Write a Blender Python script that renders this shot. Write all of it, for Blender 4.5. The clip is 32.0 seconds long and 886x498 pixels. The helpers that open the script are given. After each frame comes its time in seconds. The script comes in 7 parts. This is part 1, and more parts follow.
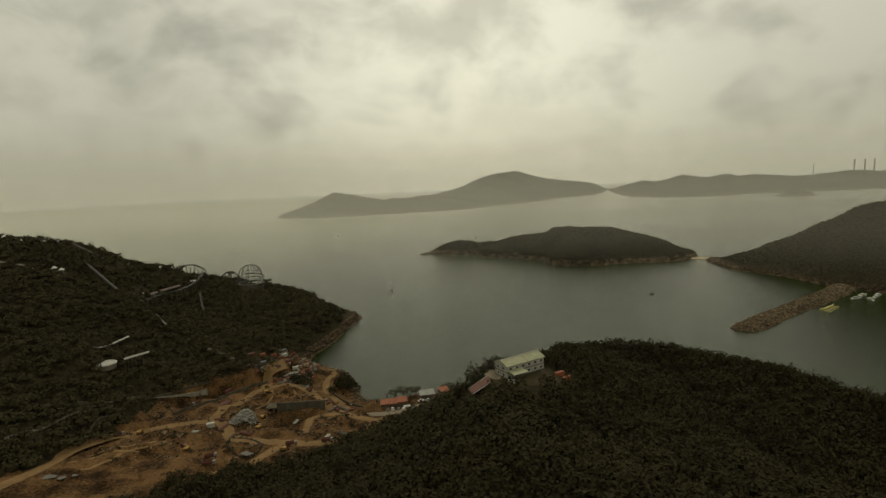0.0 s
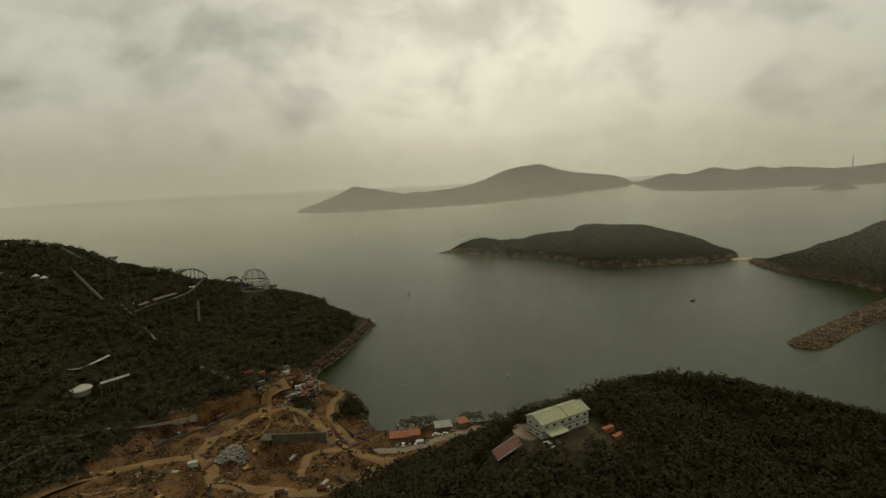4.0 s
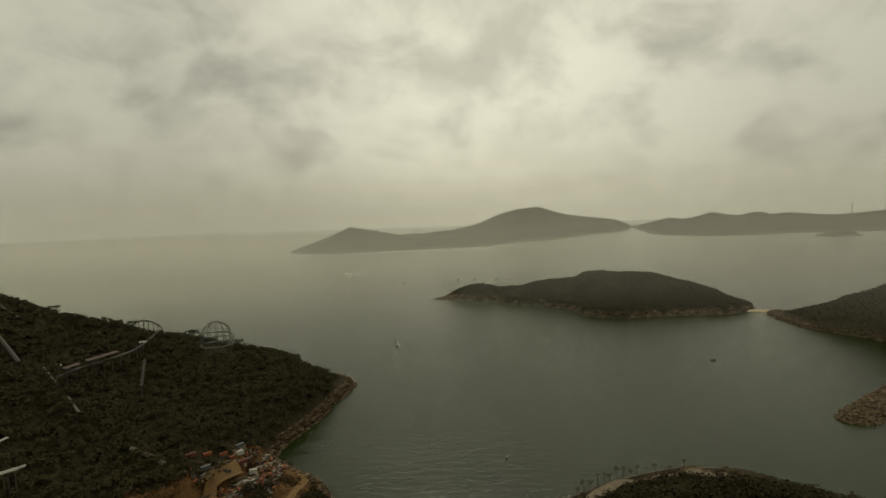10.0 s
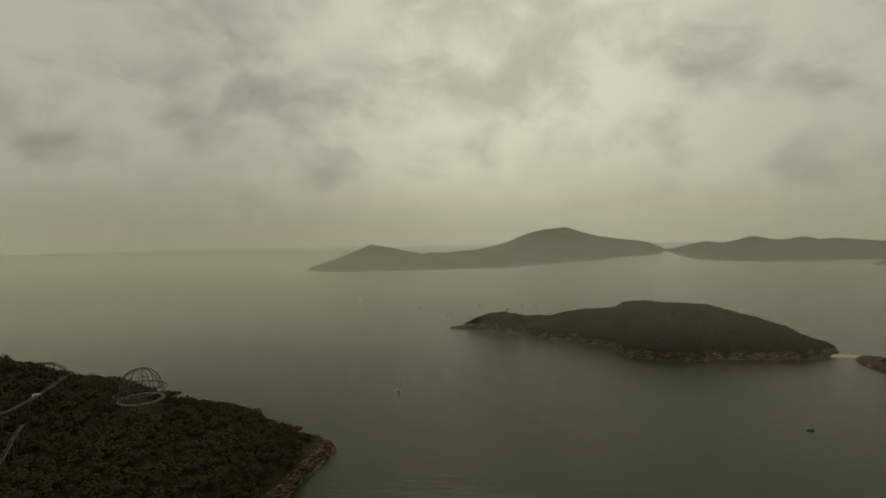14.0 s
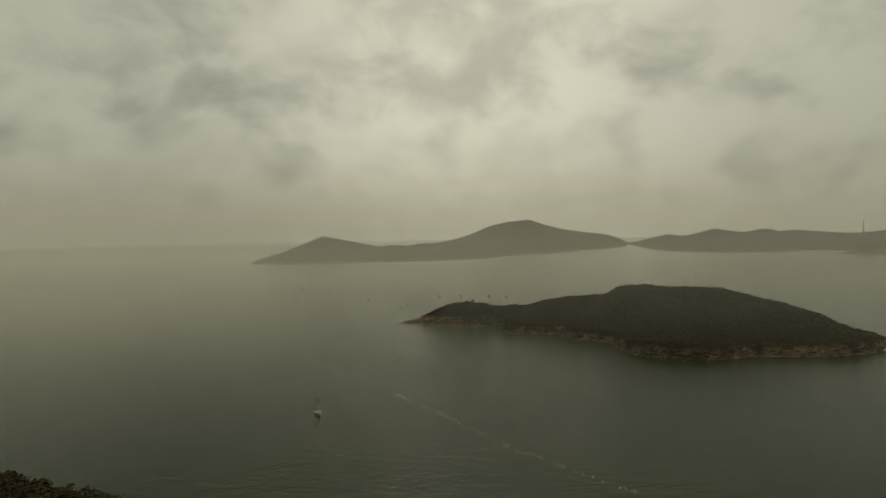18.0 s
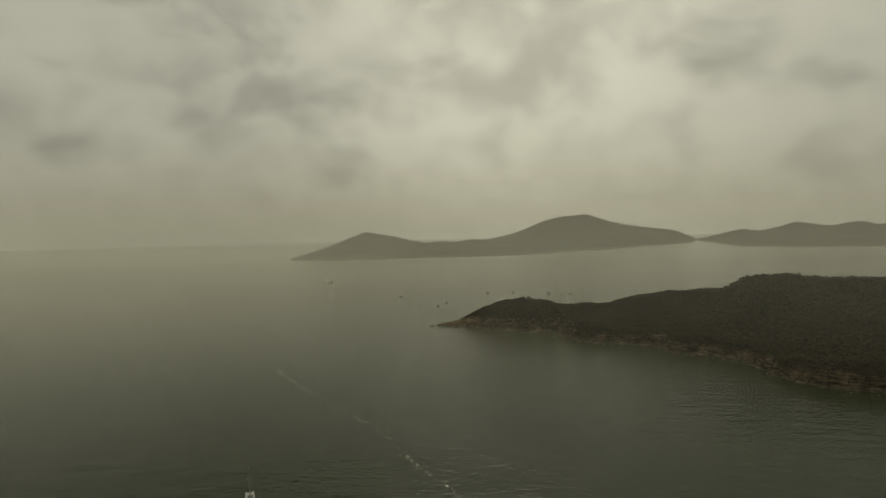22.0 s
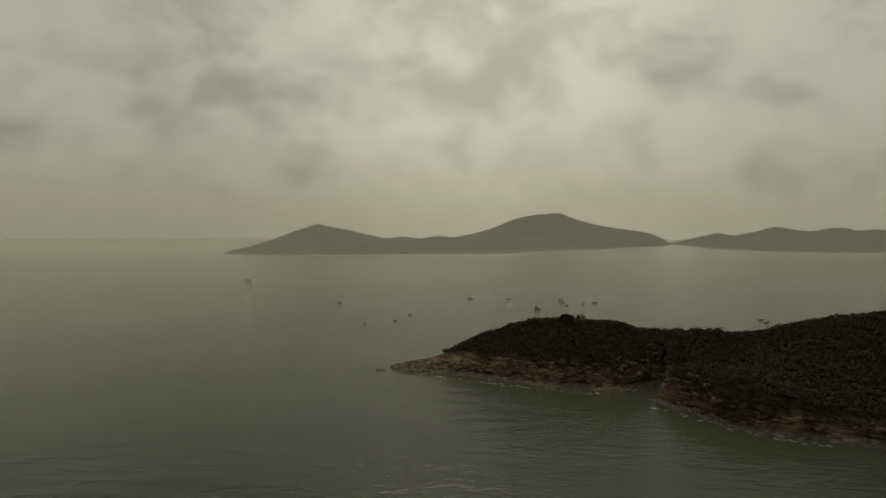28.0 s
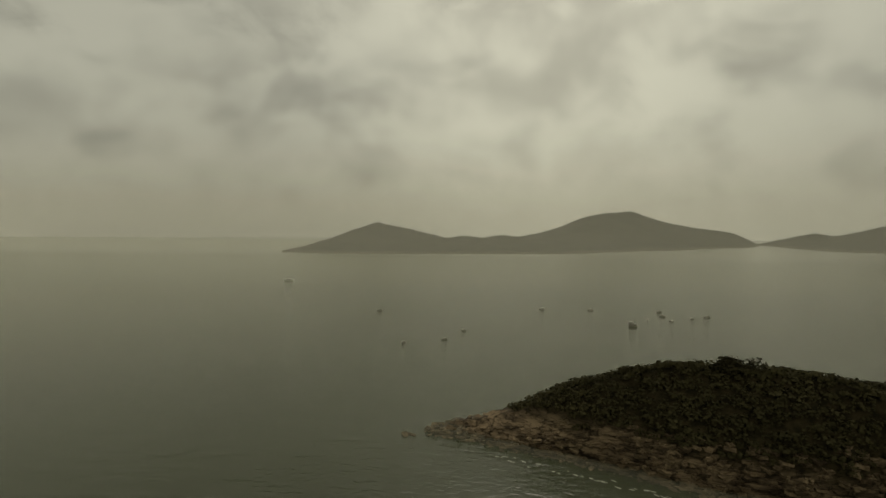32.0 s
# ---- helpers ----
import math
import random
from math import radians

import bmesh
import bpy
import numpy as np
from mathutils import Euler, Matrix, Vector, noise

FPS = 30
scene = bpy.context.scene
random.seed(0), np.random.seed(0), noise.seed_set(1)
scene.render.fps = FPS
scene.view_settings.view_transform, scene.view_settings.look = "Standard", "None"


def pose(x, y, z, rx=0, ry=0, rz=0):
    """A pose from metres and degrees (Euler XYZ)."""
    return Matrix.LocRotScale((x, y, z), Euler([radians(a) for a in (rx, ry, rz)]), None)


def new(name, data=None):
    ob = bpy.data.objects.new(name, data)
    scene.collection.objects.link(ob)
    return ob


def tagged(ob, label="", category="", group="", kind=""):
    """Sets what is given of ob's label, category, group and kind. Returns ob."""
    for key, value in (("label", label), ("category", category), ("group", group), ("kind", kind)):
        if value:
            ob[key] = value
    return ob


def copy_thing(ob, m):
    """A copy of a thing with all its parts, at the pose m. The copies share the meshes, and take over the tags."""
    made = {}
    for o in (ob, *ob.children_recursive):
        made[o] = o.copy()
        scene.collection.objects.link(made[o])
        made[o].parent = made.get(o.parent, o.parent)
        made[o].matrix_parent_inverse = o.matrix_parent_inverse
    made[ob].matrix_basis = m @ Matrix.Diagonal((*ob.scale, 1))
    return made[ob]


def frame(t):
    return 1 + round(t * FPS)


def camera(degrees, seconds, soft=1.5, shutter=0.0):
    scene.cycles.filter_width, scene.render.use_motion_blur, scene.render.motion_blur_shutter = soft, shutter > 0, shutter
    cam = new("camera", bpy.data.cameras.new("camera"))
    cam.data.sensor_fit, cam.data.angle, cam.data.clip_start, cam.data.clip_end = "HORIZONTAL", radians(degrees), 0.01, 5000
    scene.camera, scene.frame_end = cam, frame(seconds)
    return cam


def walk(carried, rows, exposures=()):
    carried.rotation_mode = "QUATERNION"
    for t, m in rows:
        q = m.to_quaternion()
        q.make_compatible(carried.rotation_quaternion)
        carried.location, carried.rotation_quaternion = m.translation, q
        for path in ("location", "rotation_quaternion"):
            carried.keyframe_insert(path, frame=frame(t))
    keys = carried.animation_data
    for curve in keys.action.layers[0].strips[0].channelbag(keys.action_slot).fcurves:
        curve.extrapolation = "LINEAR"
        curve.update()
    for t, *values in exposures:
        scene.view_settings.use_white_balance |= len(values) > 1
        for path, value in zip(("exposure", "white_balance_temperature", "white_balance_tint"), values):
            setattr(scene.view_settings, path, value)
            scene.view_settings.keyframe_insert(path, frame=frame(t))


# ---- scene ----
cam = camera(80.2, 32.0)
# seconds, place in metres, tilt from straight down, lean and heading in degrees
PATH = [
    (0.0, -1.26, -0.66, 125.17, 82.27, 2.43, -0.27),
    (0.5, -0.43, 4.02, 125.73, 82.02, 2.60, 0.08),
    (1.0, 0.14, 8.80, 126.16, 81.80, 2.74, 0.43),
    (1.5, 0.35, 13.70, 126.37, 81.63, 2.78, 0.77),
    (2.0, 0.20, 18.69, 126.52, 81.52, 2.83, 0.99),
    (2.5, 0.28, 23.34, 127.21, 81.46, 2.82, 1.34),
    (3.0, 0.21, 28.36, 127.71, 81.45, 2.75, 1.62),
    (3.5, 0.14, 33.55, 127.80, 81.50, 2.65, 1.87),
    (5.5, 0.60, 51.45, 128.04, 82.42, 2.55, 2.34),
    (6.0, 0.88, 54.48, 127.73, 82.84, 2.49, 2.30),
    (6.5, 1.31, 58.20, 127.53, 83.26, 2.37, 2.38),
    (7.0, 1.49, 63.04, 127.59, 83.68, 2.27, 2.44),
    (7.5, 1.52, 66.92, 127.69, 84.06, 2.16, 2.42),
    (8.0, 1.56, 71.45, 127.76, 84.51, 2.06, 2.31),
    (8.5, 2.08, 74.08, 127.80, 84.98, 1.99, 2.29),
    (9.0, 2.48, 78.24, 127.72, 85.31, 1.89, 2.18),
    (9.5, 2.72, 82.20, 127.85, 85.70, 1.93, 2.02),
    (10.0, 2.86, 85.92, 127.80, 86.09, 1.89, 1.89),
    (10.5, 2.89, 90.18, 127.80, 86.47, 1.87, 1.71),
    (11.0, 3.00, 94.84, 127.81, 86.82, 1.80, 1.51),
    (11.5, 3.84, 102.30, 127.74, 87.34, 1.81, 1.03),
    (12.0, 5.37, 116.05, 127.59, 88.05, 1.53, 0.45),
    (12.5, 7.17, 130.68, 127.54, 88.38, 1.27, -0.14),
    (13.0, 8.48, 146.60, 127.57, 88.30, 0.85, -6.05),
    (13.5, 9.01, 163.38, 126.86, 88.37, 0.96, 4.64),
    (15.5, 5.86, 228.37, 117.27, 87.59, 0.31, 4.28),
    (16.0, 5.30, 246.09, 113.75, 87.46, 0.05, -1.42),
    (16.5, 5.37, 263.10, 109.49, 87.15, 0.31, -3.25),
    (17.0, 5.85, 279.81, 104.99, 87.35, 0.55, 8.01),
    (17.5, 6.52, 296.63, 100.74, 87.68, 0.82, 1.78),
    (18.0, 7.42, 313.47, 96.60, 87.97, 0.90, 0.45),
    (18.5, 8.00, 330.22, 92.28, 88.12, 1.35, 2.27),
    (19.0, 8.65, 348.00, 87.96, 88.40, 1.53, 7.14),
    (19.5, 9.21, 366.38, 83.73, 88.51, 1.71, 8.27),
    (20.0, 9.58, 384.11, 80.14, 88.52, 1.68, 6.23),
    (20.5, 9.60, 399.53, 77.25, 88.35, 1.66, 5.75),
    (21.0, 9.69, 415.11, 75.54, 88.33, 1.69, 5.77),
    (21.5, 9.37, 431.81, 75.05, 88.33, 1.54, 5.70),
    (22.0, 8.79, 448.71, 74.97, 88.12, 1.29, 5.94),
    (22.5, 7.43, 465.78, 74.75, 88.06, 1.10, 5.88),
    (23.0, 6.01, 482.64, 73.84, 88.12, 0.89, 6.03),
    (23.5, 5.00, 500.40, 71.54, 88.33, 0.45, 5.85),
    (24.0, 4.19, 518.42, 67.76, 88.26, 0.49, 5.45),
    (24.5, 3.08, 536.83, 63.17, 88.24, 0.36, 4.94),
    (25.0, 1.26, 555.34, 59.06, 88.17, 0.27, 7.31),
    (25.5, -0.80, 571.94, 56.79, 87.99, -0.00, 9.11),
    (27.5, -11.69, 639.73, 54.80, 88.16, -0.09, 4.49),
    (28.0, -13.75, 657.92, 54.02, 88.22, -0.18, 1.84),
    (28.5, -14.88, 676.26, 52.40, 88.10, -0.27, 1.65),
    (29.0, -15.41, 694.02, 50.88, 88.07, -0.42, 1.69),
    (29.5, -15.72, 709.32, 50.26, 88.43, -0.28, 1.82),
    (30.0, -15.91, 719.21, 50.08, 88.13, -0.36, 6.39),
    (30.5, -16.03, 724.11, 50.00, 88.12, -0.47, 7.20),
    (31.0, -16.30, 728.21, 49.93, 88.15, -0.35, 7.84),
    (31.5, -16.71, 732.53, 49.82, 88.20, -0.41, 8.38),
    (32.0, -17.31, 737.50, 49.71, 88.21, -0.36, 8.68),
]
walk(cam, [(t, pose(x, y, z, rx, ry, rz)) for t, x, y, z, rx, ry, rz in PATH],
     exposures=((0.0, 0.33), (9.0, 0.28), (13.0, -0.04), (20.0, -0.05), (25.0, -0.09), (32.0, -0.10)))

# ---- world, sun ----
SUN_ELEV, SUN_AZ = 50.0, 3.0   # the sun stands ahead, veiled by cloud
world = bpy.data.worlds.new("overcast_sky")
scene.world = world
world.use_nodes = True
wn, wl = world.node_tree.nodes, world.node_tree.links
wn.clear()


def wnode(kind, **values):
    n = wn.new(kind)
    for k, v in values.items():
        n.inputs[k].default_value = v
    return n


w_out = wn.new("ShaderNodeOutputWorld")
w_bg = wnode("ShaderNodeBackground", Strength=1.0)
w_sky = wn.new("ShaderNodeTexSky")
w_sky.sky_type = "NISHITA"
w_sky.sun_disc = False
w_sky.sun_elevation = radians(SUN_ELEV)
w_sky.sun_rotation = radians(SUN_AZ)
w_sky.dust_density = 4.0
w_tc = wn.new("ShaderNodeTexCoord")
w_sep = wn.new("ShaderNodeSeparateXYZ")
wl.new(w_tc.outputs["Generated"], w_sep.inputs[0])


def wmath(op, a, b):
    n = wn.new("ShaderNodeMath")
    n.operation = op
    for i, v in enumerate((a, b)):
        if isinstance(v, (int, float)):
            n.inputs[i].default_value = v
        else:
            wl.new(v, n.inputs[i])
    return n.outputs[0]


def wrange(value, a, b, lo, hi):
    n = wn.new("ShaderNodeMapRange")
    n.interpolation_type = "SMOOTHSTEP"
    n.inputs["From Min"].default_value, n.inputs["From Max"].default_value = a, b
    n.inputs["To Min"].default_value, n.inputs["To Max"].default_value = lo, hi
    wl.new(value, n.inputs["Value"])
    return n.outputs[0]


def wclouds(scale, tall, shift, detail, rough, twist):
    """Billows: soft noise over the sky's directions, flattened by tall."""
    mp = wn.new("ShaderNodeMapping")
    mp.inputs["Scale"].default_value = (1.0, 1.0, tall)
    mp.inputs["Location"].default_value = shift
    wl.new(w_tc.outputs["Generated"], mp.inputs["Vector"])
    t = wnode("ShaderNodeTexNoise", Scale=scale, Detail=detail, Roughness=rough, Distortion=twist)
    wl.new(mp.outputs[0], t.inputs["Vector"])
    return t.outputs["Fac"]


W_X, W_Z = w_sep.outputs["X"], w_sep.outputs["Z"]
# a broken deck: wide soft billows, with finer curls on them
w_cloud = wmath("ADD", wmath("MULTIPLY", wclouds(3.1, 1.5, (0.1, 0.0, 0.35), 5.0, 0.5, 0.35), 0.68), wmath("MULTIPLY", wclouds(9.0, 1.4, (0.6, 0.2, 0.0), 5.0, 0.52, 0.6), 0.32))
w_ramp = wn.new("ShaderNodeValToRGB")
w_ramp.color_ramp.interpolation = "EASE"
w_ramp.color_ramp.elements[0].position, w_ramp.color_ramp.elements[0].color = 0.37, (0.402, 0.387, 0.290, 1)
w_ramp.color_ramp.elements[1].position, w_ramp.color_ramp.elements[1].color = 0.58, (0.618, 0.600, 0.455, 1)
wl.new(w_cloud, w_ramp.inputs[0])
# mist towards the horizon
w_mist = wn.new("ShaderNodeMix")
w_mist.data_type = "RGBA"
wl.new(wrange(W_Z, -0.01, 0.27, 0.97, 0.0), w_mist.inputs["Factor"])
wl.new(w_ramp.outputs[0], w_mist.inputs["A"])
w_mist.inputs["B"].default_value = (0.475, 0.458, 0.342, 1)
# ragged grey scud drifting below the deck, low over the hills
w_band = wmath("MULTIPLY", wrange(W_Z, 0.02, 0.07, 0.0, 1.0), wrange(W_Z, 0.2, 0.42, 1.0, 0.25))
w_dark = wmath("MULTIPLY", w_band, wrange(wclouds(5.0, 1.6, (0.35, 0.0, 0.2), 3.0, 0.48, 0.3), 0.51, 0.70, 0.0, 0.28))
# the veiled sun brightens the middle of the sky ahead; the sides fall off
w_side = wmath("ADD", wrange(wmath("ABSOLUTE", wmath("SUBTRACT", W_X, 0.06), 0.0), 0.02, 0.62, 0.38, 0.0), 0.74)
# a bank of thicker, greyer mist stands on the western horizon
w_bank = wmath("SUBTRACT", 1.0, wmath("MULTIPLY", wrange(W_X, -0.45, 0.3, 0.15, 0.0), wrange(W_Z, 0.0, 0.13, 1.0, 0.0)))
w_gain = wmath("MULTIPLY", wmath("MULTIPLY", wmath("SUBTRACT", 1.0, w_dark), w_bank), w_side)
w_tone = wn.new("ShaderNodeMix")
w_tone.data_type, w_tone.blend_type = "RGBA", "MULTIPLY"
w_tone.inputs["Factor"].default_value = 1.0
wl.new(w_mist.outputs["Result"], w_tone.inputs["A"])
wl.new(w_gain, w_tone.inputs["B"])
w_dim = wn.new("ShaderNodeMix")
w_dim.data_type, w_dim.blend_type = "RGBA", "MULTIPLY"
w_dim.inputs["Factor"].default_value = 1.0
wl.new(w_sky.outputs[0], w_dim.inputs["A"])
w_dim.inputs["B"].default_value = (0.09, 0.09, 0.09, 1)
w_mix = wn.new("ShaderNodeMix")
w_mix.data_type = "RGBA"
w_mix.inputs["Factor"].default_value = 0.93
wl.new(w_dim.outputs["Result"], w_mix.inputs["A"])
wl.new(w_tone.outputs["Result"], w_mix.inputs["B"])
wl.new(w_mix.outputs["Result"], w_bg.inputs["Color"])
wl.new(w_bg.outputs[0], w_out.inputs[0])

sun_data = bpy.data.lights.new("sun", "SUN")
sun_data.energy, sun_data.angle, sun_data.color = 0.45, radians(15), (1.0, 0.93, 0.80)
sun = new("sun", sun_data)
az, el = radians(SUN_AZ), radians(SUN_ELEV)
toward = Vector((math.sin(-az) * math.cos(el), math.cos(az) * math.cos(el), math.sin(el)))
sun.rotation_euler = (-toward).to_track_quat("-Z", "Y").to_euler()
sun.location = (0, 0, 400)

# ---- materials ----
def material(name, dark, light, size=4.0, fine=0.4, rough=0.85, metal=0.0, bump=0.3, depth=0.05, low=0.35, high=0.65, vary=0.0, island=False, streak=None):
    """A surface of two tones, mixed at two scales in metres, with fine relief; vary: how far single pieces differ."""
    m = bpy.data.materials.new(name)
    m.use_nodes = True
    n, l = m.node_tree.nodes, m.node_tree.links
    p = n["Principled BSDF"]
    p.inputs["Roughness"].default_value, p.inputs["Metallic"].default_value = rough, metal
    p.inputs["Specular IOR Level"].default_value = 0.08 if rough >= 0.85 else 0.5
    co = n.new("ShaderNodeTexCoord")
    src = co.outputs["Object"]
    if streak:
        mp = n.new("ShaderNodeMapping")
        mp.inputs["Scale"].default_value = streak
        l.new(src, mp.inputs["Vector"])
        src = mp.outputs[0]
    a, b = n.new("ShaderNodeTexNoise"), n.new("ShaderNodeTexNoise")
    a.inputs["Scale"].default_value, a.inputs["Detail"].default_value = 1.0 / size, 4.0
    b.inputs["Scale"].default_value, b.inputs["Detail"].default_value, b.inputs["Roughness"].default_value = 1.0 / fine, 5.0, 0.6
    l.new(src, a.inputs["Vector"])
    l.new(src, b.inputs["Vector"])
    mix = n.new("ShaderNodeMath")
    mix.operation = "MULTIPLY_ADD"
    mix.inputs[1].default_value = 0.45
    half = n.new("ShaderNodeMath")
    half.operation = "MULTIPLY"
    half.inputs[1].default_value = 0.55
    l.new(a.outputs["Fac"], half.inputs[0])
    l.new(b.outputs["Fac"], mix.inputs[0])
    l.new(half.outputs[0], mix.inputs[2])
    r = n.new("ShaderNodeValToRGB")
    r.color_ramp.elements[0].position, r.color_ramp.elements[0].color = low, (*dark, 1)
    r.color_ramp.elements[1].position, r.color_ramp.elements[1].color = high, (*light, 1)
    l.new(mix.outputs[0], r.inputs[0])
    colour = r.outputs[0]
    if vary:
        if island:
            src_r = n.new("ShaderNodeNewGeometry").outputs["Random Per Island"]
        else:
            src_r = n.new("ShaderNodeObjectInfo").outputs["Random"]
        mr = n.new("ShaderNodeMapRange")
        mr.inputs["To Min"].default_value, mr.inputs["To Max"].default_value = 1 - vary, 1 + vary
        l.new(src_r, mr.inputs["Value"])
        hs = n.new("ShaderNodeHueSaturation")
        l.new(mr.outputs[0], hs.inputs["Value"])
        l.new(colour, hs.inputs["Color"])
        colour = hs.outputs[0]
    l.new(colour, p.inputs["Base Color"])
    if bump:
        bp = n.new("ShaderNodeBump")
        bp.inputs["Strength"].default_value, bp.inputs["Distance"].default_value = bump, depth
        l.new(b.outputs["Fac"], bp.inputs["Height"])
        l.new(bp.outputs[0], p.inputs["Normal"])
    return m


LEAF = material("foliage", (0.021, 0.0185, 0.0082), (0.037, 0.0320, 0.0130), 24, 2.5, 0.9, bump=0, vary=0.12, island=True)
LEAF_FAR = material("scrub", (0.033, 0.0305, 0.0142), (0.060, 0.0530, 0.0235), 30, 2.5, 0.92, bump=0, vary=0.12, island=True)
# headland leaves painted paler to stand in for the haze over them
LEAF_HAZED = material("hazed_foliage", (0.036, 0.0315, 0.0155), (0.056, 0.0480, 0.0220), 26, 2.6, 0.9, bump=0, vary=0.10, island=True)
LEAF_OLIVE = material("olive_foliage", (0.025, 0.023, 0.008), (0.07, 0.062, 0.022), 12, 1.0, 0.7, bump=0, vary=0.3, island=True)
BARK = material("bark", (0.05, 0.04, 0.03), (0.14, 0.11, 0.08), 1.0, 0.2, 0.9, depth=0.03)
SOIL_DARK = material("forest_floor", (0.03, 0.026, 0.014), (0.075, 0.060, 0.032), 14, 1.2, 0.95, depth=0.2)
EARTH = material("ochre_earth", (0.020, 0.0105, 0.0038), (0.150, 0.083, 0.034), 9, 0.9, 0.95, depth=0.3, bump=0.7, low=0.41, high=0.60)
ROAD_DIRT = material("haul_road", (0.12, 0.072, 0.030), (0.235, 0.150, 0.072), 9, 0.7, 0.95, depth=0.08)
BOULDER = material("boulder", (0.030, 0.022, 0.013), (0.21, 0.158, 0.098), 2.5, 0.3, 0.92, depth=0.12, vary=0.5)
QUARRY = material("quarry_stone", (0.030, 0.022, 0.013), (0.21, 0.158, 0.098), 2.5, 0.3, 0.92, depth=0.12, vary=0.5, island=True)
BOULDER_J = material("boulder_mass", (0.030, 0.022, 0.013), (0.145, 0.106, 0.064), 2.5, 0.3, 0.92, depth=0.12, vary=0.45, island=True)
CONCRETE = material("concrete", (0.09, 0.078, 0.058), (0.22, 0.195, 0.15), 3.0, 0.3, 0.9, depth=0.03)
PAVING = material("paving", (0.13, 0.105, 0.07), (0.25, 0.21, 0.15), 6.0, 0.5, 0.9, depth=0.03)
PALE = material("pale_sheet", (0.30, 0.29, 0.25), (0.46, 0.45, 0.39), 2.0, 0.25, 0.6, depth=0.02)
WHITE = material("white_paint", (0.42, 0.41, 0.37), (0.60, 0.59, 0.54), 1.5, 0.2, 0.55, depth=0.01)
WALL = material("cream_wall", (0.26, 0.25, 0.205), (0.38, 0.365, 0.31), 2.0, 0.3, 0.75, depth=0.01, streak=(1, 1, 0.3))
ROOF_GREEN = material("pale_green_roof", (0.22, 0.225, 0.125), (0.33, 0.33, 0.20), 3.0, 0.4, 0.6, depth=0.01, streak=(1, 3, 1))
STEEL = material("dark_steel", (0.06, 0.055, 0.045), (0.13, 0.12, 0.095), 1.0, 0.2, 0.6, metal=0.4, depth=0.01)
TRACK = material("dull_steel", (0.040, 0.039, 0.031), (0.088, 0.084, 0.068), 2.0, 0.3, 0.55, metal=0.3, depth=0.01)
RUST = material("rusty_orange", (0.15, 0.042, 0.015), (0.31, 0.092, 0.030), 2.0, 0.25, 0.75, depth=0.02)
RED = material("red_oxide", (0.07, 0.022, 0.014), (0.15, 0.046, 0.028), 1.5, 0.2, 0.7, depth=0.02)
YELLOW = material("machine_yellow", (0.20, 0.10, 0.018), (0.36, 0.20, 0.035), 1.0, 0.15, 0.6, depth=0.01)
BLACK = material("rubber", (0.015, 0.015, 0.014), (0.035, 0.034, 0.03), 0.6, 0.1, 0.85, depth=0.01)
GLASS_DARK = material("dark_glass", (0.02, 0.024, 0.022), (0.045, 0.05, 0.046), 0.8, 0.2, 0.12, bump=0)
HULL = material("boat_hull", (0.10, 0.095, 0.08), (0.24, 0.22, 0.19), 1.2, 0.2, 0.55, depth=0.01)
HULL_BLUE = material("blue_hull", (0.055, 0.065, 0.065), (0.11, 0.125, 0.12), 1.2, 0.2, 0.5, depth=0.01)
TIMBER = material("weathered_timber", (0.10, 0.07, 0.045), (0.24, 0.18, 0.12), 0.8, 0.12, 0.85, depth=0.02)
SAND = material("sand", (0.34, 0.27, 0.17), (0.50, 0.42, 0.29), 5.0, 0.5, 0.95, depth=0.05)
FOAM_GLINT = material("foam_and_glints", (0.22, 0.22, 0.19), (0.50, 0.495, 0.45), 2.0, 0.4, 0.9, bump=0)
NET_YELLOW = material("yellow_netting", (0.50, 0.44, 0.16), (0.68, 0.60, 0.26), 1.0, 0.2, 0.85, depth=0.05)


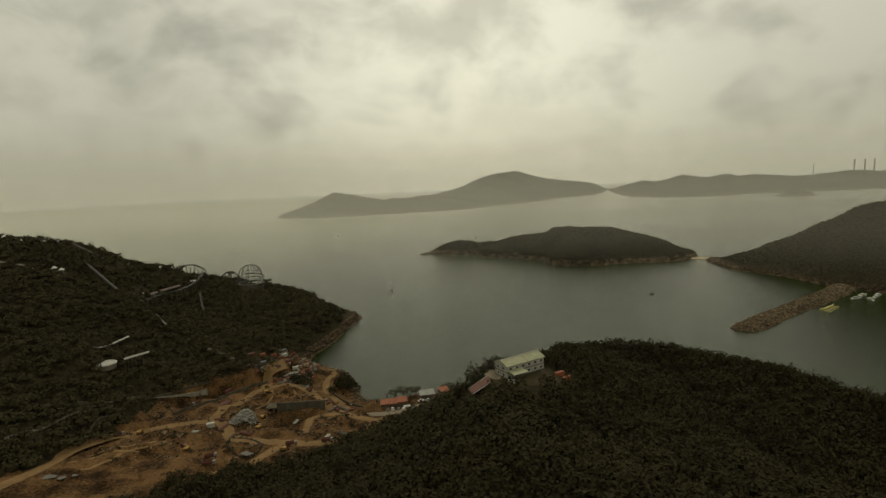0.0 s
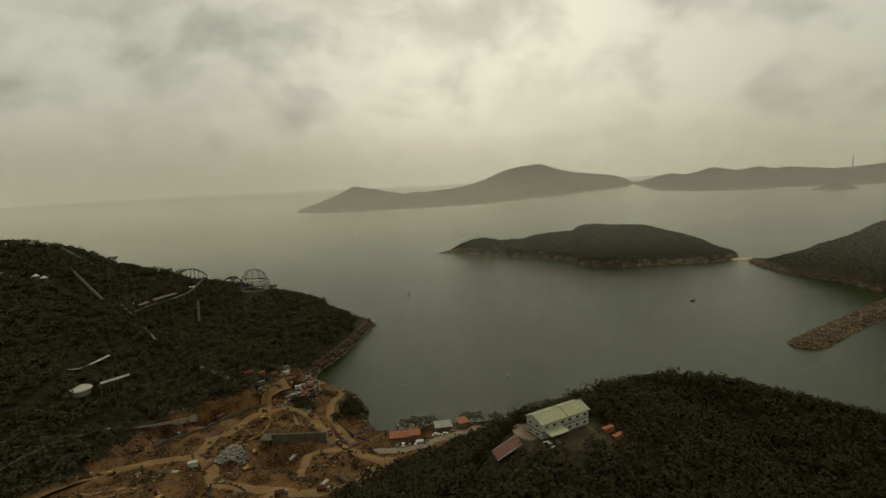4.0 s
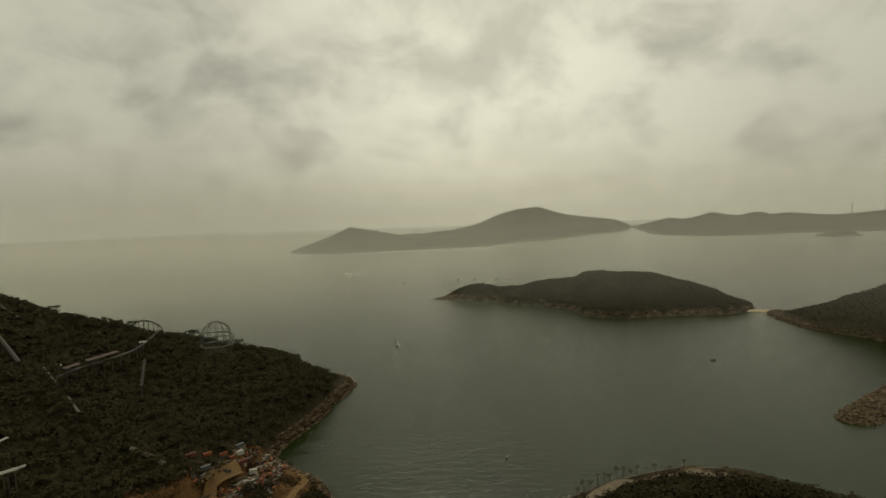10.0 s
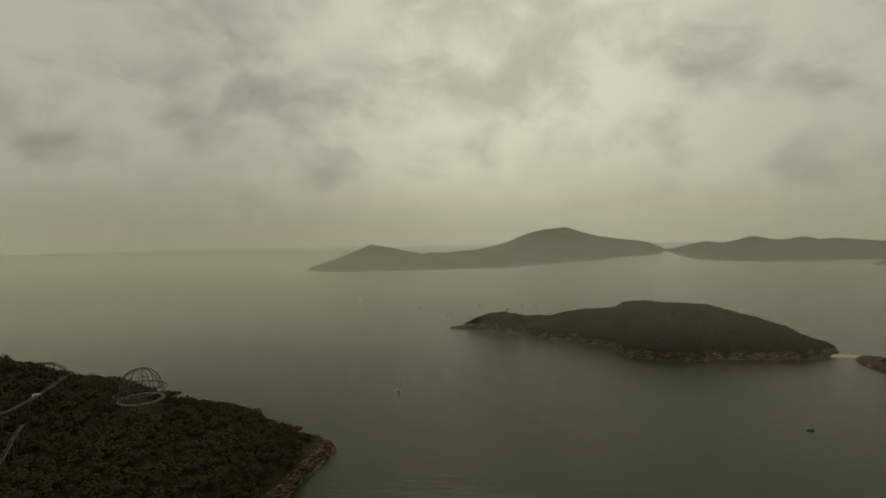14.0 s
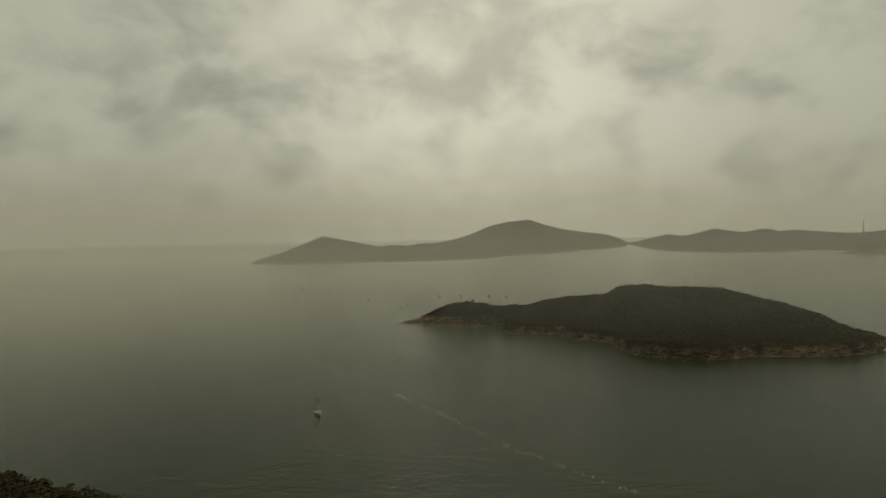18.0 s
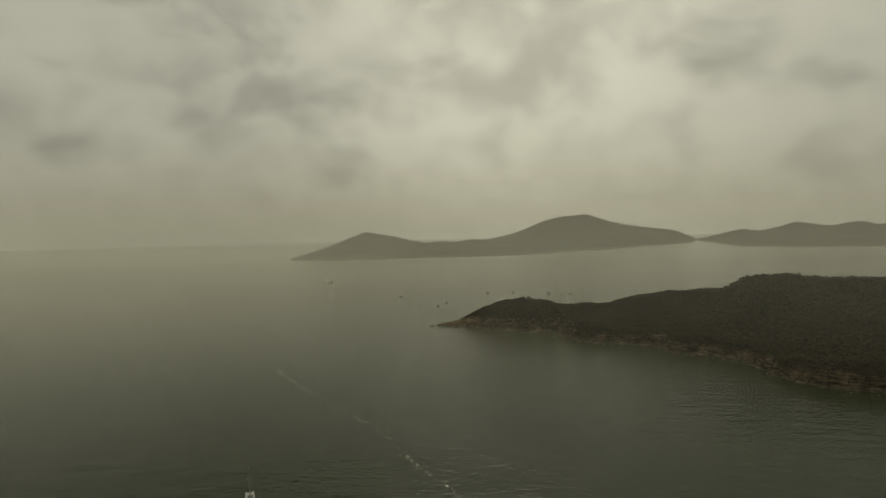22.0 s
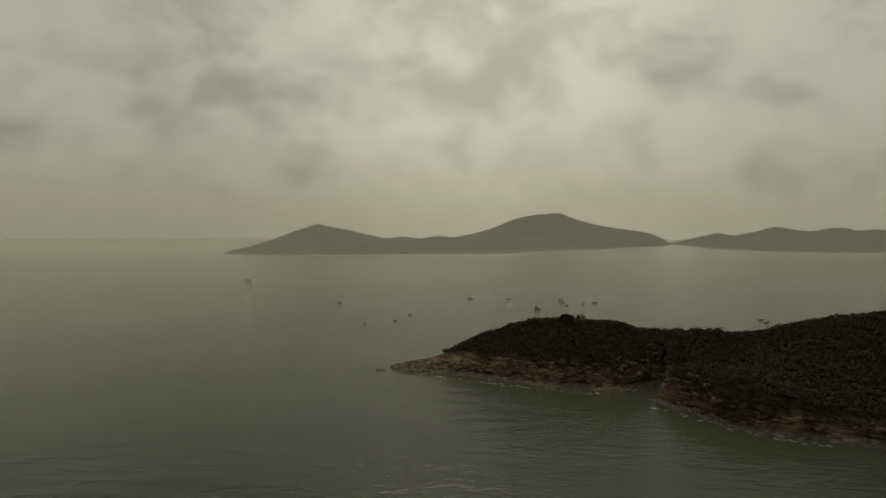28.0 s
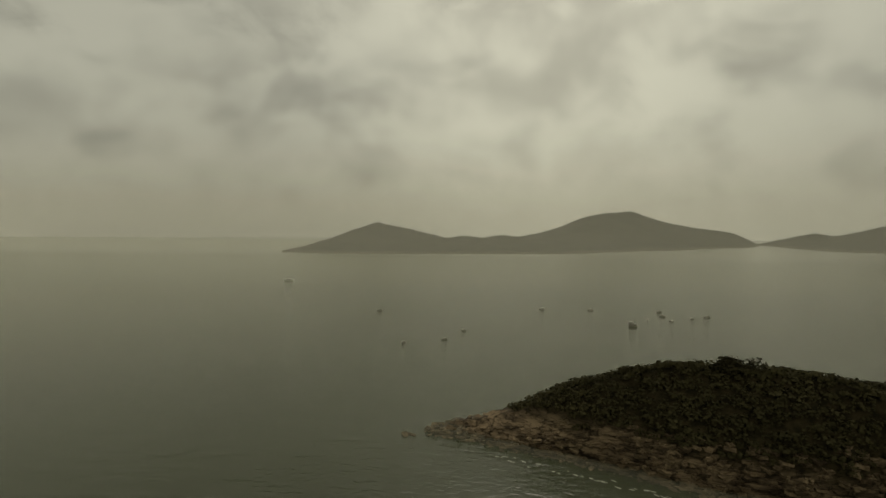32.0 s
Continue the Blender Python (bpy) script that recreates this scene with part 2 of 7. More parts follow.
def hillside_material(name, soil, rock, line=(13.0, -2.2)):
    """Dark soil on gentle ground, bare rock near the waterline, with an uneven border between them."""
    m = bpy.data.materials.new(name)
    m.use_nodes = True
    n, l = m.node_tree.nodes, m.node_tree.links
    p = n["Principled BSDF"]
    p.inputs["Roughness"].default_value = 0.92
    p.inputs["Specular IOR Level"].default_value = 0.1
    co = n.new("ShaderNodeTexCoord")
    sep = n.new("ShaderNodeSeparateXYZ")
    l.new(co.outputs["Object"], sep.inputs[0])
    big, mid, fine = (n.new("ShaderNodeTexNoise") for _ in range(3))
    for t, s, d in ((big, 0.045, 4), (mid, 0.5, 6)):
        t.inputs["Scale"].default_value, t.inputs["Detail"].default_value = s, d
        l.new(co.outputs["Object"], t.inputs["Vector"])
    mp = n.new("ShaderNodeMapping")      # beds of rock lie nearly level
    mp.inputs["Scale"].default_value = (0.10, 0.10, 0.75)
    mp.inputs["Rotation"].default_value = (radians(9), radians(-6), 0)
    l.new(co.outputs["Object"], mp.inputs["Vector"])
    fine.inputs["Scale"].default_value, fine.inputs["Detail"].default_value, fine.inputs["Roughness"].default_value = 1.6, 8, 0.62
    l.new(mp.outputs[0], fine.inputs["Vector"])
    rr = n.new("ShaderNodeValToRGB")
    rr.color_ramp.elements[0].position, rr.color_ramp.elements[0].color = 0.34, (*rock[0], 1)
    rr.color_ramp.elements[1].position, rr.color_ramp.elements[1].color = 0.66, (*rock[1], 1)
    # dark joints between blocks of rock
    vo = n.new("ShaderNodeTexVoronoi")
    vo.feature = "DISTANCE_TO_EDGE"
    vo.inputs["Scale"].default_value = 3.2
    wob = n.new("ShaderNodeMix")
    wob.data_type = "VECTOR"
    wob.inputs["Factor"].default_value = 0.3
    l.new(mp.outputs[0], wob.inputs["A"])
    l.new(fine.outputs["Color"], wob.inputs["B"])
    l.new(wob.outputs["Result"], vo.inputs["Vector"])
    jr = n.new("ShaderNodeMapRange")
    jr.inputs["From Min"].default_value, jr.inputs["From Max"].default_value = 0.0, 0.06
    jr.inputs["To Min"].default_value, jr.inputs["To Max"].default_value = 0.72, 1.0
    l.new(vo.outputs["Distance"], jr.inputs["Value"])
    jm = n.new("ShaderNodeMath")
    jm.operation = "MULTIPLY"
    # tall cracks, far apart, and patches of paler and darker stone
    tall, crack = n.new("ShaderNodeMapping"), n.new("ShaderNodeTexVoronoi")
    crack.feature = "DISTANCE_TO_EDGE"
    crack.inputs["Scale"].default_value = 1.0
    l.new(wob.outputs["Result"], tall.inputs["Vector"])
    tall.inputs["Scale"].default_value = (1.5, 1.5, 0.07)
    l.new(tall.outputs[0], crack.inputs["Vector"])
    cr = n.new("ShaderNodeMapRange")
    cr.inputs["From Min"].default_value, cr.inputs["From Max"].default_value = 0.0, 0.035
    cr.inputs["To Min"].default_value, cr.inputs["To Max"].default_value = 0.68, 1.0
    l.new(crack.outputs["Distance"], cr.inputs["Value"])
    patch = n.new("ShaderNodeTexNoise")
    patch.inputs["Scale"].default_value, patch.inputs["Detail"].default_value = 0.11, 3.0
    l.new(co.outputs["Object"], patch.inputs["Vector"])
    pr = n.new("ShaderNodeMapRange")
    pr.inputs["From Min"].default_value, pr.inputs["From Max"].default_value = 0.35, 0.65
    pr.inputs["To Min"].default_value, pr.inputs["To Max"].default_value = 0.78, 1.2
    l.new(patch.outputs["Fac"], pr.inputs["Value"])
    both, tone = n.new("ShaderNodeMath"), n.new("ShaderNodeMath")
    both.operation = tone.operation = "MULTIPLY"
    l.new(jr.outputs[0], both.inputs[0])
    l.new(cr.outputs[0], both.inputs[1])
    l.new(both.outputs[0], tone.inputs[0])
    l.new(pr.outputs[0], tone.inputs[1])
    l.new(fine.outputs["Fac"], jm.inputs[0])
    l.new(tone.outputs[0], jm.inputs[1])
    l.new(jm.outputs[0], rr.inputs[0])
    sr = n.new("ShaderNodeValToRGB")
    sr.color_ramp.elements[0].position, sr.color_ramp.elements[0].color = 0.36, (*soil[0], 1)
    sr.color_ramp.elements[1].position, sr.color_ramp.elements[1].color = 0.64, (*soil[1], 1)
    l.new(mid.outputs["Fac"], sr.inputs[0])
    edge = n.new("ShaderNodeMath")
    edge.operation = "MULTIPLY_ADD"
    edge.inputs[1].default_value, edge.inputs[2].default_value = line
    l.new(big.outputs["Fac"], edge.inputs[0])
    over = n.new("ShaderNodeMath")
    over.operation = "SUBTRACT"
    l.new(sep.outputs["Z"], over.inputs[0])
    l.new(edge.outputs[0], over.inputs[1])
    fac = n.new("ShaderNodeMapRange")
    fac.inputs["From Min"].default_value, fac.inputs["From Max"].default_value = -1.5, 2.0
    l.new(over.outputs[0], fac.inputs["Value"])
    mx = n.new("ShaderNodeMix")
    mx.data_type = "RGBA"
    l.new(fac.outputs[0], mx.inputs["Factor"])
    l.new(rr.outputs[0], mx.inputs["A"])
    l.new(sr.outputs[0], mx.inputs["B"])
    l.new(mx.outputs["Result"], p.inputs["Base Color"])
    bp = n.new("ShaderNodeBump")
    bp.inputs["Strength"].default_value, bp.inputs["Distance"].default_value = 0.8, 0.6
    l.new(jm.outputs[0], bp.inputs["Height"])
    l.new(bp.outputs[0], p.inputs["Normal"])
    return m


CLIFF = hillside_material("rocky_hillside", ((0.018, 0.0155, 0.0075), (0.045, 0.036, 0.017)), ((0.016, 0.011, 0.007), (0.17, 0.122, 0.075)), (11.0, -2.6))
ISLE_CLIFF = hillside_material("islet_rock", ((0.018, 0.0155, 0.0075), (0.045, 0.036, 0.017)), ((0.020, 0.0145, 0.009), (0.215, 0.160, 0.100)), (13.0, -0.5))
FARHILL = hillside_material("distant_hillside", ((0.014, 0.015, 0.008), (0.034, 0.033, 0.016)), ((0.04, 0.034, 0.024), (0.11, 0.09, 0.065)))


def water_material():
    m = bpy.data.materials.new("sea_water")
    m.use_nodes = True
    n, l = m.node_tree.nodes, m.node_tree.links
    p = n["Principled BSDF"]
    p.inputs["Roughness"].default_value, p.inputs["IOR"].default_value = 0.22, 1.33
    p.inputs["Specular IOR Level"].default_value = 0.36
    co = n.new("ShaderNodeTexCoord")
    hs = []
    for sc, stretch, detail in ((0.75, (0.5, 1.0, 1), 5), (0.2, (0.4, 1.0, 1), 4), (0.012, (1, 0.6, 1), 3)):
        mp = n.new("ShaderNodeMapping")
        mp.inputs["Scale"].default_value = stretch
        mp.inputs["Rotation"].default_value = (0, 0, radians(17))
        t = n.new("ShaderNodeTexNoise")
        t.inputs["Scale"].default_value, t.inputs["Detail"].default_value = sc, detail
        l.new(co.outputs["Object"], mp.inputs["Vector"])
        l.new(mp.outputs[0], t.inputs["Vector"])
        hs.append(t)
    r = n.new("ShaderNodeValToRGB")
    r.color_ramp.elements[0].position, r.color_ramp.elements[0].color = 0.35, (0.0108, 0.0178, 0.0024, 1)
    r.color_ramp.elements[1].position, r.color_ramp.elements[1].color = 0.65, (0.0166, 0.0258, 0.0042, 1)
    l.new(hs[2].outputs["Fac"], r.inputs[0])
    l.new(r.outputs[0], p.inputs["Base Color"])
    b1, b2 = n.new("ShaderNodeBump"), n.new("ShaderNodeBump")
    b1.inputs["Strength"].default_value, b1.inputs["Distance"].default_value = 0.8, 0.36
    b2.inputs["Strength"].default_value, b2.inputs["Distance"].default_value = 0.6, 0.8
    l.new(hs[0].outputs["Fac"], b1.inputs["Height"])
    l.new(hs[1].outputs["Fac"], b2.inputs["Height"])
    l.new(b2.outputs[0], b1.inputs["Normal"])
    l.new(b1.outputs[0], p.inputs["Normal"])
    # slicks and cat's-paws
    mr = n.new("ShaderNodeMapRange")
    mr.inputs["To Min"].default_value, mr.inputs["To Max"].default_value = 0.08, 0.16
    l.new(hs[2].outputs["Fac"], mr.inputs["Value"])
    l.new(mr.outputs[0], p.inputs["Roughness"])
    return m


SEA = water_material()


def haze_sheet_material(name, alpha, top, soft, left=0.0, right=0.0, clear=8.0, span=(30.0, 300.0), end=None, west=(-1500.0, 900.0), gap=None, tone=(0.94, 0.92, 0.81)):
    """Haze put in as a see-through sheet: it scatters the light that falls on it and lets the rest through; thinner at
    its foot and at its ragged top.
    """
    m = bpy.data.materials.new(name)
    m.use_nodes = True
    n, l = m.node_tree.nodes, m.node_tree.links
    n.clear()
    out = n.new("ShaderNodeOutputMaterial")
    mix, body = n.new("ShaderNodeMixShader"), n.new("ShaderNodeMixShader")
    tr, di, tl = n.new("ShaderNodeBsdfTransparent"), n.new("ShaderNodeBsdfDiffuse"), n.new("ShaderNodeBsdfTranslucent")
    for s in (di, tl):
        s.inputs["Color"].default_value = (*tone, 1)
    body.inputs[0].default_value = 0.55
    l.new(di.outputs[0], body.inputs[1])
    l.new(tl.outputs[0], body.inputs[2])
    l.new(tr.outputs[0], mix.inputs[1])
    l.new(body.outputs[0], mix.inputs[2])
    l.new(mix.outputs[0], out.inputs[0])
    co = n.new("ShaderNodeTexCoord")
    sep = n.new("ShaderNodeSeparateXYZ")
    l.new(co.outputs["Object"], sep.inputs[0])
    no = n.new("ShaderNodeTexNoise")
    no.inputs["Scale"].default_value, no.inputs["Detail"].default_value = 0.0032, 4.0
    l.new(co.outputs["Object"], no.inputs["Vector"])

    def calc(op, a, b, clamp=False):
        k = n.new("ShaderNodeMath")
        k.operation, k.use_clamp = op, clamp
        for i, v in enumerate((a, b)):
            if isinstance(v, (int, float)):
                k.inputs[i].default_value = v
            else:
                l.new(v, k.inputs[i])
        return k.outputs[0]

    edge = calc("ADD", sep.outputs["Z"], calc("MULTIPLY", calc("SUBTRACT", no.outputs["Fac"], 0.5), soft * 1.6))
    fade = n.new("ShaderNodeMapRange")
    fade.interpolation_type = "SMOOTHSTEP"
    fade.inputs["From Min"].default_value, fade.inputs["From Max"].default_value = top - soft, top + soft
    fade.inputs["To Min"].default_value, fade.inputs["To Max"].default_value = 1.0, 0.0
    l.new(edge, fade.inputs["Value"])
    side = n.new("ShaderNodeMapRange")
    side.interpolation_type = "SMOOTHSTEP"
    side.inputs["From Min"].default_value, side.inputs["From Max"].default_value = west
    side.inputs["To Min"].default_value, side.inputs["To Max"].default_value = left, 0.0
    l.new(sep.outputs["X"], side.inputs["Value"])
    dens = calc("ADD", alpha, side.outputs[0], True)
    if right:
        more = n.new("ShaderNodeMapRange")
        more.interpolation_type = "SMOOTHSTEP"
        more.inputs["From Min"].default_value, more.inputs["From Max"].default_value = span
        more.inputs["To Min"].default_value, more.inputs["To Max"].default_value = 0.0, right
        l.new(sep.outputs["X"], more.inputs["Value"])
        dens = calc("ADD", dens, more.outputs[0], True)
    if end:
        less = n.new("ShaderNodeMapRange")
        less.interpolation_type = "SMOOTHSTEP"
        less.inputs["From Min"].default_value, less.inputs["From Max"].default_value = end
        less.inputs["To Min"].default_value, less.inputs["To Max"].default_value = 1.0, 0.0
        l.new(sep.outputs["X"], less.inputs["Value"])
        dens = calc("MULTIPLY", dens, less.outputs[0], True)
    if gap:      # an opening faded out round the camera's path: x, z, inner and outer reach
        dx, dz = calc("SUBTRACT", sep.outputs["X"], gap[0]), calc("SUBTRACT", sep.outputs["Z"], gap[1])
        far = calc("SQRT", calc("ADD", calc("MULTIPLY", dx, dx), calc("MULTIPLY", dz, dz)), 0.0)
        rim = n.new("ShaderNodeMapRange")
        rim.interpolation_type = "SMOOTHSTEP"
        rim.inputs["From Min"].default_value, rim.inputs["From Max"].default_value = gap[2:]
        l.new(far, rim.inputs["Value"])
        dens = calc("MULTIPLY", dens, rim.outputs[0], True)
    foot = n.new("ShaderNodeMapRange")      # alpha fades towards the foot, so no edge shows on the water
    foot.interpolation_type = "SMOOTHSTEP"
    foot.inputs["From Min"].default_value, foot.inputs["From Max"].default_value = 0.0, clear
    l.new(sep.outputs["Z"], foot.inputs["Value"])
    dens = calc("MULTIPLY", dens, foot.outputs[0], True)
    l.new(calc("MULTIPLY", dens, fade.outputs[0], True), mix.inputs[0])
    return m


def haze_film_material(alpha):
    """A level film on the water that stands in for haze; its alpha rises with distance along y."""
    m = bpy.data.materials.new("haze_film")
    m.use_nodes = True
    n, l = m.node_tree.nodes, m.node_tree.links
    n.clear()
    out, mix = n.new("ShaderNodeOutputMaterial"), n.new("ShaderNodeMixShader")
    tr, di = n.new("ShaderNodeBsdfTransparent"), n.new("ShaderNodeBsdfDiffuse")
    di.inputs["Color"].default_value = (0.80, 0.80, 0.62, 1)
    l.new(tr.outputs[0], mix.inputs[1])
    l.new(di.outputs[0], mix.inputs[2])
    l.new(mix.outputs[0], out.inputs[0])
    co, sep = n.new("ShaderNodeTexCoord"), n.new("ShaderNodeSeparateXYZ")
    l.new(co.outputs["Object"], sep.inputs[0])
    west = n.new("ShaderNodeMapRange")       # the alpha ramp starts nearer to the land in the west
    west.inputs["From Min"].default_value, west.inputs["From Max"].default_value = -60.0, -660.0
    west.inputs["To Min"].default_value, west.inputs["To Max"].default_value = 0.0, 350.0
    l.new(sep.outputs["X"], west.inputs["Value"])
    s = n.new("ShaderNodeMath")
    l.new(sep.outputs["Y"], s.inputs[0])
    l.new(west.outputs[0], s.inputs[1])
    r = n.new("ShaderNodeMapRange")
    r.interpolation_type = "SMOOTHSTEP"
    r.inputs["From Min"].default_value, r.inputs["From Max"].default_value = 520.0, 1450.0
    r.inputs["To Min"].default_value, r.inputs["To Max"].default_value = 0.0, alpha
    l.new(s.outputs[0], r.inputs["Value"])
    east = n.new("ShaderNodeMapRange")       # and alpha drops to half over the eastern water
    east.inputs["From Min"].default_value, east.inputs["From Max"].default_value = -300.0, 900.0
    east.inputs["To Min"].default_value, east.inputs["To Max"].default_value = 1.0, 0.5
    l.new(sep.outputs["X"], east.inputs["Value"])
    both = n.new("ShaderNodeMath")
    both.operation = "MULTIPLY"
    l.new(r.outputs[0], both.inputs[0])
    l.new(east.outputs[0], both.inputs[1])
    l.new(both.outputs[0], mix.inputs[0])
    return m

# ---- mesh helpers ----
def link_mesh(name, verts, faces, mat, parent=None, smooth=False, label=""):
    me = bpy.data.meshes.new(name)
    me.from_pydata(verts, [], faces)
    if smooth:
        me.shade_smooth()
    me.materials.append(mat)
    ob = new(name, me)
    if parent:
        ob.parent = parent
    if label:
        ob["label"] = label
    return ob


def part(name, bm, mat, parent=None, label="", smooth=False):
    """Links a bmesh as one mesh object, under its thing if one is given."""
    me = bpy.data.meshes.new(name)
    bm.to_mesh(me)
    bm.free()
    if smooth:
        me.shade_smooth()
    me.materials.append(mat)
    ob = new(name, me)
    if parent:
        ob.parent = parent
    if label:
        ob["label"] = label
    return ob


def empty(name, m=None):
    ob = new(name)
    ob.empty_display_size = 0.5
    if m is not None:
        ob.matrix_basis = m
    return ob


def box(bm, cx, cy, cz, sx, sy, sz, turn=0.0, bevel=0.0):
    """A block centred at cx, cy with its foot at cz, turned in plan, its edges eased."""
    got = bmesh.ops.create_cube(bm, size=1.0, matrix=Matrix.Translation((cx, cy, cz + sz / 2)) @ Matrix.Rotation(radians(turn), 4, "Z") @ Matrix.Diagonal((sx, sy, sz, 1)))
    if bevel:
        edges = list({e for v in got["verts"] for e in v.link_edges})
        bmesh.ops.bevel(bm, geom=edges, offset=bevel, segments=1, affect="EDGES")
    return bm


def rod(bm, a, b, r, r2=None, seg=6):
    """A round bar from a to b."""
    a, b = Vector(a), Vector(b)
    d = b - a
    m = Matrix.Translation((a + b) / 2) @ d.to_track_quat("Z", "Y").to_matrix().to_4x4()
    bmesh.ops.create_cone(bm, cap_ends=True, segments=seg, radius1=r, radius2=r if r2 is None else r2, depth=d.length, matrix=m)
    return bm


def sweep(bm, pts, r, seg=5):
    """A bent tube through the points."""
    rings = []
    pts = [Vector(p) for p in pts]
    for i, p in enumerate(pts):
        d = (pts[min(i + 1, len(pts) - 1)] - pts[max(i - 1, 0)]).normalized()
        q = d.to_track_quat("Z", "Y").to_matrix()
        rings.append([bm.verts.new(p + q @ Vector((r * math.cos(2 * math.pi * k / seg), r * math.sin(2 * math.pi * k / seg), 0))) for k in range(seg)])
    for a, b in zip(rings, rings[1:]):
        for k in range(seg):
            bm.faces.new((a[k], a[(k + 1) % seg], b[(k + 1) % seg], b[k]))
    return bm


def fbm(x, y, size, octaves=4, seed=0.0):
    """Rolling noise from -1 to 1 over arrays, by sums of turned sines."""
    x, y = np.asarray(x, float), np.asarray(y, float)
    out, amp, tot = np.zeros_like(x), 1.0, 0.0
    rng = np.random.RandomState(int(seed * 17) + 3)
    f = 2 * np.pi / size
    for _ in range(octaves):
        s = np.zeros_like(x)
        for _ in range(4):
            a, ph, k = rng.uniform(0, 2 * np.pi), rng.uniform(0, 2 * np.pi), rng.uniform(0.7, 1.35)
            s += np.sin(f * k * (x * np.cos(a) + y * np.sin(a)) + ph)
        out += amp * s / 2.6
        tot += amp
        amp *= 0.52
        f *= 2.05
    return out / tot


def rounded(poly, step=6.0):
    """A closed line of bends, eased into a dense curve (Catmull-Rom)."""
    p = np.array(poly, float)
    n, out = len(p), []
    for i in range(n):
        a, b, c, d = p[i - 1], p[i], p[(i + 1) % n], p[(i + 2) % n]
        m = max(2, int(np.hypot(*(c - b)) / step))
        for k in range(m):
            t = k / m
            out.append(0.5 * (2 * b + (c - a) * t + (2 * a - 5 * b + 4 * c - d) * t * t + (3 * b - a - 3 * c + d) * t ** 3))
    return np.array(out)


def shore_distance(x, y, line):
    """Distance to a closed line, plus inside, minus outside."""
    best = np.full(x.shape, 1e9)
    inside = np.zeros(x.shape, bool)
    n = len(line)
    for i in range(n):
        (ax, ay), (bx, by) = line[i], line[(i + 1) % n]
        dx, dy = bx - ax, by - ay
        t = np.clip(((x - ax) * dx + (y - ay) * dy) / (dx * dx + dy * dy + 1e-9), 0, 1)
        best = np.minimum(best, (x - ax - t * dx) ** 2 + (y - ay - t * dy) ** 2)
        if ay != by:
            inside ^= ((ay > y) != (by > y)) & (x < (bx - ax) * (y - ay) / (by - ay) + ax)
    return np.where(inside, 1, -1) * np.sqrt(best)


def ridge_field(x, y, ridge, soft=False):
    """Distance to a ridge line and the ridge's height at the nearest place on it."""
    best, high = np.full(x.shape, 1e9), np.zeros(x.shape)
    top, tot = np.zeros(x.shape), np.zeros(x.shape)
    for (ax, ay, az_), (bx, by, bz) in zip(ridge, ridge[1:]):
        dx, dy = bx - ax, by - ay
        t = np.clip(((x - ax) * dx + (y - ay) * dy) / (dx * dx + dy * dy + 1e-9), 0, 1)
        d = np.hypot(x - ax - t * dx, y - ay - t * dy)
        near = d < best
        best, high = np.where(near, d, best), np.where(near, az_ + t * (bz - az_), high)
        w = 1.0 / (d + 2.0) ** 9
        top, tot = top + w * (az_ + t * (bz - az_)), tot + w
    return best, (top / tot if soft else high)


def hill(x, y, foot, ridge, base=0.0, power=0.85, lift=0.0, soft=False):
    """Height of a hill that rises from its foot line to its ridge."""
    df = shore_distance(x, y, foot)
    dr, hr = ridge_field(x, y, ridge, soft)
    s = np.clip(df, 0, None) / (np.clip(df, 0, None) + dr + 1e-6)
    return base + (hr - base) * s ** power + lift * np.clip(df / 4.0, 0, 1), df


def grid_mesh(name, xs, ys, height, mat, keep, label="", category="land"):
    X, Y = np.meshgrid(np.asarray(xs, float), np.asarray(ys, float))
    Z = height(X, Y)
    ok = keep(X, Y, Z)
    nx, ny = len(xs), len(ys)
    verts = np.stack([X.ravel(), Y.ravel(), Z.ravel()], 1)
    i = np.arange(nx * ny).reshape(ny, nx)
    quad = np.stack([i[:-1, :-1], i[:-1, 1:], i[1:, 1:], i[1:, :-1]], -1).reshape(-1, 4)
    k = ok.ravel()
    quad = quad[k[quad].any(1)]
    used = np.unique(quad)
    back = np.zeros(nx * ny, int)
    back[used] = np.arange(len(used))
    ob = link_mesh(name, verts[used].tolist(), back[quad].tolist(), mat, smooth=True)
    return tagged(ob, label, category, kind="structure")


# ---- the sea ----
sea_v, sea_f = [], []
rings = [0, 200, 500, 900, 1500, 2500, 3600, 5200]
for r in rings[1:]:
    for k in range(48):
        a = 2 * math.pi * k / 48
        sea_v.append((r * math.cos(a), 450 + r * math.sin(a), 0.0))
sea_v.append((0, 450, 0))
c = len(sea_v) - 1
for k in range(48):
    sea_f.append((c, k, (k + 1) % 48))
    for j in range(len(rings) - 2):
        a, b = j * 48 + k, j * 48 + (k + 1) % 48
        sea_f.append((a, a + 48, b + 48, b))
tagged(link_mesh("water", sea_v, sea_f, SEA), "calm grey-green sea under an overcast sky", "sea", kind="structure")

